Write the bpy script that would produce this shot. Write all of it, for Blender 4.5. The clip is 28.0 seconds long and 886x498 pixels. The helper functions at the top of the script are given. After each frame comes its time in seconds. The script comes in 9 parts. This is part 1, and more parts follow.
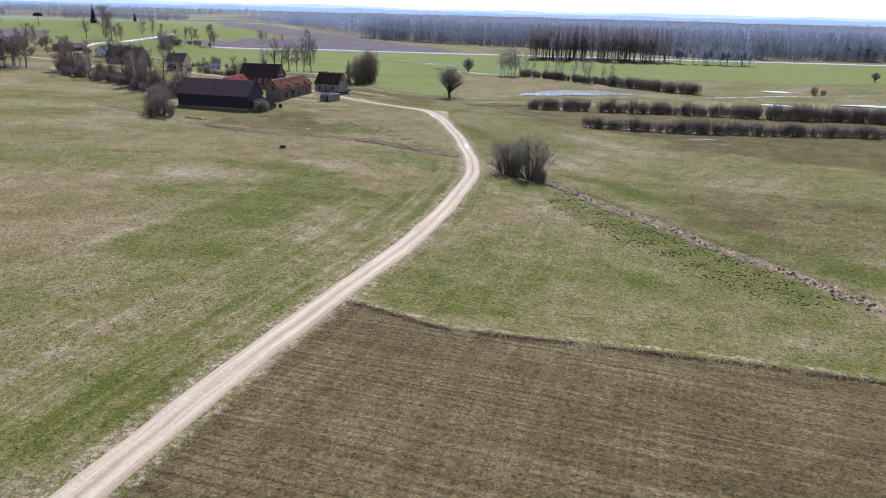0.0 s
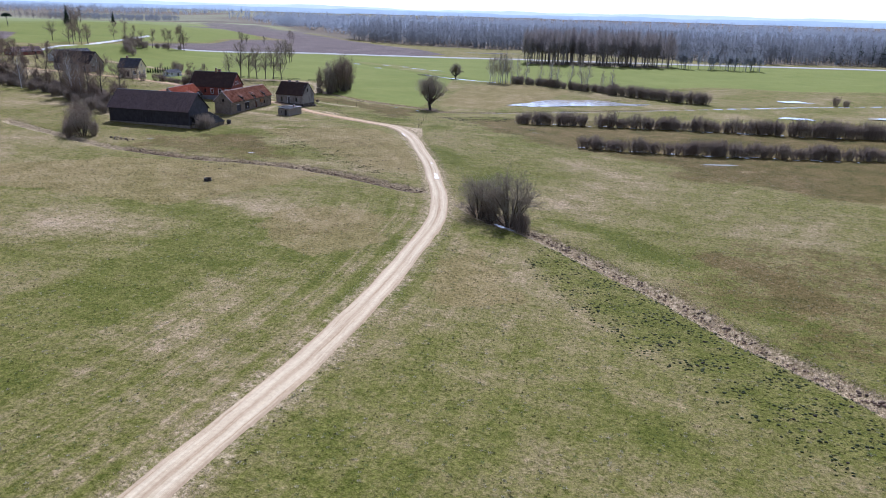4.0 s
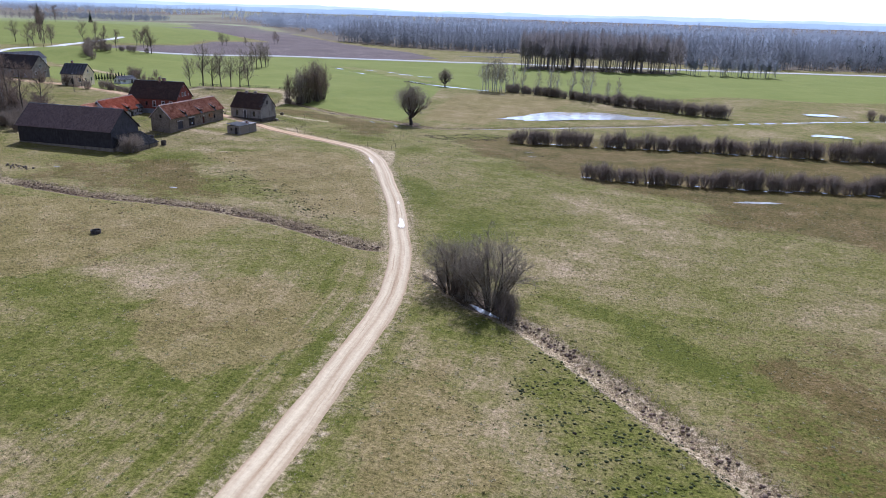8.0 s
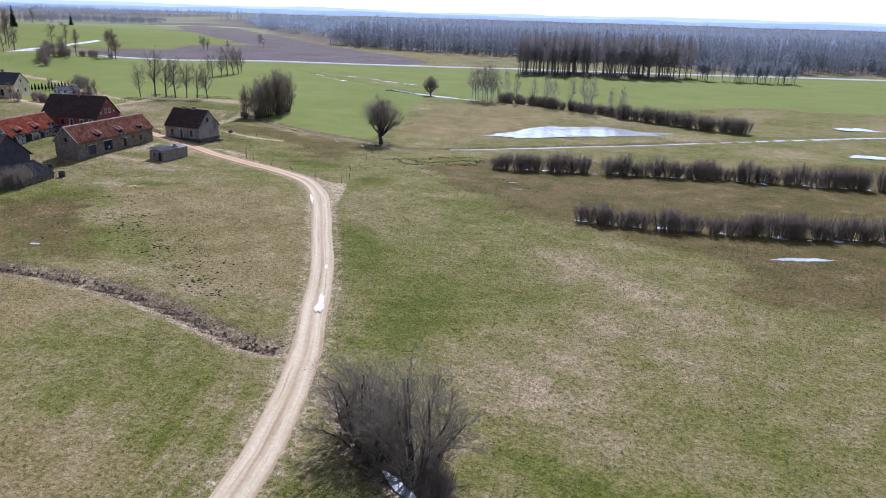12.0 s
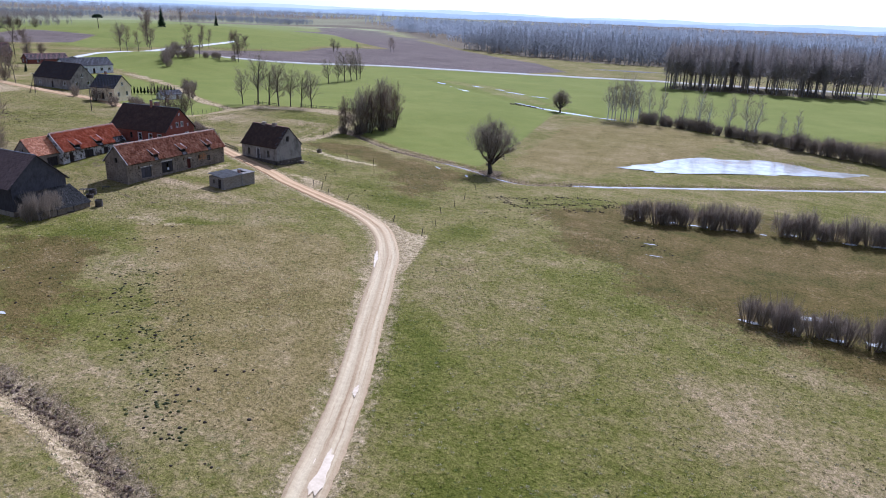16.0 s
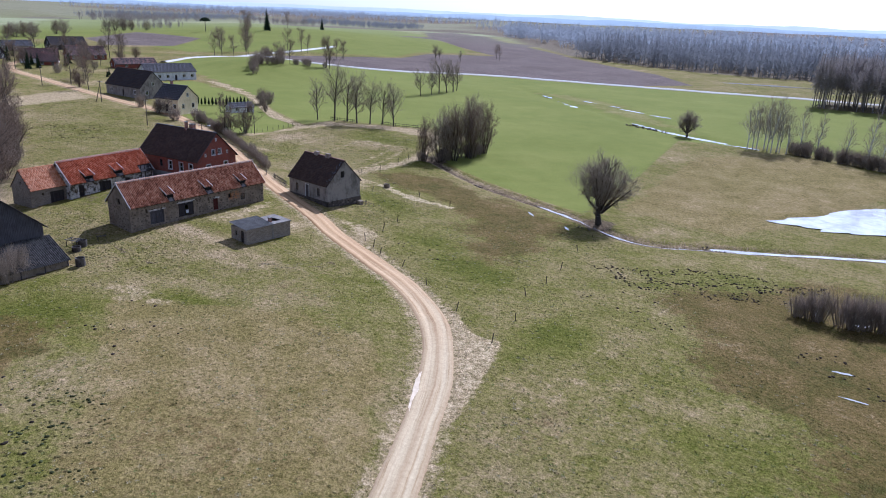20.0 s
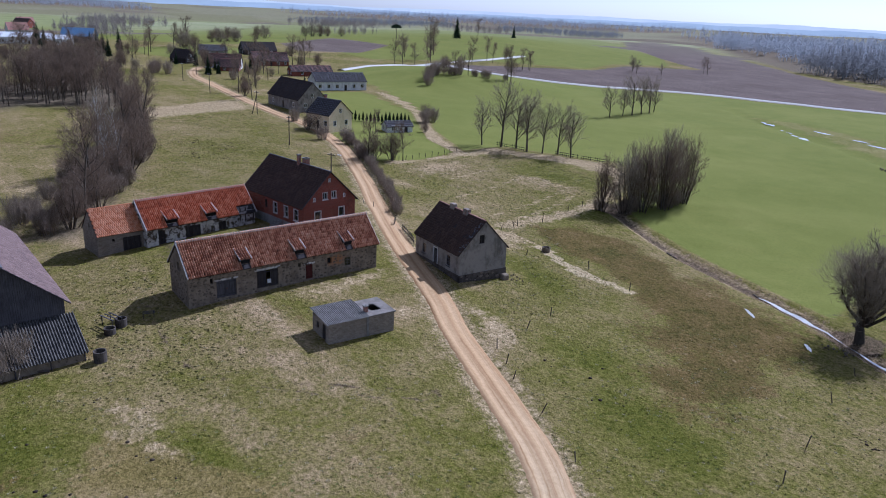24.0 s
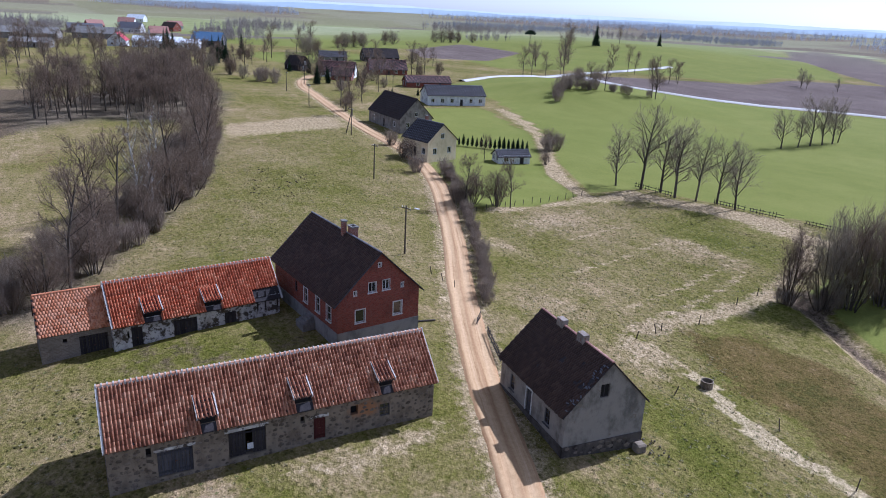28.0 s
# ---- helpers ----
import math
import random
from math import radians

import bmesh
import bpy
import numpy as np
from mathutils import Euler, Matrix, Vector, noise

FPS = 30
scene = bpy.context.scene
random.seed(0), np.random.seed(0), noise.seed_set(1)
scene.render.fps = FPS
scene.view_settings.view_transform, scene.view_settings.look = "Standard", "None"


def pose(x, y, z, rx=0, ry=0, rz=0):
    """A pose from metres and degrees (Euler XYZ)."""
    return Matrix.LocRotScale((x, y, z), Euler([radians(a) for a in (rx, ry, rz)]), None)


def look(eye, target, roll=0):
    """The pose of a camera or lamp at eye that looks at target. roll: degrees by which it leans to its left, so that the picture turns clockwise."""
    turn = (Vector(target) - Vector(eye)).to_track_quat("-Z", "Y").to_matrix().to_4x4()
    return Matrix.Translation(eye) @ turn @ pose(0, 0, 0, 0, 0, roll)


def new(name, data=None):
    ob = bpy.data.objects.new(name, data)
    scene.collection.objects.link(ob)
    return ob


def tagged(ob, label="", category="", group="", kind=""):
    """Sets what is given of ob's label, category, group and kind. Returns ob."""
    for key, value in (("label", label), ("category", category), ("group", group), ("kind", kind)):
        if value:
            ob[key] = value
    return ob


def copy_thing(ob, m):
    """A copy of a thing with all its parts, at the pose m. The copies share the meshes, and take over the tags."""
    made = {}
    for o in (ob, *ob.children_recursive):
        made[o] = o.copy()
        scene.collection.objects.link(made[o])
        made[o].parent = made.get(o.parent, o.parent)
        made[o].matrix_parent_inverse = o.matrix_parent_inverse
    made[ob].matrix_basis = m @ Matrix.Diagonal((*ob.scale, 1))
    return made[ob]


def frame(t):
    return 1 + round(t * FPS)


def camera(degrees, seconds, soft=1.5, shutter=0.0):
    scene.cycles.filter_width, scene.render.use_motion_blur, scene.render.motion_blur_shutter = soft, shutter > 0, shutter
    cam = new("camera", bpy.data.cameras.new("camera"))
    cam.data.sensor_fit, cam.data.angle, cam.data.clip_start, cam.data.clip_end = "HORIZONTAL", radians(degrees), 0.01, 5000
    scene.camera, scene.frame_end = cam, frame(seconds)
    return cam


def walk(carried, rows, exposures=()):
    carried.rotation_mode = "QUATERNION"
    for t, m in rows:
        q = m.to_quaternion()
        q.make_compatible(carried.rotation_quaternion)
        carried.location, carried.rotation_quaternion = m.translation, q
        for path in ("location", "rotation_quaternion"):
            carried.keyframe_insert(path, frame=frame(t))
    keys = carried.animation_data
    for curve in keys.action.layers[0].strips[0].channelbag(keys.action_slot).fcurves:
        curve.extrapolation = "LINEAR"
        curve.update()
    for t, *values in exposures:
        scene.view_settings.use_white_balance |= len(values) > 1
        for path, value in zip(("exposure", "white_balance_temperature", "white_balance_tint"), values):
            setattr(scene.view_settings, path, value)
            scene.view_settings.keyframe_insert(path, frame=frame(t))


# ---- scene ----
import functools
cam = camera(63.9, 28.0, soft=1.0)
METRES, EYE, TILT, LEAN, TURN = 259.5, 34.0, -0.43, 1.95, 15.7
ROWS = [
    (0.0, 0.0, 0.0, 0.0, 1.1, -18.18, -3.34),
    (0.5, 0.0039, 0.0162, 0.0006, 1.08, -18.15, -3.31),
    (1.0, 0.0078, 0.0327, 0.0012, 1.09, -18.14, -3.29),
    (1.5, 0.0115, 0.0496, 0.0019, 1.09, -18.13, -3.3),
    (2.0, 0.015, 0.0665, 0.0024, 1.09, -18.12, -3.31),
    (2.5, 0.0182, 0.0837, 0.0028, 1.1, -18.12, -3.33),
    (3.0, 0.0211, 0.1012, 0.0031, 1.09, -18.12, -3.39),
    (3.5, 0.0239, 0.1188, 0.0033, 1.08, -18.13, -3.42),
    (5.5, 0.035, 0.1895, 0.0037, 1.07, -18.09, -3.5),
    (6.0, 0.0376, 0.2074, 0.0039, 1.08, -18.07, -3.54),
    (6.5, 0.04, 0.2254, 0.004, 1.08, -18.06, -3.6),
    (7.0, 0.0419, 0.2434, 0.0043, 1.09, -18.07, -3.67),
    (7.5, 0.0435, 0.2615, 0.0045, 1.09, -18.06, -3.72),
    (8.0, 0.0452, 0.2796, 0.0048, 1.05, -18.04, -3.65),
    (8.5, 0.0479, 0.2972, 0.0051, 1.08, -18.03, -3.61),
    (9.0, 0.0512, 0.3149, 0.0056, 1.13, -18.01, -3.52),
    (9.5, 0.0555, 0.3321, 0.0062, 1.2, -18.0, -3.46),
    (10.0, 0.0602, 0.3494, 0.0067, 1.25, -17.98, -3.4),
    (10.5, 0.0653, 0.3669, 0.0069, 1.31, -17.96, -3.39),
    (11.0, 0.0703, 0.3843, 0.0071, 1.36, -17.94, -3.41),
    (11.5, 0.0742, 0.4002, 0.0073, 1.41, -17.96, -3.48),
    (13.5, 0.0838, 0.4702, 0.0079, 6.24, -18.19, -3.88),
    (14.0, 0.0861, 0.4881, 0.0083, 11.78, -18.53, -4.02),
    (14.5, 0.0866, 0.5059, 0.0086, 11.88, -18.48, -4.05),
    (15.0, 0.0864, 0.5238, 0.0088, 11.87, -18.43, -4.08),
    (15.5, 0.0855, 0.5415, 0.009, 12.0, -18.39, -4.09),
    (16.0, 0.0842, 0.5593, 0.0091, 12.58, -18.4, -4.14),
    (16.5, 0.0825, 0.5772, 0.0093, 13.11, -18.39, -4.16),
    (17.0, 0.0802, 0.595, 0.0095, 14.1, -18.42, -4.19),
    (17.5, 0.0779, 0.6129, 0.0097, 15.99, -18.52, -4.22),
    (18.0, 0.0752, 0.6308, 0.01, 17.19, -18.58, -4.25),
    (18.5, 0.0719, 0.6486, 0.01, 17.97, -18.6, -4.26),
    (19.0, 0.0682, 0.6663, 0.01, 18.83, -18.62, -4.28),
    (19.5, 0.0642, 0.684, 0.0099, 19.82, -18.63, -4.33),
    (20.0, 0.0598, 0.7016, 0.0099, 21.32, -18.7, -4.36),
    (20.5, 0.0549, 0.719, 0.0098, 23.91, -18.84, -4.4),
    (21.0, 0.05, 0.7363, 0.0097, 26.85, -18.99, -4.43),
    (21.5, 0.0445, 0.7535, 0.0098, 29.33, -19.13, -4.44),
    (23.5, 0.0171, 0.82, 0.0094, 35.91, -19.34, -4.49),
    (24.0, 0.0087, 0.8359, 0.0092, 36.59, -19.32, -4.48),
    (24.5, -0.0001, 0.8516, 0.0091, 37.46, -19.33, -4.46),
    (25.0, -0.0092, 0.867, 0.0088, 38.4, -19.35, -4.47),
    (25.5, -0.0186, 0.8822, 0.0086, 40.99, -19.49, -4.47),
    (26.0, -0.0281, 0.8974, 0.0082, 43.17, -19.61, -4.45),
    (26.5, -0.0381, 0.9123, 0.0079, 44.44, -19.67, -4.44),
    (27.0, -0.0487, 0.9268, 0.0076, 45.17, -19.68, -4.44),
    (27.5, -0.0597, 0.941, 0.0072, 45.95, -19.69, -4.45),
    (28.0, -0.0712, 0.955, 0.0071, 47.35, -19.76, -4.43),
]
walk(cam, [(t, pose(0, 0, EYE, TILT, LEAN, TURN) @ pose(METRES * x, METRES * y, METRES * z, 90 + pitch, roll, yaw)) for t, x, y, z, yaw, pitch, roll in ROWS],
     [(0.0, 0.6, 4720, 21), (20.0, 0.54, 4720, 21), (23.5, 0.22, 4720, 21), (25.5, 0.22, 4720, 21), (28.0, 0.54, 4720, 21)])


# ---- light ----
SUN_AZ, SUN_EL = -9.5, 43.0        # azimuth from +y towards +x, elevation, degrees
world = bpy.data.worlds.new("world")
scene.world = world
world.use_nodes = True
_wt = world.node_tree
_sky = _wt.nodes.new("ShaderNodeTexSky")
_sky.sky_type = "NISHITA"
_sky.sun_disc = False
_sky.sun_elevation = radians(SUN_EL)
_sky.sun_rotation = radians(SUN_AZ)
_sky.air_density, _sky.dust_density, _sky.ozone_density = 1.0, 0.6, 1.5
_hz = _wt.nodes.new("ShaderNodeHueSaturation")      # thin spring haze takes colour out of the sky
_hz.inputs["Saturation"].default_value = 0.4
_wt.links.new(_sky.outputs[0], _hz.inputs["Color"])
_wt.links.new(_hz.outputs[0], _wt.nodes["Background"].inputs[0])
_wt.nodes["Background"].inputs[1].default_value = 0.085
_sd = bpy.data.lights.new("sun", "SUN")
_sd.energy, _sd.angle, _sd.color = 4.6, radians(0.6), (1.0, 0.95, 0.88)
sun = new("sun", _sd)
_a, _e = radians(SUN_AZ), radians(SUN_EL)
_to = Vector((math.sin(_a) * math.cos(_e), math.cos(_a) * math.cos(_e), math.sin(_e)))
sun.matrix_world = look(_to * 300, (0, 0, 0))


# ---- node helpers ----
def C(r, g, b):
    """sRGB 0..255 to linear."""
    f = lambda v: v / 12.92 if v <= 0.04045 else ((v + 0.055) / 1.055) ** 2.4
    return (f(r / 255), f(g / 255), f(b / 255), 1.0)


class Mat:
    """A small builder of node materials."""

    def __init__(self, name):
        self.m = bpy.data.materials.new(name)
        self.m.use_nodes = True
        self.nt = self.m.node_tree
        self.nt.nodes.clear()

    def put(self, node, key, v):
        if v is None:
            return
        s = node.inputs[key]
        if isinstance(v, bpy.types.NodeSocket):
            self.nt.links.new(v, s)
        else:
            s.default_value = v

    def pos(self, scale=(1, 1, 1), rot=0.0, local=False):
        if local:
            v = self.nt.nodes.new("ShaderNodeTexCoord").outputs["Object"]
        else:
            v = self.nt.nodes.new("ShaderNodeNewGeometry").outputs["Position"]
        m = self.nt.nodes.new("ShaderNodeMapping")
        self.put(m, "Vector", v)
        m.inputs["Scale"].default_value = scale
        m.inputs["Rotation"].default_value = (0, 0, radians(rot))
        return m.outputs[0]

    def noise(self, vec, scale, detail=4.0, rough=0.55, dist=0.0):
        n = self.nt.nodes.new("ShaderNodeTexNoise")
        self.put(n, "Vector", vec)
        self.put(n, "Scale", scale)
        self.put(n, "Detail", detail)
        self.put(n, "Roughness", rough)
        self.put(n, "Distortion", dist)
        return n.outputs["Fac"]

    def vor(self, vec, scale, feature="F1"):
        n = self.nt.nodes.new("ShaderNodeTexVoronoi")
        n.feature = feature
        self.put(n, "Vector", vec)
        self.put(n, "Scale", scale)
        return n

    def wave(self, vec, scale, dist=0.0, direction="X", profile="SIN"):
        n = self.nt.nodes.new("ShaderNodeTexWave")
        n.bands_direction = direction
        n.wave_profile = profile
        self.put(n, "Vector", vec)
        self.put(n, "Scale", scale)
        self.put(n, "Distortion", dist)
        return n.outputs["Fac"]

    def brick(self, vec, scale, w, h, mortar, c1, c2, cm):
        n = self.nt.nodes.new("ShaderNodeTexBrick")
        self.put(n, "Vector", vec)
        for k, v in (("Color1", c1), ("Color2", c2), ("Mortar", cm), ("Scale", scale), ("Mortar Size", mortar),
                     ("Brick Width", w), ("Row Height", h), ("Bias", 0.0), ("Mortar Smooth", 0.2)):
            self.put(n, k, v)
        return n

    def ramp(self, fac, stops):
        n = self.nt.nodes.new("ShaderNodeValToRGB")
        while len(n.color_ramp.elements) > len(stops):
            n.color_ramp.elements.remove(n.color_ramp.elements[-1])
        while len(n.color_ramp.elements) < len(stops):
            n.color_ramp.elements.new(1.0)
        for e, (p, c) in zip(n.color_ramp.elements, stops):
            e.position = p
            e.color = c if len(c) == 4 else (*c, 1.0)
        self.put(n, 0, fac)
        return n.outputs[0]

    def step(self, fac, lo, hi):
        n = self.nt.nodes.new("ShaderNodeMapRange")
        n.interpolation_type = "SMOOTHSTEP"
        self.put(n, 0, fac)
        self.put(n, 1, lo)
        self.put(n, 2, hi)
        return n.outputs[0]

    def math(self, op, a, b=None):
        n = self.nt.nodes.new("ShaderNodeMath")
        n.operation = op
        self.put(n, 0, a)
        self.put(n, 1, b)
        return n.outputs[0]

    def mix(self, fac, a, b, mode="MIX"):
        n = self.nt.nodes.new("ShaderNodeMix")
        n.data_type = "RGBA"
        n.blend_type = mode
        self.put(n, 0, fac)
        self.put(n, 6, a)
        self.put(n, 7, b)
        return n.outputs[2]

    def attr(self, name):
        n = self.nt.nodes.new("ShaderNodeAttribute")
        n.attribute_name = name
        s = self.nt.nodes.new("ShaderNodeSeparateColor")
        self.put(s, 0, n.outputs["Color"])
        return s.outputs[0], s.outputs[1], s.outputs[2]

    def uv(self):
        n = self.nt.nodes.new("ShaderNodeUVMap")
        s = self.nt.nodes.new("ShaderNodeSeparateXYZ")
        self.put(s, 0, n.outputs[0])
        return s.outputs[0], s.outputs[1]

    def rand(self, island=False):
        if island:
            return self.nt.nodes.new("ShaderNodeNewGeometry").outputs["Random Per Island"]
        return self.nt.nodes.new("ShaderNodeObjectInfo").outputs["Random"]

    def bump(self, height, strength=0.5, dist=0.02, normal=None):
        n = self.nt.nodes.new("ShaderNodeBump")
        self.put(n, "Height", height)
        self.put(n, "Strength", strength)
        self.put(n, "Distance", dist)
        self.put(n, "Normal", normal)
        return n.outputs[0]

    def done(self, color, rough=0.9, normal=None, metal=0.0, spec=0.3, emit=None, emit_s=0.0, trans=0.0):
        p = self.nt.nodes.new("ShaderNodeBsdfPrincipled")
        self.put(p, "Base Color", color)
        self.put(p, "Roughness", rough)
        self.put(p, "Metallic", metal)
        self.put(p, "Specular IOR Level", spec)
        self.put(p, "Normal", normal)
        if emit is not None:
            self.put(p, "Emission Color", emit)
            self.put(p, "Emission Strength", emit_s)
        o = self.nt.nodes.new("ShaderNodeOutputMaterial")
        self.nt.links.new(p.outputs[0], o.inputs[0])
        return self.m


def plain(name, c1, c2, scale=3.0, rough=0.85, bump=0.3, bdist=0.01, stretch=(1, 1, 1), spec=0.3, metal=0.0, fine=30.0, spread=0.0, island=False):
    """Two-tone surface: broad patches, fine grain, slight relief."""
    m = Mat(name)
    v = m.pos(stretch, local=True)
    a = m.noise(v, scale, 5, 0.6)
    b = m.noise(v, fine, 3, 0.6)
    col = m.ramp(a, [(0.3, c1), (0.7, c2)])
    col = m.mix(m.step(b, 0.3, 0.75), col, m.mix(0.5, col, (0.02, 0.02, 0.02, 1)), "MIX") if bump else col
    if spread:
        r = m.rand(island)
        g = m.ramp(r, [(0.0, (1 - 2 * spread,) * 3), (1.0, (1, 1, 1))])
        col = m.mix(1.0, col, g, "MULTIPLY")
    h = m.math("ADD", a, m.math("MULTIPLY", b, 0.5))
    return m.done(col, rough, m.bump(h, bump, bdist) if bump else None, metal, spec)


# ---- plan of the land: heights, roads, water ----
HILLS = [
    (-20, 60, 45, 1.96),
    (-100, 110, 45, -0.15),
    (-150, 225, 50, -2.26),
    (-165, 280, 40, 1.89),
    (-230, 300, 70, -0.33),
    (-300, 310, 80, 0.69),
    (-570, 560, 130, 4.91),
    (-440, 520, 90, 0.66),
    (-70, 230, 30, 1.81),
    (-60, 320, 70, -1.39),
    (0, 130, 60, -2.49),
    (-215, 430, 60, 0.30),
    (-90, 530, 120, 0.67),
    (-340, 240, 90, 2.12),
    (20, 300, 90, -2.15),
    (-100, 160, 40, -0.21),
    (-700, 800, 200, 10.39),
    (-300, 0, 150, 4.06),
    (-500, 300, 150, 3.63),
    (-115, 255, 25, -0.07),
    (-145, 250, 25, 2.86),
    (-125, 300, 35, -1.40),
]
LEVEL = 1.02
ROAD = [(-34.5, -60), (-34.3, -20), (-34, 31), (-34, 49), (-33.5, 73), (-33.3, 90), (-34, 108), (-36, 131), (-38, 150), (-40.5, 161), (-44, 172), (-47.5, 180.5),
        (-53, 194), (-60, 208), (-66, 220), (-71.5, 230), (-79, 239.5), (-89, 247), (-99, 251.5), (-112, 256.5), (-121, 260.5), (-133, 264.5), (-142, 268),
        (-157, 274.5), (-173, 282), (-193, 290.5), (-208, 296), (-223, 299.5), (-240, 301.5), (-260, 301.5), (-289, 303.5), (-319, 306.5), (-347, 310), (-375, 322), (-410, 352)]
SIDE_ROAD = [(-424, 566), (-406, 510), (-394, 470), (-378, 440), (-360, 398), (-352, 380)]
FAR_ROAD = [(-394, 470), (-349, 463), (-322, 468), (-296, 484), (-271, 509), (-248, 525), (-217, 535), (-188, 543), (-161, 552), (-135, 559), (-110, 567), (-20, 590), (140, 640), (420, 700)]
STREAM = [(-141, 318), (-136, 315.5), (-128, 311.5), (-118, 308), (-110, 306), (-102, 304), (-92, 301), (-85, 297.5), (-79, 295), (-73, 295.5), (-66, 300.5), (-55, 307.5), (-34, 321), (6, 346), (60, 376), (200, 440)]
FAR_DITCH = [(-214, 481), (-180, 452), (-152, 434), (-126, 415), (-108, 408), (-91, 404), (-60, 402), (-20, 386), (15, 372)]
DITCH_W = [(-180, 196), (-150, 186), (-129, 180), (-108, 178), (-92, 179), (-80, 178.5), (-70, 177), (-63, 175), (-57, 173), (-51, 171), (-47.5, 171)]
DITCH_E = [(-36, 164), (-32, 159), (-27, 155), (-22, 152), (-16, 146.5), (-10, 140.5), (1, 128.5), (10, 117.5), (18, 109), (24, 102), (31, 93), (42, 80)]
REED_STRIP = [(-285, 360), (-264, 354), (-243, 346), (-220, 331), (-203, 322), (-188, 317)]
POND = [(-63, 326), (-57, 337), (-52, 350), (-46, 361), (-34, 370), (-20, 371), (-8, 366), (-2, 360), (-10, 352), (-22, 346), (-38, 337), (-52, 328)]


def smooth_line(pts, step=1.0):
    """Catmull-Rom through the points, as an (n, 2) array with even steps."""
    p = [Vector((x, y)) for x, y in pts]
    p = [2 * p[0] - p[1]] + p + [2 * p[-1] - p[-2]]
    out = []
    for i in range(1, len(p) - 2):
        a, b, c, d = p[i - 1:i + 3]
        n = max(2, int((c - b).length / step))
        for k in range(n):
            t = k / n
            q = 0.5 * (2 * b + (c - a) * t + (2 * a - 5 * b + 4 * c - d) * t * t + (3 * b - a - 3 * c + d) * t ** 3)
            out.append((q.x, q.y))
    out.append(pts[-1])
    return np.array(out)


def line_dist(X, Y, pts, reach=12.0):
    """Distance to a polyline, capped at reach."""
    X, Y = np.asarray(X, float), np.asarray(Y, float)
    best = np.full(X.shape, reach)
    for (ax, ay), (bx, by) in zip(pts[:-1], pts[1:]):
        near = (X > min(ax, bx) - reach) & (X < max(ax, bx) + reach) & (Y > min(ay, by) - reach) & (Y < max(ay, by) + reach)
        if not near.any():
            continue
        x, y = X[near], Y[near]
        dx, dy = bx - ax, by - ay
        t = np.clip(((x - ax) * dx + (y - ay) * dy) / (dx * dx + dy * dy + 1e-9), 0, 1)
        best[near] = np.minimum(best[near], np.hypot(x - ax - t * dx, y - ay - t * dy))
    return best


def poly_dist(X, Y, poly):
    """Signed distance to a polygon's edge: positive inside."""
    X, Y = np.asarray(X, float), np.asarray(Y, float)
    best, inside = np.full(X.shape, 1e9), np.zeros(X.shape, bool)
    for (ax, ay), (bx, by) in zip(poly, poly[1:] + poly[:1]):
        dx, dy = bx - ax, by - ay
        t = np.clip(((X - ax) * dx + (Y - ay) * dy) / (dx * dx + dy * dy + 1e-9), 0, 1)
        best = np.minimum(best, np.hypot(X - ax - t * dx, Y - ay - t * dy))
        inside ^= ((ay > Y) != (by > Y)) & (X < (bx - ax) * (Y - ay) / (by - ay + 1e-12) + ax)
    return np.where(inside, best, -best)


def wob(X, Y, s, seed=0.0):
    """Cheap smooth wobble in -1..1 with wavelength about s metres."""
    X, Y = np.asarray(X, float) / s * 6.28, np.asarray(Y, float) / s * 6.28
    return (np.sin(X + 1.7 * np.sin(0.6 * Y + seed) + seed) + np.sin(1.13 * Y + 1.3 * np.sin(0.8 * X - seed) + 2 * seed) + np.sin(0.7 * X - 0.9 * Y + 3 * seed)) / 3


ROAD_L = smooth_line(ROAD, 0.9)
STREAM_L, DITCH_W_L, DITCH_E_L = smooth_line(STREAM, 1.5), smooth_line(DITCH_W, 1.5), smooth_line(DITCH_E, 1.5)
FAR_DITCH_L, FAR_ROAD_L, SIDE_ROAD_L = smooth_line(FAR_DITCH, 4), smooth_line(FAR_ROAD, 5), smooth_line(SIDE_ROAD, 5)


def relief(X, Y):
    """The land without ditches, ponds and road beds."""
    X, Y = np.asarray(X, float), np.asarray(Y, float)
    z = np.full(X.shape, LEVEL)
    for a, b, s, v in HILLS:
        z = z + v * np.exp(-((X - a) ** 2 + (Y - b) ** 2) / (2 * s * s))
    far = np.hypot(X + 60, Y - 220)
    k = np.clip((far - 420) / 500, 0, 1)
    z = z + k * (2.5 * wob(X, Y, 620, 0.4) + 1.6 * wob(X, Y, 260, 1.9)) * np.clip(far / 900, 0.3, 1.4)
    z = z + 4 * np.exp(-((X + 540) ** 2 + (Y - 650) ** 2) / (2 * 75 ** 2)) + 6 * np.exp(-((X + 320) ** 2 / (2 * 34 ** 2) + (Y - 415) ** 2 / (2 * 26 ** 2)))
    z = z + np.clip((far - 1500) / 2500, 0, 1) * 14
    return z + 0.05 * wob(X, Y, 9, 0.7) + 0.12 * wob(X, Y, 31, 2.2)


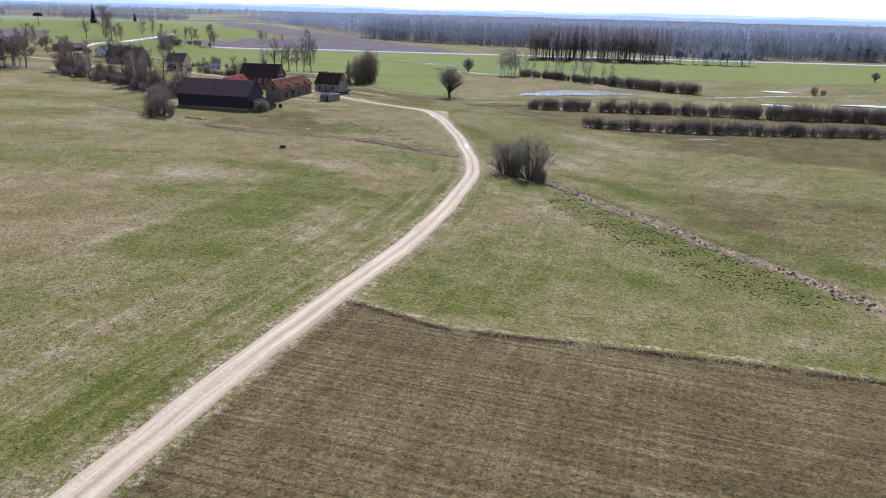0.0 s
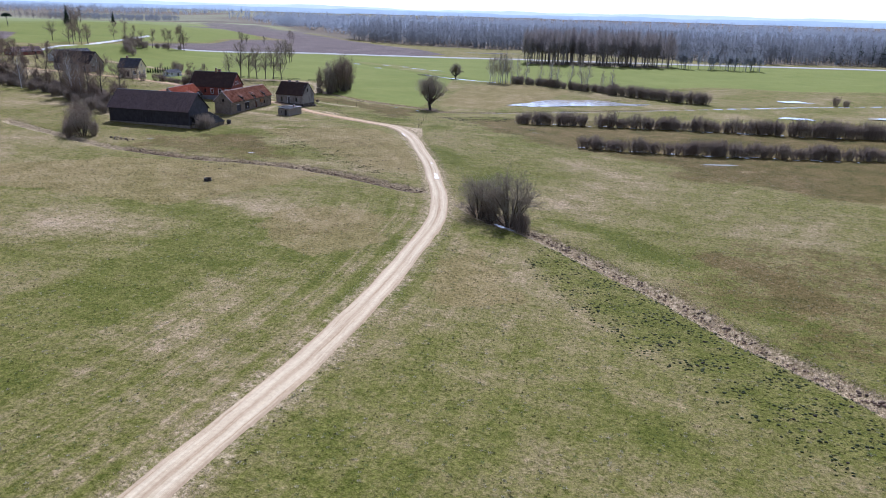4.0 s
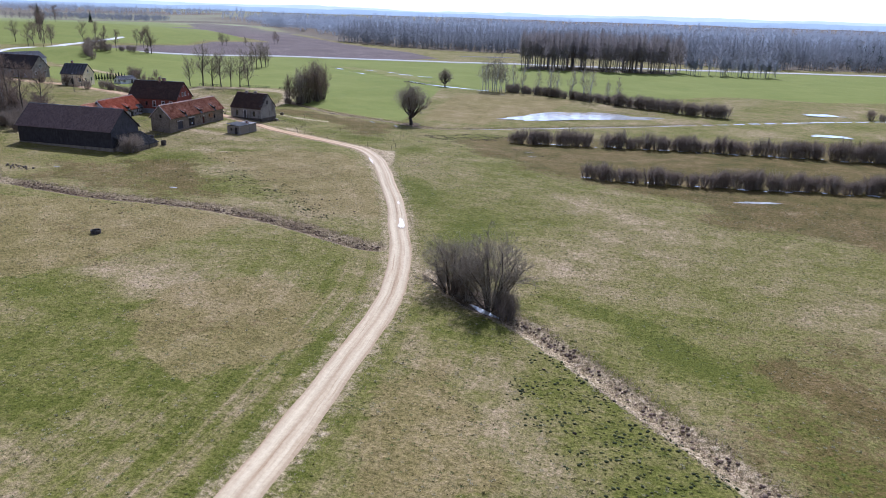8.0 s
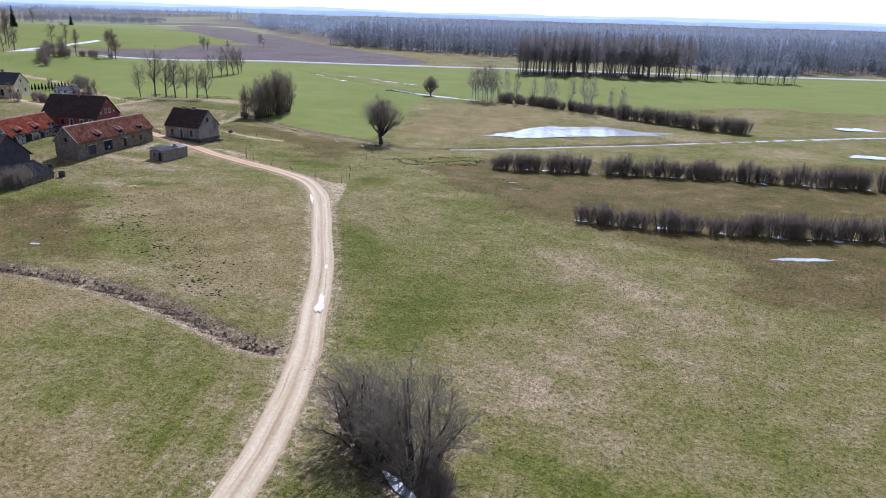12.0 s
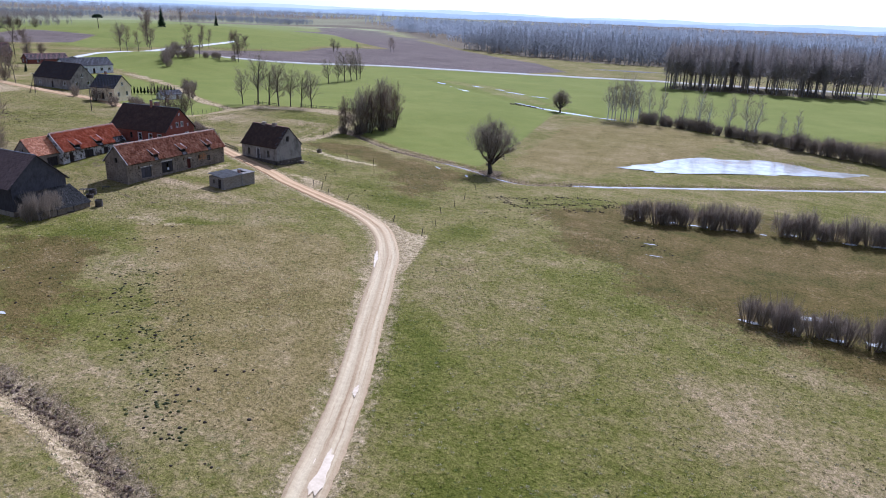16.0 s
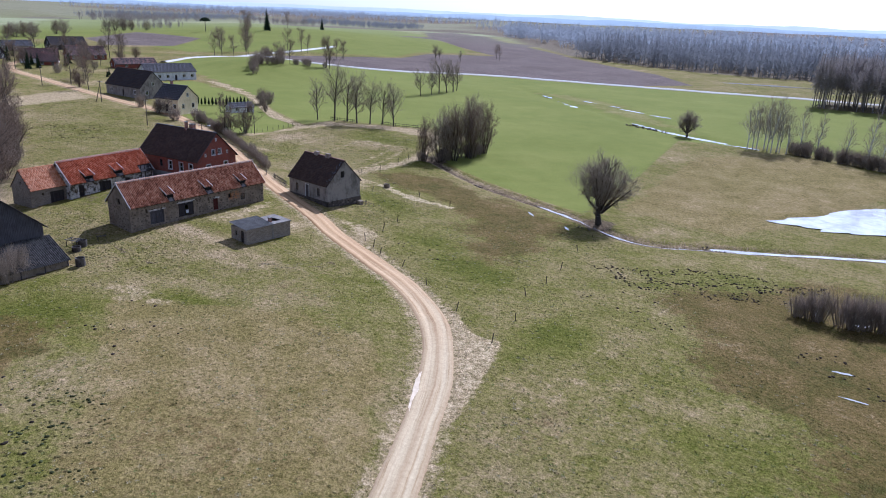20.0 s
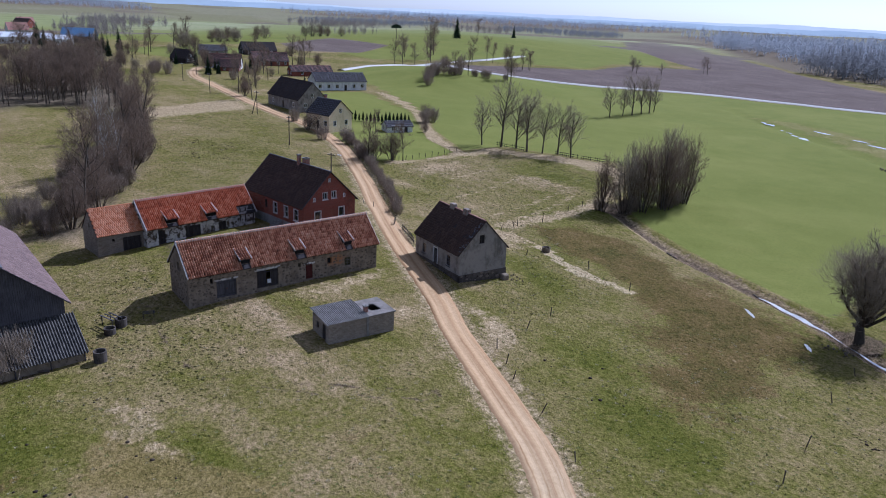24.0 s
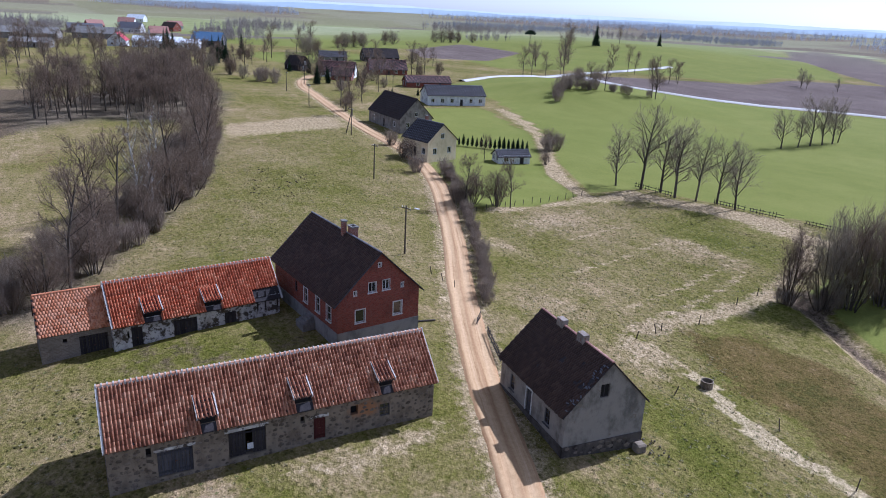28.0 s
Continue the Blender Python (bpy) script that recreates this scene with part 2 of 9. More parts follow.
def ground(X, Y):
    """Height of the ground sheet."""
    X, Y = np.asarray(X, float), np.asarray(Y, float)
    z = relief(X, Y)
    for pts, depth, wide in ((STREAM_L, 0.75, 1.25), (DITCH_W_L, 1.0, 1.3), (DITCH_E_L, 1.0, 1.35), (FAR_DITCH_L, 0.6, 2.0)):
        d = line_dist(X, Y, pts, 8.0)
        z = z - depth * np.exp(-(d / wide) ** 2 * 0.9)
    d = line_dist(X, Y, ROAD_L, 6.0)
    z = z - 0.14 * np.clip((2.1 - d) / 0.6, 0, 1)
    d = poly_dist(X, Y, POND)
    z = z - 0.35 * np.clip((d + 1.5) / 3.0, 0, 1)
    return z


def gz(x, y):
    return float(ground(np.array([x]), np.array([y]))[0])


# ---- mesh helpers ----
def np_mesh(name, V, F):
    """A mesh from an (n, 3) array of corners and an (m, k) array of faces."""
    V, F = np.asarray(V, np.float32), np.asarray(F, np.int32)
    me = bpy.data.meshes.new(name)
    me.vertices.add(len(V))
    me.vertices.foreach_set("co", V.ravel())
    k = F.shape[1]
    me.loops.add(F.size)
    me.loops.foreach_set("vertex_index", F.ravel())
    me.polygons.add(len(F))
    me.polygons.foreach_set("loop_start", np.arange(0, F.size, k, dtype=np.int32))
    me.update(calc_edges=True)
    me.validate()
    return me


def obj(name, me, material, parent=None, label="", smooth=False):
    ob = new(name, me)
    if not me.materials:
        me.materials.append(material)
    if parent is not None:
        ob.parent = parent
    if label:
        tagged(ob, label)
    if smooth:
        me.polygons.foreach_set("use_smooth", np.ones(len(me.polygons), bool))
    return ob


def part(name, bm, material, parent, label=""):
    """Link a bmesh as one mesh object under a thing or a part."""
    me = bpy.data.meshes.new(name)
    bmesh.ops.recalc_face_normals(bm, faces=bm.faces)
    bm.to_mesh(me)
    bm.free()
    return obj(name, me, material, parent, label)


def thing(name, x, y, z, ang=0.0, label="", category="", group=""):
    e = new(name)
    e.empty_display_size = 0.3
    e.matrix_world = pose(x, y, z, 0, 0, ang)
    return tagged(e, label, category, group)


def box(bm, x0, x1, y0, y1, z0, z1, bevel=0.0):
    v = [bm.verts.new(p) for p in ((x0, y0, z0), (x1, y0, z0), (x1, y1, z0), (x0, y1, z0), (x0, y0, z1), (x1, y0, z1), (x1, y1, z1), (x0, y1, z1))]
    fs = [bm.faces.new([v[i] for i in q]) for q in ((0, 3, 2, 1), (4, 5, 6, 7), (0, 1, 5, 4), (1, 2, 6, 5), (2, 3, 7, 6), (3, 0, 4, 7))]
    if bevel:
        es = list({e for f in fs for e in f.edges})
        bmesh.ops.bevel(bm, geom=es, offset=bevel, segments=1, affect="EDGES")
    return v


def tube(bm, p0, p1, r0, r1, n=8, caps=True):
    p0, p1 = Vector(p0), Vector(p1)
    q = (p1 - p0).to_track_quat("Z", "Y")
    rings = []
    for p, r in ((p0, r0), (p1, r1)):
        rings.append([bm.verts.new(p + q @ Vector((r * math.cos(a), r * math.sin(a), 0))) for a in (2 * math.pi * i / n for i in range(n))])
    for i in range(n):
        bm.faces.new((rings[0][i], rings[0][(i + 1) % n], rings[1][(i + 1) % n], rings[1][i]))
    if caps:
        bm.faces.new(rings[1])
        bm.faces.new(list(reversed(rings[0])))


def tubes(P0, P1, R0, R1, n=3):
    """Corners and faces of many open tapered prisms."""
    P0, P1 = np.asarray(P0, float), np.asarray(P1, float)
    d = P1 - P0
    d = d / (np.linalg.norm(d, axis=1, keepdims=True) + 1e-9)
    ref = np.where(np.abs(d[:, 2:3]) < 0.9, np.array([[0, 0, 1.0]]), np.array([[1.0, 0, 0]]))
    u = np.cross(d, ref)
    u /= np.linalg.norm(u, axis=1, keepdims=True) + 1e-9
    w = np.cross(d, u)
    a = np.arange(n) * 2 * np.pi / n
    ring = np.cos(a)[None, :, None] * u[:, None, :] + np.sin(a)[None, :, None] * w[:, None, :]
    V = np.concatenate([P0[:, None, :] + ring * np.asarray(R0)[:, None, None], P1[:, None, :] + ring * np.asarray(R1)[:, None, None]], axis=1)
    base = (np.arange(len(P0)) * 2 * n)[:, None]
    F = np.concatenate([np.stack([base[:, 0] + i, base[:, 0] + (i + 1) % n, base[:, 0] + n + (i + 1) % n, base[:, 0] + n + i], axis=1) for i in range(n)])
    return V.reshape(-1, 3), F


def merge(parts):
    """Join (V, F) pairs with faces of one size."""
    V, F, o = [], [], 0
    for v, f in parts:
        V.append(v)
        F.append(f + o)
        o += len(v)
    return np.concatenate(V), np.concatenate(F)


def scatter(V, F, xy, z, rot, scale, squash=None):
    """Many copies of a mesh in one, each turned, scaled and set on the ground."""
    n, k = len(xy), len(V)
    c, s = np.cos(rot)[:, None], np.sin(rot)[:, None]
    sq = scale if squash is None else squash
    X = (V[None, :, 0] * c - V[None, :, 1] * s) * sq[:, None] + xy[:, 0:1]
    Y = (V[None, :, 0] * s + V[None, :, 1] * c) * sq[:, None] + xy[:, 1:2]
    Z = V[None, :, 2] * scale[:, None] + z[:, None]
    out = np.stack([X, Y, Z], axis=2).reshape(-1, 3)
    return out, (F[None] + (np.arange(n) * k)[:, None, None]).reshape(-1, F.shape[1])


# ---- materials of the land ----
def ground_material():
    m = Mat("ground")
    crop, plough, stubble = m.attr("zone_a")
    straw, wet, soil = m.attr("zone_b")
    lush, wood, pale = m.attr("zone_c")
    dry, beside, across = m.attr("zone_d")
    far_haze, tussock, tan = m.attr("zone_e")
    p = m.pos()
    big = m.noise(p, 0.035, 5, 0.6, 0.6)
    mid = m.noise(p, 0.16, 6, 0.65, 0.4)
    patch = m.noise(p, 0.5, 5, 0.7)
    tuft = m.noise(p, 1.6, 5, 0.72)
    blade = m.noise(p, 2.1, 5, 0.8, 0.3)
    grain = m.noise(p, 5.0, 4, 0.8)
    streak = m.noise(m.pos((0.05, 0.8, 0.3), 63), 1.0, 5, 0.6)
    rows = m.noise(m.pos((0.03, 1.9, 0.3), 3), 1.0, 4, 0.6)
    # old mowing lines that follow the road
    def along(per_metre, drift):
        q = m.nt.nodes.new("ShaderNodeCombineXYZ")
        m.put(q, 0, m.math("MULTIPLY", across, 40.0 * per_metre))
        m.put(q, 1, m.math("MULTIPLY", big, drift))
        return m.math("SUBTRACT", m.noise(q.outputs[0], 1.0, 4, 0.65), 0.5)
    lanes = m.math("ADD", along(1.7, 3.0), m.math("MULTIPLY", along(0.32, 4.0), 1.3))
    add = lambda *a: functools.reduce(lambda x, y: m.math("ADD", x, y), a)
    off = lambda a, k: m.math("MULTIPLY", m.math("SUBTRACT", a, 0.5), k)
    # meadow: dry and green growth in patches
    t = add(off(big, 0.7), off(mid, 0.85), off(patch, 0.7), off(streak, 0.3), off(tuft, 0.75), off(blade, 0.45), off(dry, 0.5), m.math("MULTIPLY", m.math("MULTIPLY", lanes, beside), 1.25))
    t = m.math("ADD", t, m.math("SUBTRACT", 0.5, m.math("MULTIPLY", lush, 0.36)))
    col = m.ramp(t, [(0.05, C(93, 92, 34)), (0.22, C(109, 103, 47)), (0.4, C(123, 111, 63)), (0.58, C(139, 121, 82)), (0.76, C(159, 136, 101)), (0.95, C(174, 149, 118))])
    nz = add(off(patch, 1.0), off(tuft, 0.8))
    edge = lambda a, amp=1.1: m.step(m.math("ADD", a, m.math("MULTIPLY", nz, amp)), 0.3, 0.7)
    tn = m.ramp(add(m.math("MULTIPLY", mid, 0.5), m.math("MULTIPLY", tuft, 0.3), m.math("MULTIPLY", blade, 0.2)), [(0.36, C(112, 96, 54)), (0.5, C(134, 114, 72)), (0.64, C(155, 133, 95))])
    col = m.mix(m.math("MULTIPLY", edge(tan, 1.0), 0.72), col, tn)
    # stubble in drilled lines
    st = m.ramp(add(m.math("MULTIPLY", rows, 0.5), m.math("MULTIPLY", mid, 0.2), m.math("MULTIPLY", blade, 0.3), m.math("MULTIPLY", lanes, 0.22)), [(0.36, C(84, 69, 40)), (0.5, C(105, 88, 54)), (0.66, C(136, 116, 78))])
    col = m.mix(edge(stubble), col, st)
    wt = m.ramp(add(m.math("MULTIPLY", mid, 0.6), m.math("MULTIPLY", tuft, 0.4)), [(0.34, C(70, 68, 31)), (0.46, C(92, 78, 40)), (0.58, C(110, 89, 52)), (0.68, C(150, 130, 99))])
    col = m.mix(m.math("MULTIPLY", edge(wet, 1.4), 0.85), col, wt)
    sw = m.ramp(add(m.math("MULTIPLY", blade, 0.6), m.math("MULTIPLY", tuft, 0.4)), [(0.36, C(122, 102, 72)), (0.5, C(166, 143, 108)), (0.64, C(198, 175, 140))])
    col = m.mix(edge(straw, 0.8), col, sw)
    pl = m.ramp(add(m.math("MULTIPLY", tuft, 0.3), m.math("MULTIPLY", streak, 0.4), m.math("MULTIPLY", big, 0.3)), [(0.4, C(96, 82, 76)), (0.6, C(124, 108, 100))])
    col = m.mix(edge(plough, 0.5), col, pl)
    cr = m.ramp(add(m.math("MULTIPLY", big, 0.55), m.math("MULTIPLY", streak, 0.08), m.math("MULTIPLY", mid, 0.37)), [(0.34, C(106, 109, 47)), (0.5, C(114, 115, 53)), (0.66, C(123, 122, 60)), (0.8, C(142, 131, 76))])
    col = m.mix(edge(crop, 0.35), col, cr)
    so = m.ramp(blade, [(0.3, C(62, 50, 42)), (0.7, C(122, 103, 86))])
    col = m.mix(m.math("MULTIPLY", edge(soil, 1.2), 0.85), col, so)
    # pale tint that puts the haze of distance into the far ground's colour
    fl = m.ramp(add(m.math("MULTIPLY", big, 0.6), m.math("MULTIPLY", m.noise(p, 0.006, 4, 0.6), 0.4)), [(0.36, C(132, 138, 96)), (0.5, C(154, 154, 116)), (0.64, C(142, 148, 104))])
    col = m.mix(far_haze, col, fl)
    col = m.mix(wood, col, m.ramp(mid, [(0.3, C(98, 86, 70)), (0.7, C(126, 111, 92))]))
    col = m.mix(m.math("MULTIPLY", edge(pale, 1.2), 0.85), col, m.ramp(blade, [(0.3, C(172, 148, 112)), (0.7, C(206, 184, 148))]))
    # grain of the sward, and dark tussocks that stand apart
    calm = m.math("SUBTRACT", 1.0, m.math("MULTIPLY", m.math("MAXIMUM", crop, far_haze), 0.75))
    sp = m.ramp(grain, [(0.3, (0.4, 0.4, 0.36)), (0.45, (0.82, 0.82, 0.8)), (0.55, (1.02, 1.02, 1.0)), (0.68, (1.34, 1.34, 1.32))])
    col = m.mix(calm, col, m.mix(1.0, col, sp, "MULTIPLY"))
    sp2 = m.ramp(blade, [(0.34, (0.46, 0.5, 0.38)), (0.45, (0.84, 0.86, 0.78)), (0.54, (1.02, 1.02, 1.0)), (0.66, (1.2, 1.18, 1.16))])
    col = m.mix(calm, col, m.mix(1.0, col, sp2, "MULTIPLY"))
    dots = m.step(m.vor(m.pos((1.0, 1.0, 0.3)), 1.5).outputs["Distance"], 0.34, 0.12)
    where = m.step(add(off(m.noise(p, 0.22, 4, 0.7), 1.5), off(m.noise(p, 0.9, 3, 0.6), 1.2), m.math("MULTIPLY", tussock, 0.9)), 0.38, 0.62)
    dots = m.math("MULTIPLY", m.math("MULTIPLY", dots, where), calm)
    col = m.mix(m.math("MULTIPLY", dots, 0.7), col, C(58, 58, 30))
    h = add(m.math("MULTIPLY", tuft, 0.7), m.math("MULTIPLY", blade, 0.5), m.math("MULTIPLY", grain, 0.2), m.math("MULTIPLY", dots, 0.5), m.math("MULTIPLY", rows, m.math("MULTIPLY", stubble, 0.6)))
    h = m.math("MULTIPLY", h, calm)
    return m.done(col, 1.0, m.bump(h, 0.9, 0.35), spec=0.04)


def road_material(name, c_track, c_mid, c_edge, sandy=None):
    m = Mat(name)
    u, v = m.uv()
    p = m.pos()
    n1, n2, n3 = m.noise(p, 0.35, 5, 0.6), m.noise(p, 2.5, 5, 0.7), m.noise(p, 14, 3, 0.7)
    uu = m.math("ADD", u, m.math("MULTIPLY", m.math("SUBTRACT", n1, 0.5), 0.12))
    col = m.ramp(uu, [(0.04, c_edge), (0.16, c_mid), (0.27, c_track), (0.38, c_mid), (0.5, c_edge), (0.6, c_mid), (0.72, c_track), (0.84, c_mid), (0.96, c_edge)])
    q = m.nt.nodes.new("ShaderNodeCombineXYZ")
    m.put(q, 0, m.math("MULTIPLY", uu, 10.0))
    m.put(q, 1, m.math("MULTIPLY", v, 0.16))
    ruts = m.noise(q.outputs[0], 1.0, 5, 0.7)
    col = m.mix(1.0, col, m.ramp(ruts, [(0.32, (0.62, 0.54, 0.48)), (0.42, (0.88, 0.84, 0.8)), (0.52, (1, 1, 1)), (0.7, (1.08, 1.08, 1.06))]), "MULTIPLY")
    if sandy:       # the soil turns to reddish sand towards the farm
        q = m.nt.nodes.new("ShaderNodeSeparateXYZ")
        m.put(q, 0, p)
        k = m.step(m.math("ADD", q.outputs[0], m.math("MULTIPLY", n1, 16.0)), -58.0, -98.0)
        col = m.mix(k, col, m.mix(1.0, col, sandy, "MULTIPLY"))
    col = m.mix(0.55, col, m.mix(1.0, col, m.ramp(n2, [(0.3, (0.66, 0.62, 0.58)), (0.62, (1, 1, 1))]), "MULTIPLY"))
    col = m.mix(0.5, col, m.mix(1.0, col, m.ramp(n3, [(0.3, (0.7, 0.7, 0.7)), (0.6, (1, 1, 1))]), "MULTIPLY"))
    return m.done(col, 0.95, m.bump(m.math("ADD", n2, m.math("MULTIPLY", n3, 0.4)), 0.5, 0.05), spec=0.1)


def water_material():
    m = Mat("water")
    p = m.pos()
    n = m.noise(p, 1.2, 4, 0.6)
    # pale silty base colour that also carries the white sky's reflection
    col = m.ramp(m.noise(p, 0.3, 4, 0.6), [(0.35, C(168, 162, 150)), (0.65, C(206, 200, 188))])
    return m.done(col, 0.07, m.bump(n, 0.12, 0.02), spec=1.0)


MAT_GROUND = ground_material()
MAT_ROAD = road_material("dirt_road", C(198, 177, 140), C(191, 169, 131), C(171, 146, 111), (1.0, 0.86, 0.75, 1))
MAT_FAR_ROAD = road_material("pale_gravel", C(214, 208, 198), C(204, 198, 190), C(186, 180, 168))
def puddle_material():
    m = Mat("muddy_water")
    p = m.pos()
    col = m.ramp(m.noise(p, 1.2, 4, 0.6), [(0.35, C(186, 162, 128)), (0.65, C(210, 188, 154))])
    return m.done(col, 0.4, m.bump(m.noise(p, 3.0, 3, 0.6), 0.1, 0.02), spec=0.35)


MAT_WATER = water_material()
MAT_PUDDLE = puddle_material()

# ---- the ground sheet ----


def spread(lo, hi, step, out_lo, out_hi, mid_lo, mid_hi, mid_step):
    """Coordinates with a fine middle, a coarser belt and a growing rim."""
    a = list(np.arange(lo, hi + 0.01, step))
    a = list(np.arange(mid_lo, lo - 0.1, mid_step)) + a + list(np.arange(hi + mid_step, mid_hi, mid_step))
    s, x = mid_step, a[-1]
    while x < out_hi:
        s *= 1.13
        x += s
        a.append(x)
    s, x, left = mid_step, a[0], []
    while x > out_lo:
        s *= 1.13
        x -= s
        left.append(x)
    return np.array(left[::-1] + a)


gx = spread(-215, 40, 0.9, -4700, 4700, -640, 180, 3.4)
gy = spread(20, 345, 0.9, -4700, 4700, -40, 780, 3.4)
GX, GY = np.meshgrid(gx, gy)
GZ = ground(GX, GY)
_n = len(gx)
_i = (np.arange(len(gy) - 1)[:, None] * _n + np.arange(_n - 1)[None, :]).ravel()
_me = np_mesh("ground", np.stack([GX.ravel(), GY.ravel(), GZ.ravel()], 1), np.stack([_i, _i + 1, _i + _n + 1, _i + _n], 1))
_me.polygons.foreach_set("use_smooth", np.ones(len(_me.polygons), bool))

CROP = [(-142, 321), (-128, 314.5), (-118, 311), (-102, 307), (-92, 304.5), (-97, 345), (-106, 396), (-80, 410), (-60, 408), (-25, 396), (22, 436), (68, 436), (117, 456), (420, 560), (700, 760), (500, 740),
        (140, 636), (-20, 586), (-110, 564), (-188, 540), (-248, 522), (-296, 481), (-322, 465), (-349, 460), (-362, 420), (-356, 396), (-345, 372), (-300, 366), (-262, 356), (-238, 346), (-216, 332), (-190, 321), (-191, 335), (-184, 338.5), (-166, 349), (-152, 354), (-146, 335)]
GARDEN = [(-228, 303), (-205, 297.5), (-187, 292), (-185, 304), (-189, 317), (-205, 321), (-222, 331), (-245, 344), (-290, 355), (-292, 318), (-250, 316)]
PLOUGH = [(-349, 466), (-322, 471), (-296, 487), (-271, 512), (-248, 528), (-217, 538), (-188, 546), (-166, 590), (-210, 650), (-262, 690), (-333, 752), (-350, 664), (-372, 612), (-355, 560), (-380, 505), (-390, 474)]
PLOUGH_B = [(-420, 716), (-350, 668), (-333, 756), (-523, 927), (-746, 1150), (-640, 940), (-520, 800)]
PLOUGH_C = [(-533, 436), (-580, 502), (-500, 505), (-457, 455), (-474, 420)]
PLOUGH_D = [(-363, 402), (-388, 470), (-350, 462), (-345, 440)]
HILL_GREEN = [(-560, 440), (-420, 440), (-400, 520), (-360, 560), (-380, 610), (-370, 660), (-450, 760), (-560, 840), (-720, 900), (-800, 600)]
STUBBLE = [(-31.5, 69), (-23, 67), (-18, 66), (-12, 67), (-1, 68.3), (15, 70), (60, 74), (200, 60), (200, -200), (-31, -200)]
WEST_FIELDS = [(-430, 330), (-480, 420), (-620, 500), (-1200, 900), (-2600, 900), (-2600, 250), (-700, 330)]
GROVE = [(-94, 528), (-47, 538), (0, 551), (4, 580), (-40, 592), (-96, 566)]
YARD_TRACK = smooth_line([(-134, 229), (-127, 229.5), (-120, 229.5), (-114, 233), (-109, 238), (-103, 246)], 1.0)
FIELD_TRACK = smooth_line([(-61, 230), (-61, 248), (-62, 266), (-61, 280)], 2.0)
PATH_WELL = smooth_line([(-145, 289), (-138, 288), (-130, 288), (-121, 285.5), (-112, 287)], 1.0)
FIELD_RIM = smooth_line([(-140, 289), (-141, 300), (-142, 310), (-146, 322), (-152, 334), (-160, 341), (-172, 337), (-184, 330), (-186, 312), (-184.5, 296)], 1.5)
VERGE_TIP = [(-82, 246), (-74.5, 240.5), (-70.5, 240.5), (-67, 231), (-64.5, 222.5), (-67.5, 224), (-70, 231), (-76, 239)]

soft = lambda d, w: np.clip(d / (2 * w) + 0.5, 0, 1)
near_line = lambda pts, w, s, reach=14.0: np.clip((w + s - line_dist(GX, GY, pts, reach)) / (2 * s), 0, 1)
crop = np.maximum(soft(poly_dist(GX, GY, CROP), 0.8), soft(poly_dist(GX, GY, GARDEN), 1.0))
crop = np.maximum(crop, 0.8 * soft(poly_dist(GX, GY, HILL_GREEN), 5))
crop = np.maximum(crop, 0.8 * soft(poly_dist(GX, GY, WEST_FIELDS) + 12 * wob(GX, GY, 160, 0.3), 6) * (wob(GX, GY, 420, 1.1) > -0.25))
plough = soft(poly_dist(GX, GY, PLOUGH), 2)
for _p in (PLOUGH_B, PLOUGH_C, PLOUGH_D):
    plough = np.maximum(plough, soft(poly_dist(GX, GY, _p), 4))
_far = np.hypot(GX + 60, GY - 220)
plough = np.maximum(plough, ((wob(GX, GY, 700, 3.3) > 0.42) & (_far > 700) & (GX < -420)) * 0.9)
crop = crop * (1 - plough)
stubble = soft(poly_dist(GX, GY, STUBBLE), 1.0)
dr = line_dist(GX, GY, ROAD_L, 14.0)
rim = near_line([(-31.5, 69), (-23, 67), (-18, 66), (-12, 67), (-1, 68.3), (15, 70), (60, 74)], 0.7, 0.5)
straw = np.maximum(near_line(DITCH_W_L, 1.9, 0.9), near_line(DITCH_E_L, 1.7, 0.9))
straw = np.maximum(straw, np.clip((4.0 - dr) / 2.6, 0, 0.48))
straw = np.maximum(straw, soft(poly_dist(GX, GY, VERGE_TIP), 0.5))
straw = np.maximum(straw, 0.75 * near_line(PATH_WELL, 0.4, 0.6))
straw = np.maximum(straw, (0.75 + 0.2 * wob(GX, GY, 8, 0.3)) * near_line(FIELD_RIM, 1.9, 1.5))
straw = np.maximum(straw, 0.75 * soft(poly_dist(GX, GY, [(-186, 316), (-192, 331), (-183, 335.5), (-172, 341.5), (-160, 346), (-158, 342), (-172, 335), (-183, 328), (-185, 318)]), 1.5))
for _q in ([(-145, 291), (-149, 305), (-154, 321)], [(-142, 292), (-145, 304), (-150, 318)], [(-139, 291), (-141, 299), (-143, 306)], [(-156, 291), (-160, 304), (-164, 317)], [(-168, 300), (-171, 312)], [(-178, 298), (-180, 312)]):
    straw = np.maximum(straw, (0.85 + 0.25 * wob(GX, GY, 5, 0.9)) * near_line(smooth_line(_q, 2), 0.42, 0.55))
straw = np.maximum(straw, 0.85 * near_line(STREAM_L, 1.5, 0.7) * (GX < -70) + 0.6 * near_line(STREAM_L, 1.5, 0.7) * (GX >= -70))
straw = np.maximum(straw, 0.85 * near_line(smooth_line(REED_STRIP, 2), 3.0, 1.5))
straw = np.maximum(straw, 0.8 * soft(poly_dist(GX, GY, [(-268, 266), (-281, 300), (-262, 298), (-252, 264)]), 3))
straw = np.maximum(straw, 0.4 * np.clip(1.3 - np.abs(line_dist(GX, GY, FIELD_TRACK, 8.0) - 0.9) / 0.45, 0, 1))
straw = np.maximum(straw, 0.72 * near_line([(-31.5, 69.6), (-23, 67.8), (-18, 66.8), (-12, 67.8), (-1, 69.2), (15, 71), (60, 75)], 0.4, 0.6)) * (1 - crop)
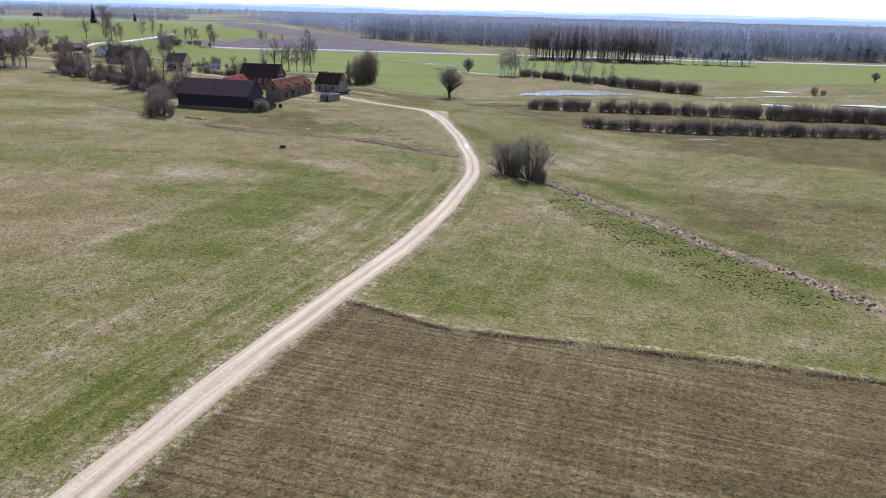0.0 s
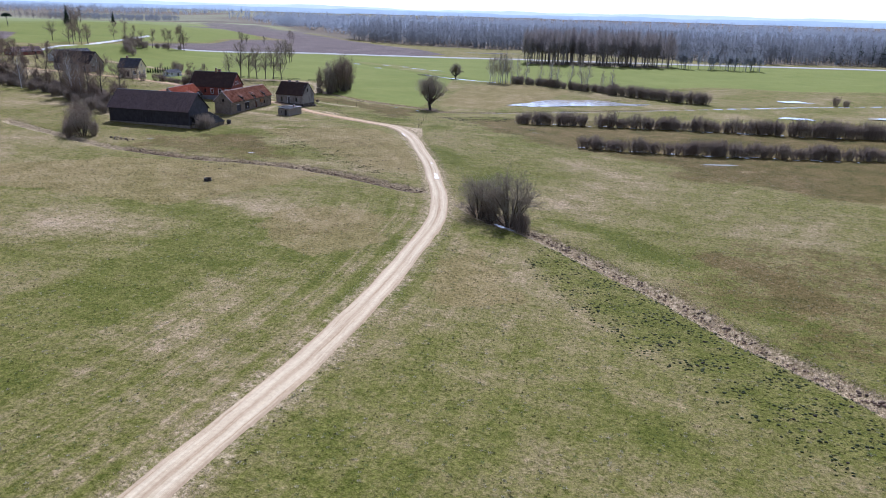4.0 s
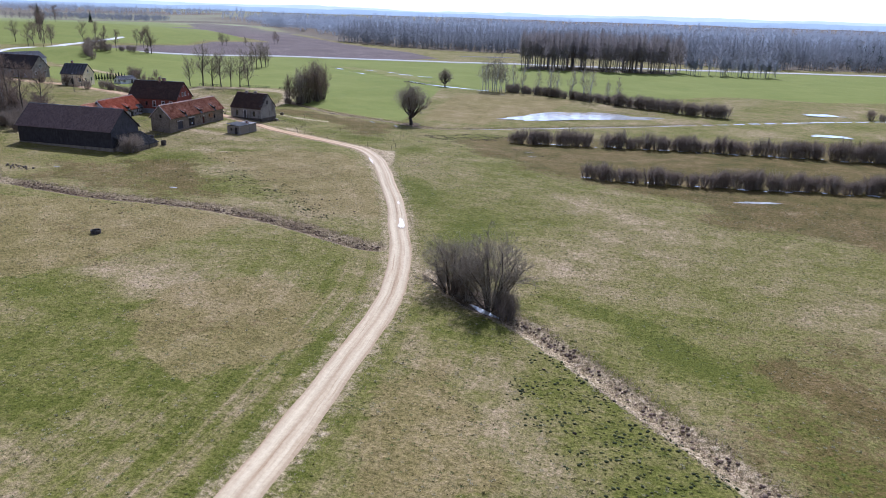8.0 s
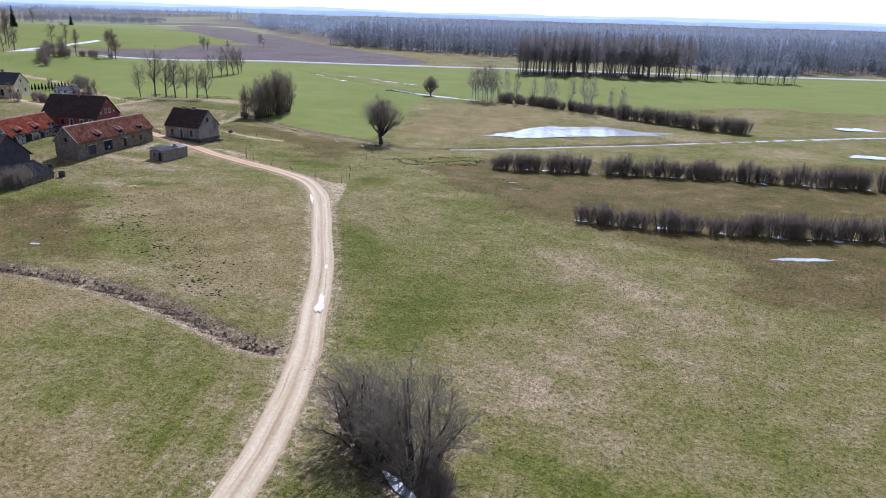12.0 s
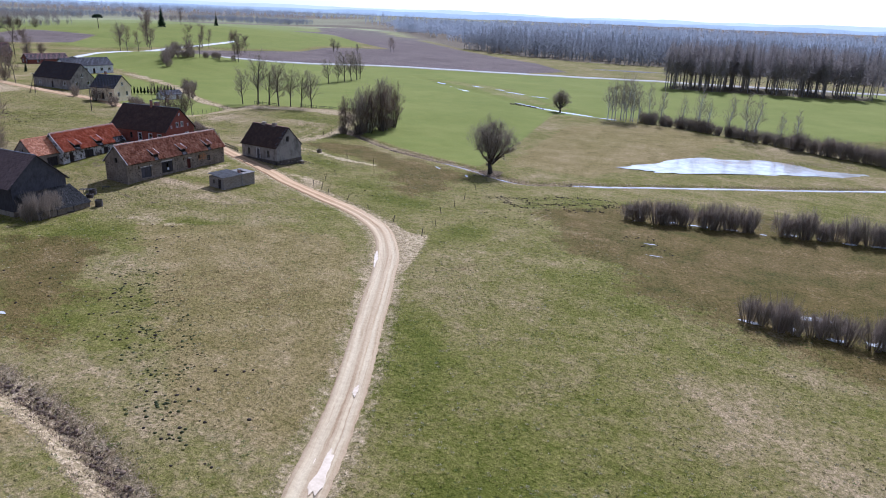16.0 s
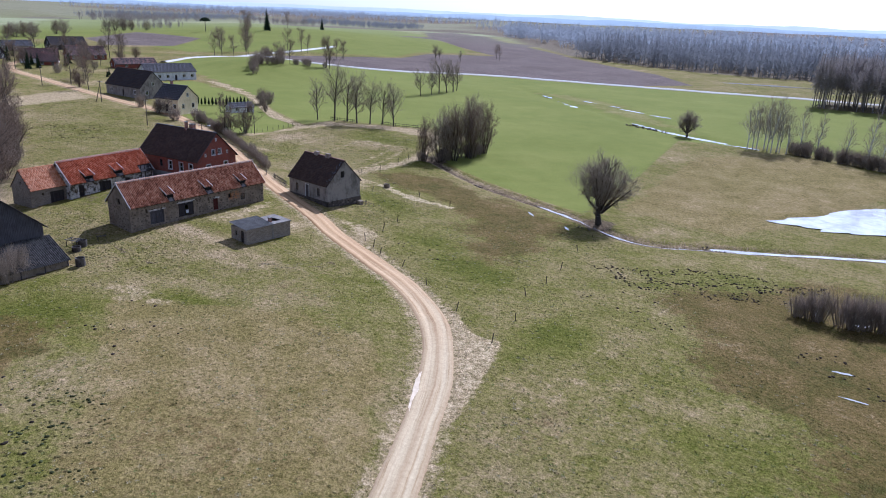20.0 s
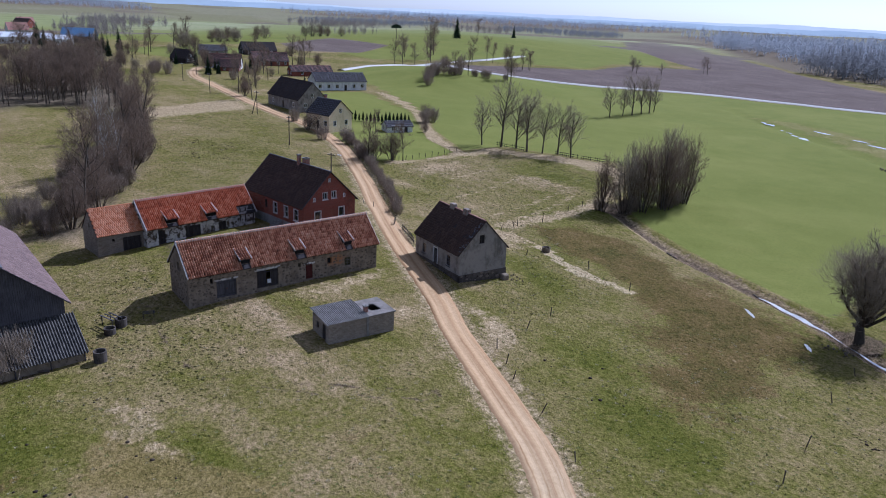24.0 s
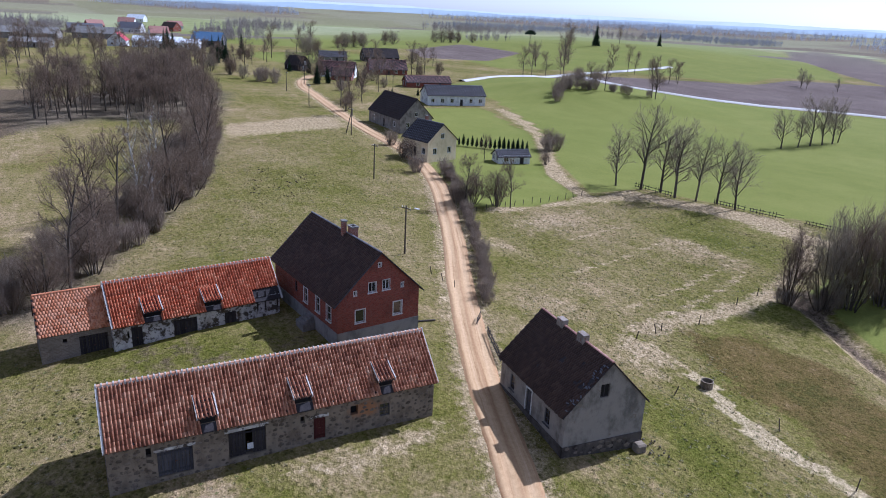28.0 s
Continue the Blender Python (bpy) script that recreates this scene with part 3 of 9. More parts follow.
wet = 1.0 * soft(poly_dist(GX, GY, [(-65, 269), (-49, 252), (-35, 238), (-21, 231), (-2, 226), (8, 209), (31, 201), (60, 190), (120, 230), (120, 330), (60, 330), (0, 300), (-50, 292)]) + 5 * wob(GX, GY, 26, 0.8), 5)
wet = np.maximum(wet, 0.78 * soft(poly_dist(GX, GY, [(-122, 296), (-108, 301), (-90, 297), (-84, 270), (-90, 262), (-104, 280)]) + 2 * wob(GX, GY, 12, 0.2), 4))
wet = np.maximum(wet, 0.6 * soft(poly_dist(GX, GY, [(-130, 183), (-100, 181), (-84, 184), (-90, 196), (-112, 204), (-135, 200)]) + 3 * wob(GX, GY, 14, 1.2), 4))
wet = np.maximum(wet, 0.5 * soft(poly_dist(GX, GY, [(-2, 128), (20, 112), (60, 120), (50, 160), (10, 165)]) + 4 * wob(GX, GY, 22, 1.0), 6)) * (1 - crop)
soil = np.maximum(0.8 * near_line(STREAM_L, 0.9, 0.5), 0.55 * np.maximum(near_line(DITCH_W_L + (0.2, 0.4), 0.5, 0.6), near_line(DITCH_E_L + (0.3, 0.5), 0.4, 0.6)))
soil = np.maximum(soil, 0.7 * soft(poly_dist(GX, GY, GROVE), 3))
soil = np.maximum(soil, 0.6 * near_line([(-31.5, 68.2), (-23, 66.2), (-18, 65.2), (-12, 66.2), (-1, 67.4), (15, 69.2), (60, 73.2)], 0.3, 0.5))
for _q in ([(-92, 303.5), (-97, 345), (-106, 396)], [(-172, 343), (-190, 372), (-216, 410), (-224, 436)], [(-222, 470), (-180, 452), (-150, 432)], [(-191, 334), (-184, 337.5), (-166, 348), (-152, 353.5)], [(-230, 445), (-270, 470)]):
    soil = np.maximum(soil, 0.45 * near_line(smooth_line(_q, 3), 0.8, 1.6))
_t = line_dist(GX, GY, YARD_TRACK, 8.0)
soil = np.maximum(soil, 0.58 * np.clip(1.2 - np.abs(_t - 0.75) / 0.4, 0, 1))
for _x, _y, _r in ((-140, 318, 4), (-87, 300, 3.6), (-28, 157, 3.5), (-128, 216, 3)):
    soil = np.maximum(soil, 0.75 * np.clip((_r + 1 - np.hypot(GX - _x, GY - _y)) / 2, 0, 1))
soil = np.maximum(soil, 0.75 * soft(poly_dist(GX, GY, [(-345, 262), (-300, 222), (-272, 226), (-282, 240), (-278, 252), (-300, 262)]), 4))
wood = np.zeros(GX.shape)
for _p in ([(-335, 765), (-262, 728), (-199, 709), (-128, 719), (47, 655), (175, 697), (330, 703), (420, 760), (700, 650), (1100, 700), (1700, 1500), (1400, 2300), (-900, 2300), (-1100, 1700), (-560, 1000)],
           [(-346, 268), (-302, 219), (-266, 224), (-278, 240), (-275, 252), (-266, 263), (-322, 279)], [(-2400, 1300), (-1500, 1700), (-1300, 2400), (-2600, 2200)], [(-2700, 300), (-2000, 500), (-2000, 800), (-2800, 900)]):
    wood = np.maximum(wood, soft(poly_dist(GX, GY, _p), 4))
wood = np.maximum(wood, 0.8 * near_line(smooth_line([(-166, 227), (-186, 236.5), (-210, 248), (-246, 259), (-264, 260)], 3), 3.0, 2.0))
wood = np.maximum(wood, np.clip((_far - 1050) / 150, 0, 1) * (GX > -900) * (GY > 200))
# far fields muted by distance too, in place of haze, not as woodland
wood = np.maximum(wood, 0.6 * np.clip((_far - 1100) / 400, 0, 1))
soil = np.maximum(soil, 1.2 * soft(poly_dist(GX, GY, [(-330, 226), (-290, 226), (-268, 224), (-250, 214), (-270, 200), (-330, 196)]), 3))
lush = np.clip(0.55 + 0.9 * wob(GX, GY, 46, 0.9), 0, 1) * 0.55
lush = np.maximum(lush, 0.9 * np.clip(1 - np.abs(dr - 6.5) / 4.5, 0, 1) * (GX < -30) * (GY < 150) * (wob(GX, GY, 60, 0.1) > -0.3))
lush = np.maximum(lush, 0.9 * soft(poly_dist(GX, GY, [(-27, 76), (-10, 74), (-16, 92), (-24, 104), (-29, 92)]), 3))
lush = np.maximum(lush, 0.8 * soft(poly_dist(GX, GY, [(-76, 279), (-62, 289), (-48, 292), (-50, 276), (-66, 272)]), 3))
pale = (0.8 + 0.3 * wob(GX, GY, 9, 0.6)) * np.clip((0.95 - line_dist(GX, GY, PATH_WELL, 6)) / 0.6, 0, 1) * (GX > -131)
pale = np.maximum(pale, 0.62 * np.maximum(near_line(DITCH_E_L - (0.9, 0.9), 0.7, 0.6), 0.75 * near_line(DITCH_W_L - (0.0, 1.7), 0.2, 0.5)))
pale = np.maximum(pale, 0.45 * soft(poly_dist(GX, GY, VERGE_TIP), 0.5))


def corner_colours(me, name, r, g, b):
    a = me.color_attributes.new(name, "FLOAT_COLOR", "POINT")
    a.data.foreach_set("color", np.stack([r.ravel(), g.ravel(), b.ravel(), np.ones(r.size)], 1).astype(np.float32).ravel())


GREEN = [(-52, 124, 22, 9, 60), (-84, 138, 20, 6, -10), (-25, 79, 8, 7, 0), (0, 92, 12, 5, -40), (14, 128, 16, 5, -45), (29, 110, 12, 6, -45), (-41, 43, 4, 16, 0), (0, 148, 16, 5, -45), (-11, 140, 13, 3.5, -45), (-115, 213, 10, 6, 20), (-45, 236, 10, 7, 0),
         (-37, 184, 9, 16, 10), (-67, 248, 5, 10, 0), (-40, 233, 12, 4, -20), (-92, 172, 9, 3, -10), (-105, 224, 8, 4, 10), (-85, 259, 10, 5, -20), (-100, 266, 6, 3, 0), (-127, 243, 14, 2.5, 22), (-118, 262, 8, 3, 20), (-121, 279, 8, 4, 0), (-161, 325, 14, 8, 20)]
BROWN = [(-94, 160, 16, 7, -5), (17, 147, 16, 4, -35), (36, 211, 20, 10, 0), (-54, 137, 12, 7, 40), (-79, 150, 12, 6, 0), (-81, 208, 16, 12, 20), (-59, 228, 4, 7, 0), (-98, 236, 6, 4, 0), (-128, 222, 8, 3, 30), (-128, 240, 10, 2.5, 22), (-239, 229, 20, 10, 0)]
PALE_DRY = [(-150, 158, 25, 8, -10), (-66, 144, 14, 4, 0), (-90, 121, 22, 6, 30), (-78, 80, 20, 10, 40), (-30, 56, 3, 12, 0), (-20, 131, 10, 5, -40), (-10, 168, 18, 6, -20), (-106, 228, 10, 5, 10), (-16, 208, 14, 6, -30), (-103, 217, 8, 3, 20), (-112, 238, 8, 3, 20),
            (-109, 260, 7, 3, -30), (-122, 267, 4, 2, 0), (-162, 228, 10, 3, 10)]


def patches(rows):
    v = np.zeros(GX.shape)
    for x, y, a, b, an in rows:
        c, s_ = math.cos(radians(an)), math.sin(radians(an))
        u, w = (GX - x) * c + (GY - y) * s_, -(GX - x) * s_ + (GY - y) * c
        v = np.maximum(v, np.exp(-((u / a) ** 2 + (w / b) ** 2)))
    return v


lush = np.maximum(0.8 * lush, 1.1 * patches(GREEN))
dry = 0.5 + 0.5 * patches(PALE_DRY) + 0.2 * patches(BROWN) - 0.35 * patches(GREEN)
wet = np.maximum(wet, 0.4 * patches(BROWN) * (1 - crop))
for _q in ([(-84, 66), (-76, 80), (-70, 93), (-62, 105), (-57, 116)], [(-86, 66), (-78, 80), (-72, 93), (-64, 105), (-59, 117)]):
    soil = np.maximum(soil, 0.42 * near_line(_q, 0.1, 0.5))
straw = np.maximum(straw, 0.5 * near_line([(-50, 243), (-40, 241), (-31, 236), (-22, 228)], 0.4, 0.9))
DRY_YARD = [(-116, 262, 5, 3, 20), (-134, 284, 6, 4, 0), (-127, 240, 11, 1.6, 2), (-119, 254, 3, 5, 0), (-108, 258, 5, 1.6, -35), (-140, 277, 8, 2, 25), (-148, 283, 5, 2.5, 20), (-170, 287, 8, 2.5, 25), (-176, 300, 5, 9, 0), (-160, 318, 8, 4, 20),
            (-205, 240, 14, 3, 25), (-190, 229, 14, 5, 25), (-112, 222, 8, 3, 0), (-268, 282, 6, 12, 0), (-262, 270, 12, 3.5, -20)]
straw = np.maximum(straw, (0.5 + 0.25 * wob(GX, GY, 4, 0.5)) * patches(DRY_YARD) * (1 - crop))
straw = np.maximum(straw, 0.95 * patches([(-110, 261, 5, 2.0, -30), (-136, 286, 4, 2.5, 0), (-156, 342, 14, 2.5, 25), (-172, 340, 14, 3.5, 30)]) * (1 - crop))
straw = np.maximum(straw, 0.62 * np.clip((3.6 - dr) / 1.6, 0, 1) * (GX < -62) * (1 - crop))
dry = np.maximum(dry, 0.5 + 0.6 * patches(DRY_YARD))
straw = np.maximum(straw, 0.6 * soft(poly_dist(GX, GY, [(-129, 242), (-130, 250), (-131, 258), (-129, 260), (-126, 250)]) + 0.8 * wob(GX, GY, 3, 0.4), 1.2))
soil = np.maximum(soil, 0.42 * soft(poly_dist(GX, GY, [(-155, 234), (-150, 249), (-147, 253), (-145, 245), (-144, 234)]) + 1.0 * wob(GX, GY, 4, 0.8), 2.0))
# pale wheel marks of the drill across the stubble
for _q in ([(-19, 60), (-19.3, 46), (-19, 34)], [(-26, 61), (-25.4, 48), (-25, 34)], [(-23, 57), (-23.3, 47), (-22.6, 38)], [(-16.6, 55), (-19, 47.5)], [(-13, 61), (-13.2, 49), (-12, 36)], [(-28.5, 64), (-28.3, 50), (-28, 30)]):
    straw = np.maximum(straw, (0.42 + 0.3 * wob(GX, GY, 6, 0.7)) * near_line(smooth_line(_q, 2), 0.25, 0.6))
# patches with a shape of their own
_mud = soft(poly_dist(GX, GY, [(-208, 470), (-181, 455), (-153, 436), (-128, 418), (-104, 409), (-104, 416), (-130, 440), (-150, 462), (-180, 474)]) + 3 * wob(GX, GY, 14, 0.5), 4.0)
crop = crop * (1 - 0.5 * _mud)
straw = np.maximum(straw, 0.42 * _mud)
TAN = [[(-139, 143), (-121, 171), (-95, 176), (-72, 175), (-73, 169), (-78, 155), (-80, 147), (-87, 139), (-105, 138), (-122, 137)], [(-66, 141), (-60, 151), (-48, 152), (-42, 135), (-48, 124), (-60, 130)],
       [(-31, 131), (-27, 138), (-16, 118), (-27, 113)], [(-94, 376), (-72, 402), (-42, 388), (-53, 340), (-66, 310), (-88, 313)],
       [(-113, 220), (-90, 232), (-78, 230), (-66, 214), (-56, 196), (-53, 184), (-63, 183), (-80, 196), (-95, 208)], [(-120, 100), (-95, 112), (-80, 96), (-72, 70), (-90, 60), (-118, 70)]]
tan = np.zeros(GX.shape)
for _p in TAN:
    tan = np.maximum(tan, soft(poly_dist(GX, GY, _p) + 1.5 * wob(GX, GY, 11, 0.4), 2.0))
for _p in ([(3, 150), (9, 153), (17, 148), (27, 132), (15, 127), (13, 141), (6, 146)], [(-124, 204), (-110, 213), (-93, 190), (-91, 184)], [(-138, 293), (-136, 302), (-128, 304), (-120, 303), (-106, 297), (-91, 295), (-87, 284), (-96, 285), (-108, 286), (-116, 290), (-128, 290)]):
    wet = np.maximum(wet, 0.85 * soft(poly_dist(GX, GY, _p) + 1.5 * wob(GX, GY, 9, 0.7), 2.0))
for _p in ([(-22, 160), (-9, 153), (3, 142), (10, 130), (18, 118), (21, 121), (13, 132), (6, 146), (-6, 158), (-21, 165)], [(-30, 70), (-29, 79), (-16, 79), (-13, 72), (-21, 68)], [(-35, 155), (-22, 151), (-20, 144), (-27, 138)],
           [(-66, 224), (-48, 206), (-45, 195), (-49, 191), (-58, 205)], [(-72, 103), (-72, 132), (-64, 143), (-57, 122), (-51, 86), (-58, 72), (-72, 74)]):
    lush = np.maximum(lush, 0.95 * soft(poly_dist(GX, GY, _p) + 1.2 * wob(GX, GY, 8, 0.2), 1.6))
for _p in ([(-66, 90), (-38, 80), (-37, 120), (-40, 146), (-58, 122)], [(-31, 78), (30, 76), (22, 104), (-12, 146), (-32, 150)], [(-24, 158), (10, 132), (24, 120), (30, 140), (-6, 172)], [(-141, 222), (-135, 233), (-120, 238), (-114, 233), (-112, 222), (-122, 219)], [(-62, 282), (-48, 288), (-46, 276), (-60, 262), (-74, 262)], [(-58, 224), (-30, 228), (-14, 214), (-20, 190), (-34, 172), (-42, 190)]):
    lush = np.maximum(lush, 0.34 * soft(poly_dist(GX, GY, _p) + 3 * wob(GX, GY, 15, 0.6), 5.0))
lush = np.maximum(lush, 1.1 * near_line(smooth_line([(-120, 134), (-105, 140), (-88, 138), (-81, 147), (-79, 156)], 2), 0.9, 0.9))
tussock = np.full(GX.shape, 0.27)
for _p in ([(-18, 148), (-13, 147), (-3, 133), (3, 126), (22, 104), (30, 92), (14, 92), (-7, 116), (-19, 134)], [(-100, 205), (-92, 208), (-73, 195), (-59, 180), (-66, 180)], [(-78, 276), (-62, 288), (-46, 293), (-48, 281), (-68, 271)], [(-196, 256), (-226, 262), (-220, 276), (-198, 270)], [(-150, 232), (-120, 240), (-112, 226), (-130, 218)]):
    tussock = np.maximum(tussock, 0.95 * soft(poly_dist(GX, GY, _p), 3.0))
lush = np.maximum(lush, 0.75 * soft(poly_dist(GX, GY, [(-18, 148), (-13, 147), (-3, 133), (3, 126), (22, 104), (30, 92), (14, 92), (-7, 116), (-19, 134)]), 3.0))
tussock = np.maximum(tussock, 0.5 * np.clip(1 - np.abs(dr - 3.6) / 1.8, 0, 1)) * (1 - stubble)
dw = line_dist(GX, GY, ROAD_L[::3], 40.0)
beside = np.clip(1 - (dw - 2) / 36, 0, 1) * np.where(GX < np.interp(GY, ROAD_L[:, 1], ROAD_L[:, 0]), 1.0, 0.45) * np.clip((175 - GY) / 25, 0, 1)
# painted haze grows with distance, thinner over plough and crop
far_haze = np.clip((_far - 620) / 420, 0, 0.85) * (1 - 0.8 * plough) * (1 - 0.55 * crop)
corner_colours(_me, "zone_e", far_haze, tussock, tan * (1 - crop))
corner_colours(_me, "zone_d", dry, beside, dw / 40)
corner_colours(_me, "zone_a", crop, plough, stubble)
corner_colours(_me, "zone_b", straw, wet, soil)
corner_colours(_me, "zone_c", lush, wood, pale)
ground_ob = tagged(obj("ground", _me, MAT_GROUND), "rolling spring meadows, crop fields and ploughed land", "ground", kind="structure")


# ---- roads and water ----
def ribbon(name, line, width, material, profile, lift, label, category, wobble=0.0, heights=None, kind="structure", closed_ends=False):
    """A strip along a line, lying on the land; profile: relative heights across it."""
    t = np.gradient(line, axis=0)
    t /= np.linalg.norm(t, axis=1, keepdims=True)
    nrm = np.stack([-t[:, 1], t[:, 0]], 1)
    k = len(profile)
    u = np.linspace(-0.5, 0.5, k)
    s = np.arange(len(line))
    w = width * (1 + wobble * wob(line[:, 0], line[:, 1], 17, 0.4))
    if closed_ends:
        w = w * np.clip(np.minimum(s, s[::-1]) / 3.0, 0.02, 1) ** 0.5
    P = line[:, None, :] + nrm[:, None, :] * (u[None, :, None] * w[:, None, None])
    edge = wobble * 0.35 * wob(P[..., 0], P[..., 1], 5.0, 2.0)
    P = P + nrm[:, None, :] * (edge * (np.abs(u)[None] > 0.45))[..., None]
    base = relief(line[:, 0], line[:, 1]) if heights is None else heights
    if heights is None:
        z = relief(P[..., 0], P[..., 1]) + np.array(profile)[None] + lift
    else:
        z = np.repeat(base[:, None], k, 1) + np.array(profile)[None] + lift
    V = np.concatenate([P, z[..., None]], 2).reshape(-1, 3)
    i = (np.arange(len(line) - 1)[:, None] * k + np.arange(k - 1)[None]).ravel()
    me = np_mesh(name, V, np.stack([i, i + 1, i + k + 1, i + k], 1))
    uv = me.uv_layers.new(name="UVMap")
    vi = np.empty(len(me.loops), np.int32)
    me.loops.foreach_get("vertex_index", vi)
    uv.data.foreach_set("uv", np.stack([(vi % k) / (k - 1), (vi // k) * 0.3], 1).astype(np.float32).ravel())
    return tagged(obj(name, me, material, smooth=True), label, category, kind=kind)


ribbon("road", ROAD_L, 3.5, MAT_ROAD, [-0.14, 0.0, 0.03, 0.0, -0.03, 0.0, 0.03, 0.05, 0.03, 0.0, -0.03, 0.0, 0.03, 0.0, -0.14], 0.03, "sandy dirt road with wheel ruts and dry verges", "road", 0.05)
ribbon("far_road", FAR_ROAD_L, 4.6, MAT_FAR_ROAD, [-0.3, 0.25, 0.35, 0.25, -0.3], 0.3, "pale gravel road across the fields", "road")
ribbon("side_road", SIDE_ROAD_L, 4.6, MAT_FAR_ROAD, [-0.3, 0.25, 0.35, 0.25, -0.3], 0.3, "pale gravel road climbing past the hill", "road")
STREAM_LOW = smooth_line([p for p in STREAM if p[0] > -121], 1.2)
ribbon("stream_water", smooth_line([p for p in STREAM if -105 < p[0] < -65], 1.0), 0.5, MAT_WATER, [0, 0, 0], -0.5, "narrow stream of bright water between grass banks", "water", 0.9)
ribbon("stream_water", smooth_line([p for p in STREAM if p[0] > -67], 1.2), 1.5, MAT_WATER, [0, 0, 0], -0.36, "straight flooded ditch across the wet meadow", "water", 0.3)
ribbon("ditch_water", smooth_line([(-28.6, 156.3), (-26.4, 154.5), (-23.8, 152.8)], 0.8), 0.95, MAT_WATER, [0, 0, 0], -0.62, "shallow water in the ditch under the trees", "water", 0.5, closed_ends=True)
ribbon("far_ditch_water", smooth_line([(-130, 418), (-108, 408), (-84, 403.5)], 2.5), 2.2, MAT_WATER, [0, 0, 0], -0.3, "flooded ditch at the edge of the crop field", "water", 0.5, closed_ends=True)


def pool(name, x, y, rx, ry, ang, level, label, seed=0.0, n=56, rag=0.22, material=None):
    """A flat sheet of standing water with a ragged shore."""
    a = np.linspace(0, 2 * np.pi, n, endpoint=False)
    r = 1 + rag * (np.sin(2 * a + seed) * 0.5 + np.sin(5 * a + 2 * seed) * 0.35 + np.sin(11 * a - seed) * 0.3)
    c, s = math.cos(radians(ang)), math.sin(radians(ang))
    u, v = rx * r * np.cos(a), ry * r * np.sin(a)
    X, Y = x + u * c - v * s, y + u * s + v * c
    ring = np.stack([X, Y, np.full(n, level)], 1)
    V = np.concatenate([ring, [[x, y, level]]])
    i = np.arange(n)
    return tagged(obj(name, np_mesh(name, V, np.stack([i, (i + 1) % n, np.full(n, n)], 1)), material or MAT_WATER), label, "water", kind="structure")


_pl = [Vector(p) for p in POND]
_lv = float(np.median(relief(np.array([p[0] for p in POND]), np.array([p[1] for p in POND])))) - 0.21
_line = smooth_line(POND + POND[:1], 2.0)[:-1]
_cx, _cy = np.mean(_line, 0)
_dx, _dy = _line[:, 0] - _cx, _line[:, 1] - _cy
_k = 1.02 + 0.10 * wob(_line[:, 0], _line[:, 1], 11, 0.5) + 0.05 * wob(_line[:, 0], _line[:, 1], 4, 1.5)
_ring = np.stack([_cx + _dx * _k, _cy + _dy * _k, np.full(len(_line), _lv)], 1)
_j = np.arange(len(_line))
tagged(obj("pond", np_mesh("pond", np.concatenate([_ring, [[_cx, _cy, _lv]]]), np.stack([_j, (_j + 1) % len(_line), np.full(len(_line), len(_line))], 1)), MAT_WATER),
       "shallow silty flood pond, the white sky's reflection put into its colour", "water", kind="structure")
for _x, _y, _rx, _ry, _an, _sd in ((-48.6, 184.3, 3.2, 0.72, 113, 0.3), (-70.9, 226.0, 3.3, 0.3, 121, 1.3), (-53.0, 195.4, 1.1, 0.26, 118, 2.0)):
    pool("puddle", _x, _y, _rx, _ry, _an, float(relief(_x, _y)) + 0.055, "muddy puddle in a wheel rut", _sd, 40, 0.3, MAT_PUDDLE)
for _x, _y, _rx, _ry, _an, _sd in ((58, 390, 10, 4, 10, 0.2), (52, 337, 9, 3.5, 6, 1.0), (92, 346, 14, 4, 8, 2.0), (-166, 441, 5, 1.6, -35, 0.7), (-186, 459, 4, 1.3, -38, 1.4), (-174, 449, 3, 0.9, -38, 1.0), (-142, 446, 6, 0.9, -20, 2.4), (-152, 452, 3, 0.8, -18, 0.6), (-165, 456, 4, 0.9, -20, 2.9), (-128, 440, 4, 0.8, -15, 1.8), (-15, 243, 2.5, 0.8, 10, 0.9),
                                (14, 229, 4, 0.9, 20, 1.9), (-131, 194, 0.7, 0.3, 0, 0.4), (-97, 188, 0.8, 0.3, 0, 0.4), (-99, 296, 1.3, 0.28, -40, 1.1), (-89.5, 292.5, 1.0, 0.25, -50, 0.3), (-40, 262, 0.9, 0.25, 12, 1.6), (-38, 256, 1.2, 0.15, 5, 2.6), (-140, 640, 22, 5, 15, 0.5)):
    _z = float(ground(np.array([_x]), np.array([_y]))[0])
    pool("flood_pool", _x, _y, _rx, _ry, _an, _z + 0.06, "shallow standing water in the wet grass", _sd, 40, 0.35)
# water that stands under the hedgerows of the wet meadow
for _x, _y, _l, _an in ((-35, 281.5, 11, 8), (2, 288, 22, 6), (40, 290.5, 14, 2), (0, 239.5, 22, 7), (32, 245, 18, 6)):
    _n = int(_l / 2.2)
    for _j in range(_n):
        _d = (_j / max(1, _n - 1) - 0.5) * 2 * _l
        _px, _py = _x + _d * math.cos(radians(_an)), _y + _d * math.sin(radians(_an)) - 0.3 - 0.5 * math.sin(2.3 * _j + _l)
        _z = float(ground(np.array([_px]), np.array([_py]))[0])
        pool("flood_pool", _px, _py, 1.1 + 0.7 * math.sin(1.7 * _j + _l), 0.5 + 0.2 * math.sin(2.9 * _j), _an, _z + 0.09, "shallow standing water under a hedgerow", _j + _l, 30, 0.5)


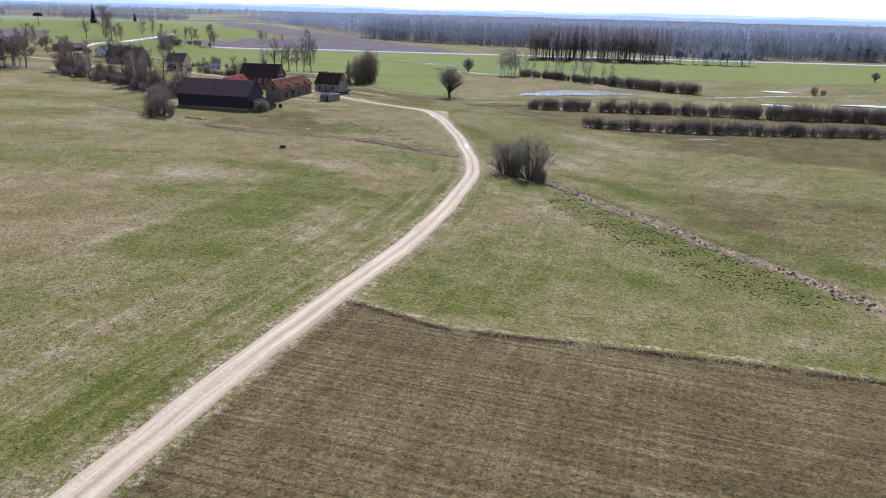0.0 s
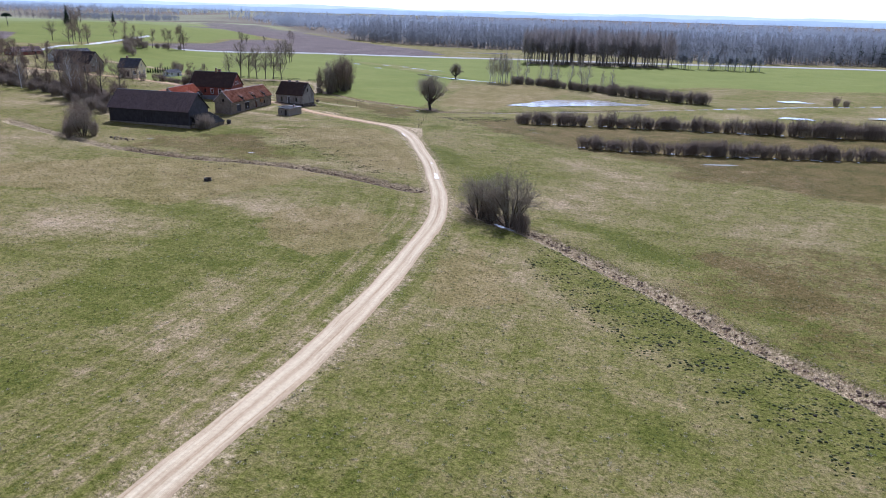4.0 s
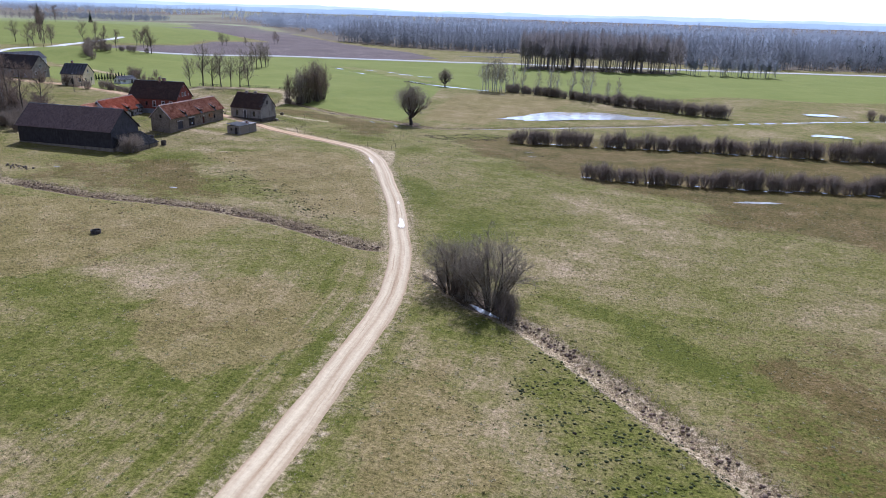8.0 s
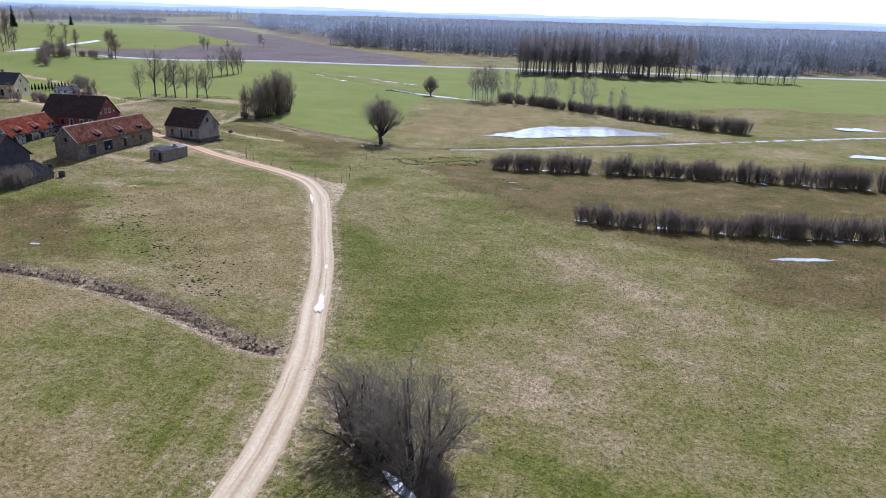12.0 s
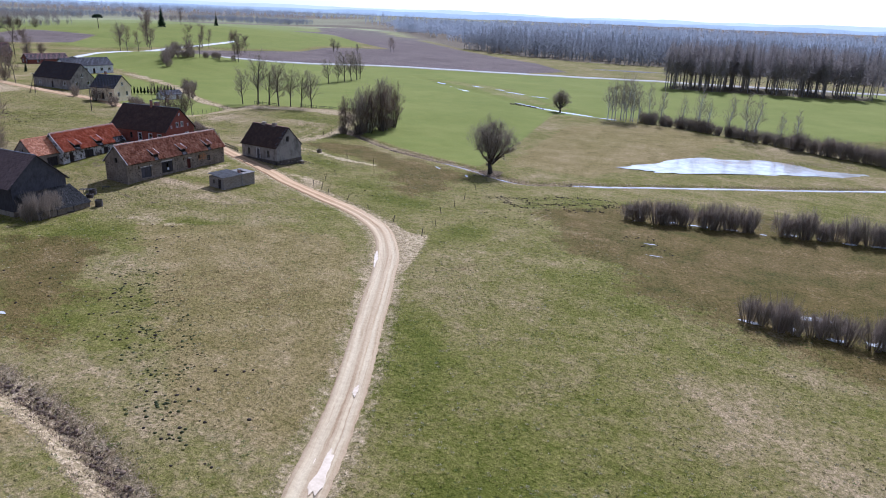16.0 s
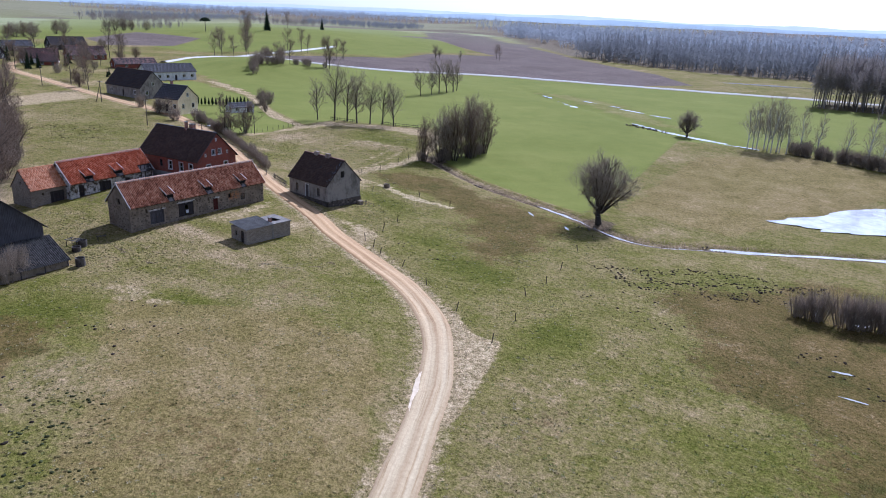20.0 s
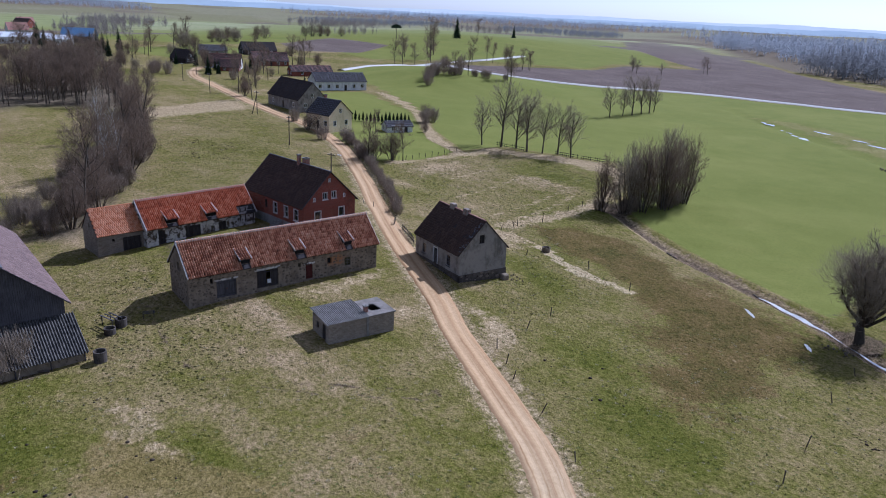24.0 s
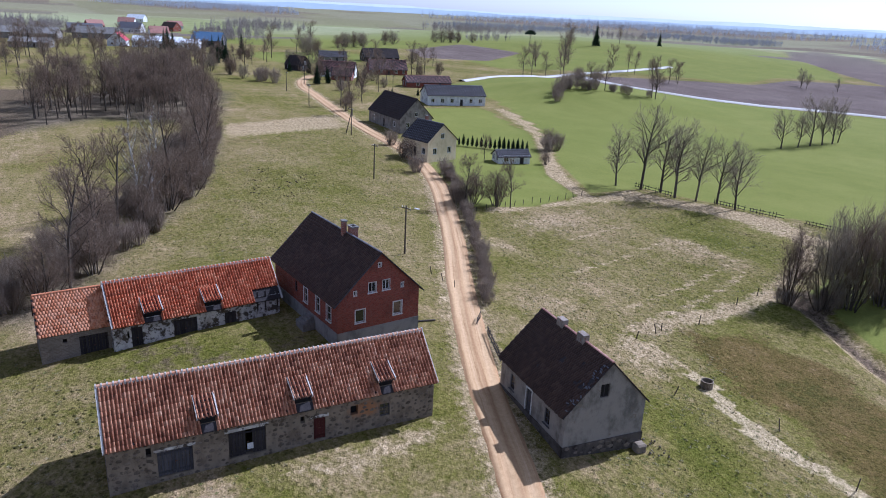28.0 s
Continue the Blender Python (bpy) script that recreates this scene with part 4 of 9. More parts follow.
# ---- plants: bare spring trees, shrubs, conifers, reeds ----
def bark(name, c1, c2, spread=0.25, island=False, glow=0.0):
    """Bark and twigs; glow: the share of light that scatters through a thin mesh of twigs."""
    m = Mat(name)
    v = m.pos((1, 1, 0.25), local=True)
    a = m.noise(v, 5.0, 5, 0.65)
    col = m.ramp(a, [(0.3, c1), (0.7, c2)])
    r = m.rand(island)
    col = m.mix(1.0, col, m.ramp(r, [(0.0, (1 - 2 * spread,) * 3), (1.0, (1, 1, 1))]), "MULTIPLY")
    mat = m.done(col, 0.95, m.bump(a, 0.5, 0.03), spec=0.1)
    if glow:
        out = next(n for n in m.nt.nodes if n.type == "OUTPUT_MATERIAL")
        solid = next(n for n in m.nt.nodes if n.type == "BSDF_PRINCIPLED")
        thin, both = m.nt.nodes.new("ShaderNodeBsdfTranslucent"), m.nt.nodes.new("ShaderNodeMixShader")
        m.put(thin, "Color", col)
        m.put(both, 0, glow)
        m.put(both, 1, solid.outputs[0])
        m.put(both, 2, thin.outputs[0])
        m.put(out, 0, both.outputs[0])
    return mat


MAT_BARK = bark("bark", C(74, 66, 57), C(108, 98, 85))
MAT_TWIG = bark("twigs", C(134, 121, 101), C(164, 149, 124), 0.2, True, 0.3)
MAT_TWIG_RED = bark("reddish_twigs", C(116, 99, 82), C(144, 124, 103), 0.2, True, 0.3)
MAT_SHRUB = bark("shrub_twigs", C(138, 123, 105), C(168, 151, 128), 0.2, True, 0.35)
MAT_SHRUB_RED = bark("reddish_shrub_twigs", C(130, 114, 98), C(160, 142, 122), 0.2, True, 0.35)
# far twigs: haze put into the base colour, paler in the distant stands
MAT_WOOD_HAZE = bark("woodland_twigs", C(134, 134, 134), C(156, 155, 155), 0.1, True, 0.4)
MAT_WOOD_HAZE_DIST = bark("distant_hazed_twigs", C(160, 164, 168), C(180, 182, 186), 0.05, True, 0.42)
MAT_BIRCH = bark("birch_bark", C(176, 170, 160), C(214, 210, 202), 0.1)
MAT_NEEDLE = bark("needles", C(34, 48, 34), C(56, 72, 46), 0.25, True)
MAT_REED = bark("dry_reed", C(160, 138, 108), C(206, 182, 150), 0.2, True, 0.4)
MAT_STALK = bark("dark_stalks", C(84, 68, 58), C(122, 102, 88), 0.3, True, 0.2)
MAT_LITTER = bark("ditch_litter", C(156, 130, 102), C(198, 171, 137), 0.22, True, 0.4)


def unit(v):
    return v / (np.linalg.norm(v, axis=1, keepdims=True) + 1e-9)


def skeleton(rng, stems, levels, gnarl=0.15):
    """Branch levels of a bare tree. stems: (base, way, length, radius) rows; levels: (children, from, to, angle lo, angle hi, length ratio, radius ratio, lift)."""
    P, D, Ln, R = (np.array([s[i] for s in stems], float) for i in range(4))
    D = unit(D)
    out = []
    for lv in range(len(levels) + 1):
        mid = P + D * (Ln * 0.5)[:, None] + rng.normal(0, 1, P.shape) * (Ln * gnarl * 0.35)[:, None]
        D2 = unit(D + rng.normal(0, gnarl, D.shape) + np.array([0, 0, 0.08]))
        tip = mid + D2 * (Ln * 0.5)[:, None]
        out.append((P, mid, R, R * 0.72))
        out.append((mid, tip, R * 0.72, R * 0.38))
        if lv == len(levels):
            break
        n, f0, f1, a0, a1, lr, rr, lift = levels[lv]
        k = np.repeat(np.arange(len(P)), n)
        t = f0 + (f1 - f0) * ((np.tile(np.arange(n), len(P)) + rng.random(len(k))) / n)
        low = t < 0.5
        base = np.where(low[:, None], P[k] + (mid[k] - P[k]) * (t / 0.5)[:, None], mid[k] + (tip[k] - mid[k]) * ((t - 0.5) / 0.5)[:, None])
        axis = np.where(low[:, None], D[k], D2[k])
        ref = rng.normal(0, 1, axis.shape)
        side = unit(ref - axis * (ref * axis).sum(1, keepdims=True))
        ang = np.radians(a0 + (a1 - a0) * rng.random(len(k)))[:, None]
        nd = axis * np.cos(ang) + side * np.sin(ang)
        nd[:, 2] += lift
        Ln, R = Ln[k] * lr * (0.7 + 0.6 * rng.random(len(k))) * (1.15 - 0.45 * t), R[k] * rr * (1.1 - 0.4 * t)
        P, D = base, unit(nd)
    return out


def spikes(P0, P1, R, rng):
    """Fine twigs: one slim triangle each."""
    d = unit(P1 - P0)
    side = unit(np.cross(d, rng.normal(0, 1, d.shape))) * R[:, None]
    return np.stack([P0 - side, P0 + side, P1], 1).reshape(-1, 3), np.arange(3 * len(P0)).reshape(-1, 3)


def tri(vf):
    """Quads to triangles."""
    v, f = vf
    return v, np.concatenate([f[:, [0, 1, 2]], f[:, [0, 2, 3]]])


def bare_parts(seed, stems, levels, rmin=0.012, gnarl=0.15, fat=2):
    """Two meshes: the wood that can be told apart, and the fine crown."""
    rng = np.random.default_rng(seed)
    sk = skeleton(rng, stems, levels, gnarl)
    big, fine = [], []
    last = len(levels)
    for i, (a, b, r0, r1) in enumerate(sk):
        lv = i // 2
        if lv < fat:
            big.append(tubes(a, b, np.maximum(r0, rmin), np.maximum(r1, rmin), 5))
        elif lv < last - 1:
            fine.append(tri(tubes(a, b, np.maximum(r0, rmin), np.maximum(r1, rmin * 0.7), 3)))
        elif i % 2 == 0:
            fine.append(spikes(a, sk[i + 1][1], np.maximum(r0, rmin), rng))
    if not big:
        big = [tubes([(0, 0, 0)], [(0, 0, 1)], np.array([0.1]), np.array([0.1]), 3)]
    return merge(big), merge(fine)


def bare_meshes(*a):
    return [np_mesh(n, *v) for n, v in zip(("trunk", "crown"), bare_parts(*a))]


def twig_cloud(rng, n, lobes, ln, r, up=0.5, floor=0.1):
    """Fine twigs that fill rounded lobes (x, y, z, half width, half height), pointing outwards and up."""
    L = np.array(lobes, float)
    w = L[:, 3] ** 2 * L[:, 4]
    k = rng.choice(len(L), n, p=w / w.sum())
    u = unit(rng.normal(0, 1, (n, 3)))
    q = rng.random(n)[:, None] ** 0.45 * (0.86 + 0.14 * np.sin(5 * u[:, :1] + 4 * u[:, 2:]) + 0.1 * rng.random((n, 1)))
    P1 = L[k, :3] + u * q * L[k][:, [3, 3, 4]]
    d = unit(u * (0.9, 0.9, 0.6) + (0, 0, up) + rng.normal(0, 0.35, (n, 3)))
    P0 = P1 - d * (ln * (0.5 + rng.random(n)))[:, None]
    P0[:, 2], P1[:, 2] = np.maximum(P0[:, 2], floor), np.maximum(P1[:, 2], floor + 0.1)
    return spikes(P0, P1, np.full(n, r), rng)


def dome_shrub(seed, h, w, n, r):
    """Many thin stems from one stool, ending in an uneven rounded head of twigs."""
    rng = np.random.default_rng(seed)
    lobes = [(0.5 * w * math.cos(a), 0.5 * w * math.sin(a), h * (0.5 + 0.12 * rng.random()), 0.42 * w, h * (0.28 + 0.1 * rng.random())) for a in rng.random() + np.arange(4) * 1.57] + [(0, 0, 0.6 * h, 0.5 * w, 0.4 * h), (0.2 * w, -0.1 * w, 0.75 * h, 0.25 * w, 0.3 * h)]
    k = 34
    a, q = rng.random(k) * 6.283, rng.random(k) ** 0.5
    P0 = np.stack([0.3 * w * q * np.cos(a), 0.3 * w * q * np.sin(a), np.full(k, -0.3)], 1)
    P1 = np.stack([0.9 * w * q * np.cos(a), 0.9 * w * q * np.sin(a), h * (0.55 + 0.38 * rng.random(k))], 1)
    return None, np_mesh("crown", *merge([tri(tubes(P0, P1, np.full(k, 0.045), np.full(k, 0.012), 3)), twig_cloud(rng, n, lobes, 0.3 * h, r, 1.15, 0.1 * h)]))


def make_shrub(name, meshes, mat_c, label, group):
    """A shrub is one mesh of fine stems."""
    ob = obj(name, meshes[1], mat_c)
    ob.matrix_world = pose(0, 0, -500)
    return tagged(ob, label, "shrub", group)


def make_tree(name, meshes, mat_t, mat_c, label, category="tree", group=""):
    e = thing(name, 0, 0, -500, 0, label, category, group)
    obj("trunk", meshes[0], mat_t, e, smooth=True)
    obj("crown", meshes[1], mat_c, e, "bare fine branches and twigs")
    return e


def vase(seed, h, w, trunk, limbs, r, foot=0.0, rmin=0.012, many=(7, 7, 6, 4), gnarl=0.13, cloud=5000):
    """A bare tree whose limbs fan out from a short bole, or from the ground, into a rounded crown of twigs."""
    rng = np.random.default_rng(seed)
    stems = [((0, 0, -0.3), (0.03, 0.02, 1), trunk + 0.5, r)] if trunk else []
    for i in range(limbs):
        a, q = i * 2.4 + 0.5 * rng.random(), ((i + 0.5) / limbs) ** 0.6
        base = np.array((foot * q * math.cos(a), foot * q * math.sin(a), (0.7 + 0.3 * rng.random()) * trunk - (0.0 if trunk else 0.3)))
        tip = np.array((w * q * math.cos(a), w * q * math.sin(a), trunk + (h - trunk) * (1 - 0.66 * q ** 2.0)))
        ln = np.linalg.norm(tip - base)
        stems.append((base, (tip - base) / ln, ln * (0.68 + 0.12 * rng.random()), r * (0.42 if trunk else 0.8) * (1.1 - 0.4 * q)))
    n1, n2, n3, n4 = many
    levels = [(n1, 0.25, 1.0, 24, 60, 0.42, 0.45, 0.1), (n2, 0.2, 1.0, 22, 56, 0.52, 0.5, 0.06), (n3, 0.15, 1.0, 20, 52, 0.55, 0.6, 0.04), (n4, 0.1, 1.0, 15, 42, 0.6, 0.7, 0.0)]
    wood, crown = bare_parts(seed, stems, levels[:4 if n4 else 3], rmin, gnarl, 1)
    k = h - trunk
    lobes = [(0, 0, trunk + 0.6 * k, 0.8 * w, 0.42 * k)] + [(0.55 * w * math.cos(a), 0.55 * w * math.sin(a), trunk + (0.52 + 0.1 * rng.random()) * k, 0.5 * w, (0.3 + 0.06 * rng.random()) * k) for a in rng.random() + np.arange(5) * 1.257]
    return np_mesh("trunk", *wood), np_mesh("crown", *merge([crown, twig_cloud(rng, cloud, lobes, 0.08 * h, rmin * 0.8, 0.7, 0.12 * h)]))


def upright(h, r, lean=0.05):
    return [((0, 0, -0.3), (lean, 0.02, 1), h, r)]


_r = np.random.default_rng(5)
L_TALL = [(13, 0.25, 1.0, 28, 60, 0.34, 0.36, 0.25), (6, 0.15, 1.0, 22, 52, 0.6, 0.55, 0.1), (6, 0.15, 1.0, 20, 50, 0.6, 0.6, 0.05), (4, 0.1, 1.0, 18, 45, 0.6, 0.7, 0.0)]

big_tree = make_tree("maple_tree", vase(11, 9.8, 5.2, 2.0, 16, 0.5, 0.25, 0.011, cloud=8000), MAT_BARK, MAT_TWIG, "broad bare deciduous tree with a rounded crown by the stream")
willow_a = make_tree("willow_tree", vase(21, 8.6, 4.0, 0.0, 13, 0.14, 0.9, 0.0135, (6, 6, 5, 3), cloud=2500), MAT_BARK, MAT_TWIG, "bare many-stemmed willow with a dense round crown")
willow_b = make_tree("willow_tree", vase(22, 9.0, 3.7, 0.0, 12, 0.15, 0.8, 0.0135, (6, 6, 5, 3), cloud=2500), MAT_BARK, MAT_TWIG_RED, "bare many-stemmed willow with a dense round crown")
crown_tree = make_tree("crack_willow", vase(23, 8.6, 4.3, 0.0, 14, 0.17, 0.6, 0.0095, cloud=3500), MAT_BARK, MAT_TWIG, "bare many-stemmed willow with a dense round crown")
L_ROUND = [(14, 0.2, 0.98, 32, 64, 0.42, 0.36, 0.2), (7, 0.15, 1.0, 26, 56, 0.55, 0.5, 0.08), (6, 0.15, 1.0, 22, 52, 0.55, 0.6, 0.03), (5, 0.1, 1.0, 18, 45, 0.6, 0.7, 0.0)]
alley_a = make_tree("linden_tree", bare_meshes(31, upright(9.6, 0.24), L_ROUND, 0.0125, 0.12), MAT_BARK, MAT_TWIG, "slim bare deciduous tree in a field row", group="trees of the field row")
alley_b = make_tree("linden_tree", bare_meshes(32, upright(8.4, 0.2, -0.06), L_ROUND, 0.0125, 0.13), MAT_BARK, MAT_TWIG, "slim bare deciduous tree in a field row", group="trees of the field row")
tall_a = make_tree("alder_tree", bare_meshes(41, upright(12.0, 0.2), L_TALL, 0.019, 0.1), MAT_BARK, MAT_TWIG_RED, "tall bare alder in the wood", group="trees of the west wood")
tall_b = make_tree("alder_tree", bare_meshes(42, upright(10.5, 0.17, -0.05), L_TALL, 0.019, 0.12), MAT_BARK, MAT_TWIG_RED, "tall bare alder in the wood", group="trees of the west wood")
birch = make_tree("birch_tree", bare_meshes(51, upright(9.5, 0.15, 0.03), [(18, 0.2, 1.0, 24, 46, 0.34, 0.32, 0.2), (9, 0.2, 1.0, 20, 48, 0.5, 0.5, 0.0), (9, 0.2, 1.0, 20, 45, 0.6, 0.6, -0.1)], 0.015, 0.1), MAT_BIRCH, MAT_TWIG, "slender white-barked birch without leaves")
bush_a = make_shrub("willow_shrub", dome_shrub(61, 3.8, 2.15, 1150, 0.0115), MAT_SHRUB_RED, "dense leafless willow shrub in the wet meadow", "shrubs of the hedgerows")
bush_b = make_shrub("willow_shrub", dome_shrub(62, 4.1, 1.9, 1050, 0.0115), MAT_SHRUB, "dense leafless willow shrub in the wet meadow", "shrubs of the hedgerows")


def plant(proto, x, y, s=1.0, label="", group="", sink=0.0, rng=_r, slim=1.0):
    z = gz(x, y) - sink
    t = copy_thing(proto, pose(x, y, z, 0, 0, float(rng.random() * 360)))
    t.scale = (slim * s * (0.92 + 0.16 * rng.random()),) * 2 + (s,)
    return tagged(t, label, "", group)


def conifer_mesh(rng, h, w, tiers, per, droop):
    P0, P1, R0, R1 = [], [], [], []
    for k in range(tiers):
        f = k / (tiers - 1)
        z = h * (0.08 + 0.9 * f)
        for j in range(per):
            a = rng.random() * 6.283
            r = w * (1 - f) ** 0.85 * (0.75 + 0.4 * rng.random()) + 0.06
            P0.append((0, 0, z + 0.1 * h / tiers))
            P1.append((r * math.cos(a), r * math.sin(a), z - droop * r + 0.15 * rng.random()))
            R0.append(0.05 + 0.16 * w * (1 - f) + 0.02 * h / 8)
            R1.append(0.02)
    return tubes(P0, P1, np.array(R0), np.array(R1), 3)


def conifer(name, seed, h, w, tiers, per, droop, label, category="conifer"):
    rng = np.random.default_rng(seed)
    e = thing(name, 0, 0, -500, 0, label, category)
    bm = bmesh.new()
    tube(bm, (0, 0, -0.3), (0, 0, h * 0.97), 0.022 * h, 0.004 * h, 6)
    part("trunk", bm, MAT_BARK, e)
    obj("crown", np_mesh("crown", *conifer_mesh(rng, h, w, tiers, per, droop)), MAT_NEEDLE, e, "dark green needles")
    return e


spruce = conifer("spruce_tree", 3, 11, 2.3, 26, 13, 0.35, "dark green pointed spruce")
thuja = conifer("thuja_tree", 4, 2.6, 0.45, 14, 12, -0.9, "slim dark green clipped thuja in a garden row")


def pine_proto():
    rng = np.random.default_rng(9)
    e = thing("pine_tree", 0, 0, -500, 0, "old pine with a bare trunk and flat dark crown", "conifer")
    bm = bmesh.new()
    tube(bm, (0, 0, -0.3), (0.3, 0, 5.5), 0.3, 0.2, 7)
    tube(bm, (0.3, 0, 5.5), (0.2, 0.2, 9), 0.2, 0.06, 6)
    for i in range(9):
        a = i * 2.4
        tube(bm, (0.28, 0, 5.5 + 0.35 * i), (0.3 + 2.2 * math.cos(a), 2.2 * math.sin(a), 6.6 + 0.34 * i), 0.09, 0.03, 5)
    part("trunk", bm, MAT_BARK, e)
    a, q = rng.random(1100) * 6.283, rng.random(1100) ** 0.5
    c = np.stack([0.3 + 3.6 * q * np.cos(a), 3.6 * q * np.sin(a), 7.4 + 2.2 * (1 - q ** 2) * rng.random(1100) + 0.5 * rng.random(1100)], 1)
    d = rng.normal(0, 1, c.shape)
    obj("crown", np_mesh("crown", *tubes(c, c + unit(d) * 0.75, np.full(1100, 0.13), np.full(1100, 0.02), 3)), MAT_NEEDLE, e, "clumps of dark needles")
    return e


pine = pine_proto()

# the willows at the culvert
for _x, _y, _p, _s in ((-32.0, 159.2, crown_tree, 1.12), (-25.8, 155.8, crown_tree, 1.32), (-29.4, 157.4, willow_b, 0.75), (-23.4, 153.2, bush_a, 1.1), (-24.4, 155.4, bush_b, 0.95), (-22.8, 154.4, bush_b, 0.8), (-33.6, 160.6, bush_b, 0.7), (-30.8, 159.6, bush_a, 0.75)):
    plant(_p, _x, _y, _s, "leafless willow leaning over the ditch by the road" if _p is crown_tree else "low leafless shrub on the ditch bank", "willows at the culvert")
plant(big_tree, -87.0, 300.6, 1.42, slim=1.0)
plant(big_tree, -107, 407, 0.92, "bare deciduous tree at the field ditch")
for _i, (_x, _y) in enumerate(((-194.5, 331), (-190.5, 334), (-188, 337), (-183.5, 336.5), (-180.5, 339), (-178, 342), (-174, 342.5))):
    plant(alley_a if _i % 3 else alley_b, _x, _y, (1.15, 1.4, 1.15, 1.4, 1.05, 1.05, 1.15)[_i])
for _i, (_x, _y) in enumerate(((-217, 409), (-217, 416), (-217.5, 422), (-218, 428), (-219, 434), (-220, 438))):
    plant(alley_b if _i % 2 else alley_a, _x, _y, (0.9, 0.95, 1.15, 1.2, 1.15, 1.0)[_i], "slim bare tree in a small field group", "trees of the field group")
# the willow carr at the bend of the stream
for _x, _y, _p, _s in ((-140.5, 315, willow_b, 1.15), (-138, 318.5, willow_a, 1.25), (-136.5, 322, willow_b, 1.45), (-139.5, 323.5, willow_a, 1.35), (-135.5, 327.5, willow_b, 1.6), (-138, 331, willow_a, 1.6), (-136, 334.5, willow_b, 1.45)):
    plant(_p, _x, _y, 1.22 * _s, "dense leafless willow on the stream bank", "willows at the stream bend", slim=0.56)
# birches beyond the pond
for _i in range(9):
    plant(birch, -88 + 1.3 * _i + float(_r.random()), 401 + 4 * float(_r.random()), 1.1 + 0.4 * float(_r.random()), "pale bare birch in a small group", "birches beyond the pond")


def row(pts, step, protos, smin, smax, jitter, label, group, gaps=()):
    line = smooth_line(pts, step)
    for i, (x, y) in enumerate(line):
        if any(a <= i / len(line) <= b for a, b in gaps):
            continue
        plant(protos[i % len(protos)], x + jitter * (_r.random() - 0.5), y + jitter * (_r.random() - 0.5), smin + (smax - smin) * float(_r.random()), label, group)


def thicket(name, pts, step, protos, smin, smax, jitter, label, seed):
    """A far run of shrubs that nobody could count, as one mesh."""
    rng = np.random.default_rng(seed)
    line = smooth_line(pts, step)
    out = []
    for k, proto in enumerate(protos):
        me = proto.data
        V, F = np.empty(3 * len(me.vertices)), np.empty(3 * len(me.polygons), np.int32)
        me.vertices.foreach_get("co", V)
        me.polygons.foreach_get("vertices", F)
        xy = line[k::len(protos)] + jitter * (rng.random((len(line[k::len(protos)]), 2)) - 0.5)
        sc = smin + (smax - smin) * rng.random(len(xy))
        out.append(scatter(V.reshape(-1, 3), F.reshape(-1, 3), xy, ground(xy[:, 0], xy[:, 1]), rng.random(len(xy)) * 6.28, sc))
    return tagged(obj(name, np_mesh(name, *merge(out)), MAT_SHRUB), label, "shrubs", kind="stuff")


row([(-141, 314), (-138, 321), (-136.5, 328), (-136, 336)], 1.9, [bush_b, bush_a], 0.7, 1.1, 2.5, "low leafless shrub under the willows", "scrub at the stream bend")
LB = "dense leafless willow shrub in the wet meadow"
row([(-22, 236.5), (-4, 238), (18, 243), (36, 247), (80, 256)], 1.45, [bush_a, bush_b, bush_a], 0.8, 1.4, 1.6, LB, "shrubs of the south hedgerow")
row([(-47.5, 277), (-26, 283.5)], 1.5, [bush_b, bush_a], 0.95, 1.6, 1.8, LB, "shrubs of the middle hedgerow")
row([(-21, 284), (4, 290), (24, 290.5)], 1.5, [bush_a, bush_b], 0.9, 1.65, 1.8, LB, "shrubs of the middle hedgerow")
row([(27, 290.5), (36, 291)], 1.5, [bush_b, bush_a], 1.3, 1.6, 1.5, LB, "shrubs of the middle hedgerow")
row([(40, 291), (90, 293)], 1.7, [bush_b, bush_a], 1.3, 1.8, 1.5, LB, "shrubs of the middle hedgerow")
thicket("hedgerow", [(-75, 406), (-57, 400), (-40, 393), (-26, 386)], 1.2, [bush_b, bush_a], 0.9, 1.4, 3.0, "bare willow scrub along a field ditch", 71)
thicket("hedgerow", [(-26, 384), (-12, 378), (0, 371), (17, 366)], 1.5, [bush_a, bush_b], 1.3, 1.7, 2.0, "dense leafless willow scrub beyond the pond", 72)
row([(-74, 406), (-57, 400), (-40, 393), (-26, 386)], 5.0, [birch], 0.9, 1.3, 3, "pale bare birch in the field hedgerow", "birches of the north hedgerow")
plant(bush_a, 71, 385, 1.2)
plant(bush_a, 75, 384, 1.0)
plant(big_tree, 117, 470, 0.6, "bare tree at the edge of the meadow")
# scrub by the big barn and single trees of the west side
for _x, _y, _s in ((-127.5, 215.5, 1.15), (-128.5, 213.0, 1.2), (-127.2, 211, 1.0), (-126.2, 213.6, 0.95), (-129.0, 216.2, 1.05), (-126.8, 212.2, 1.15)):
    plant(bush_b, _x, _y, _s, "leafless elder bush against the lean-to", "bushes by the lean-to")
for _x, _y, _p, _s in ((-147.5, 188.5, willow_a, 1.0), (-149.5, 191, willow_b, 1.05), (-152, 190, bush_a, 1.5), (-146, 190.5, bush_b, 1.3), (-151, 187.5, bush_a, 1.3), (-156, 196, willow_b, 1.0), (-160, 201, bush_a, 1.4), (-165, 207, willow_a, 0.8)):
    plant(_p, _x, _y, _s, "bare scrubby tree at the ditch end", "scrub at the ditch end")
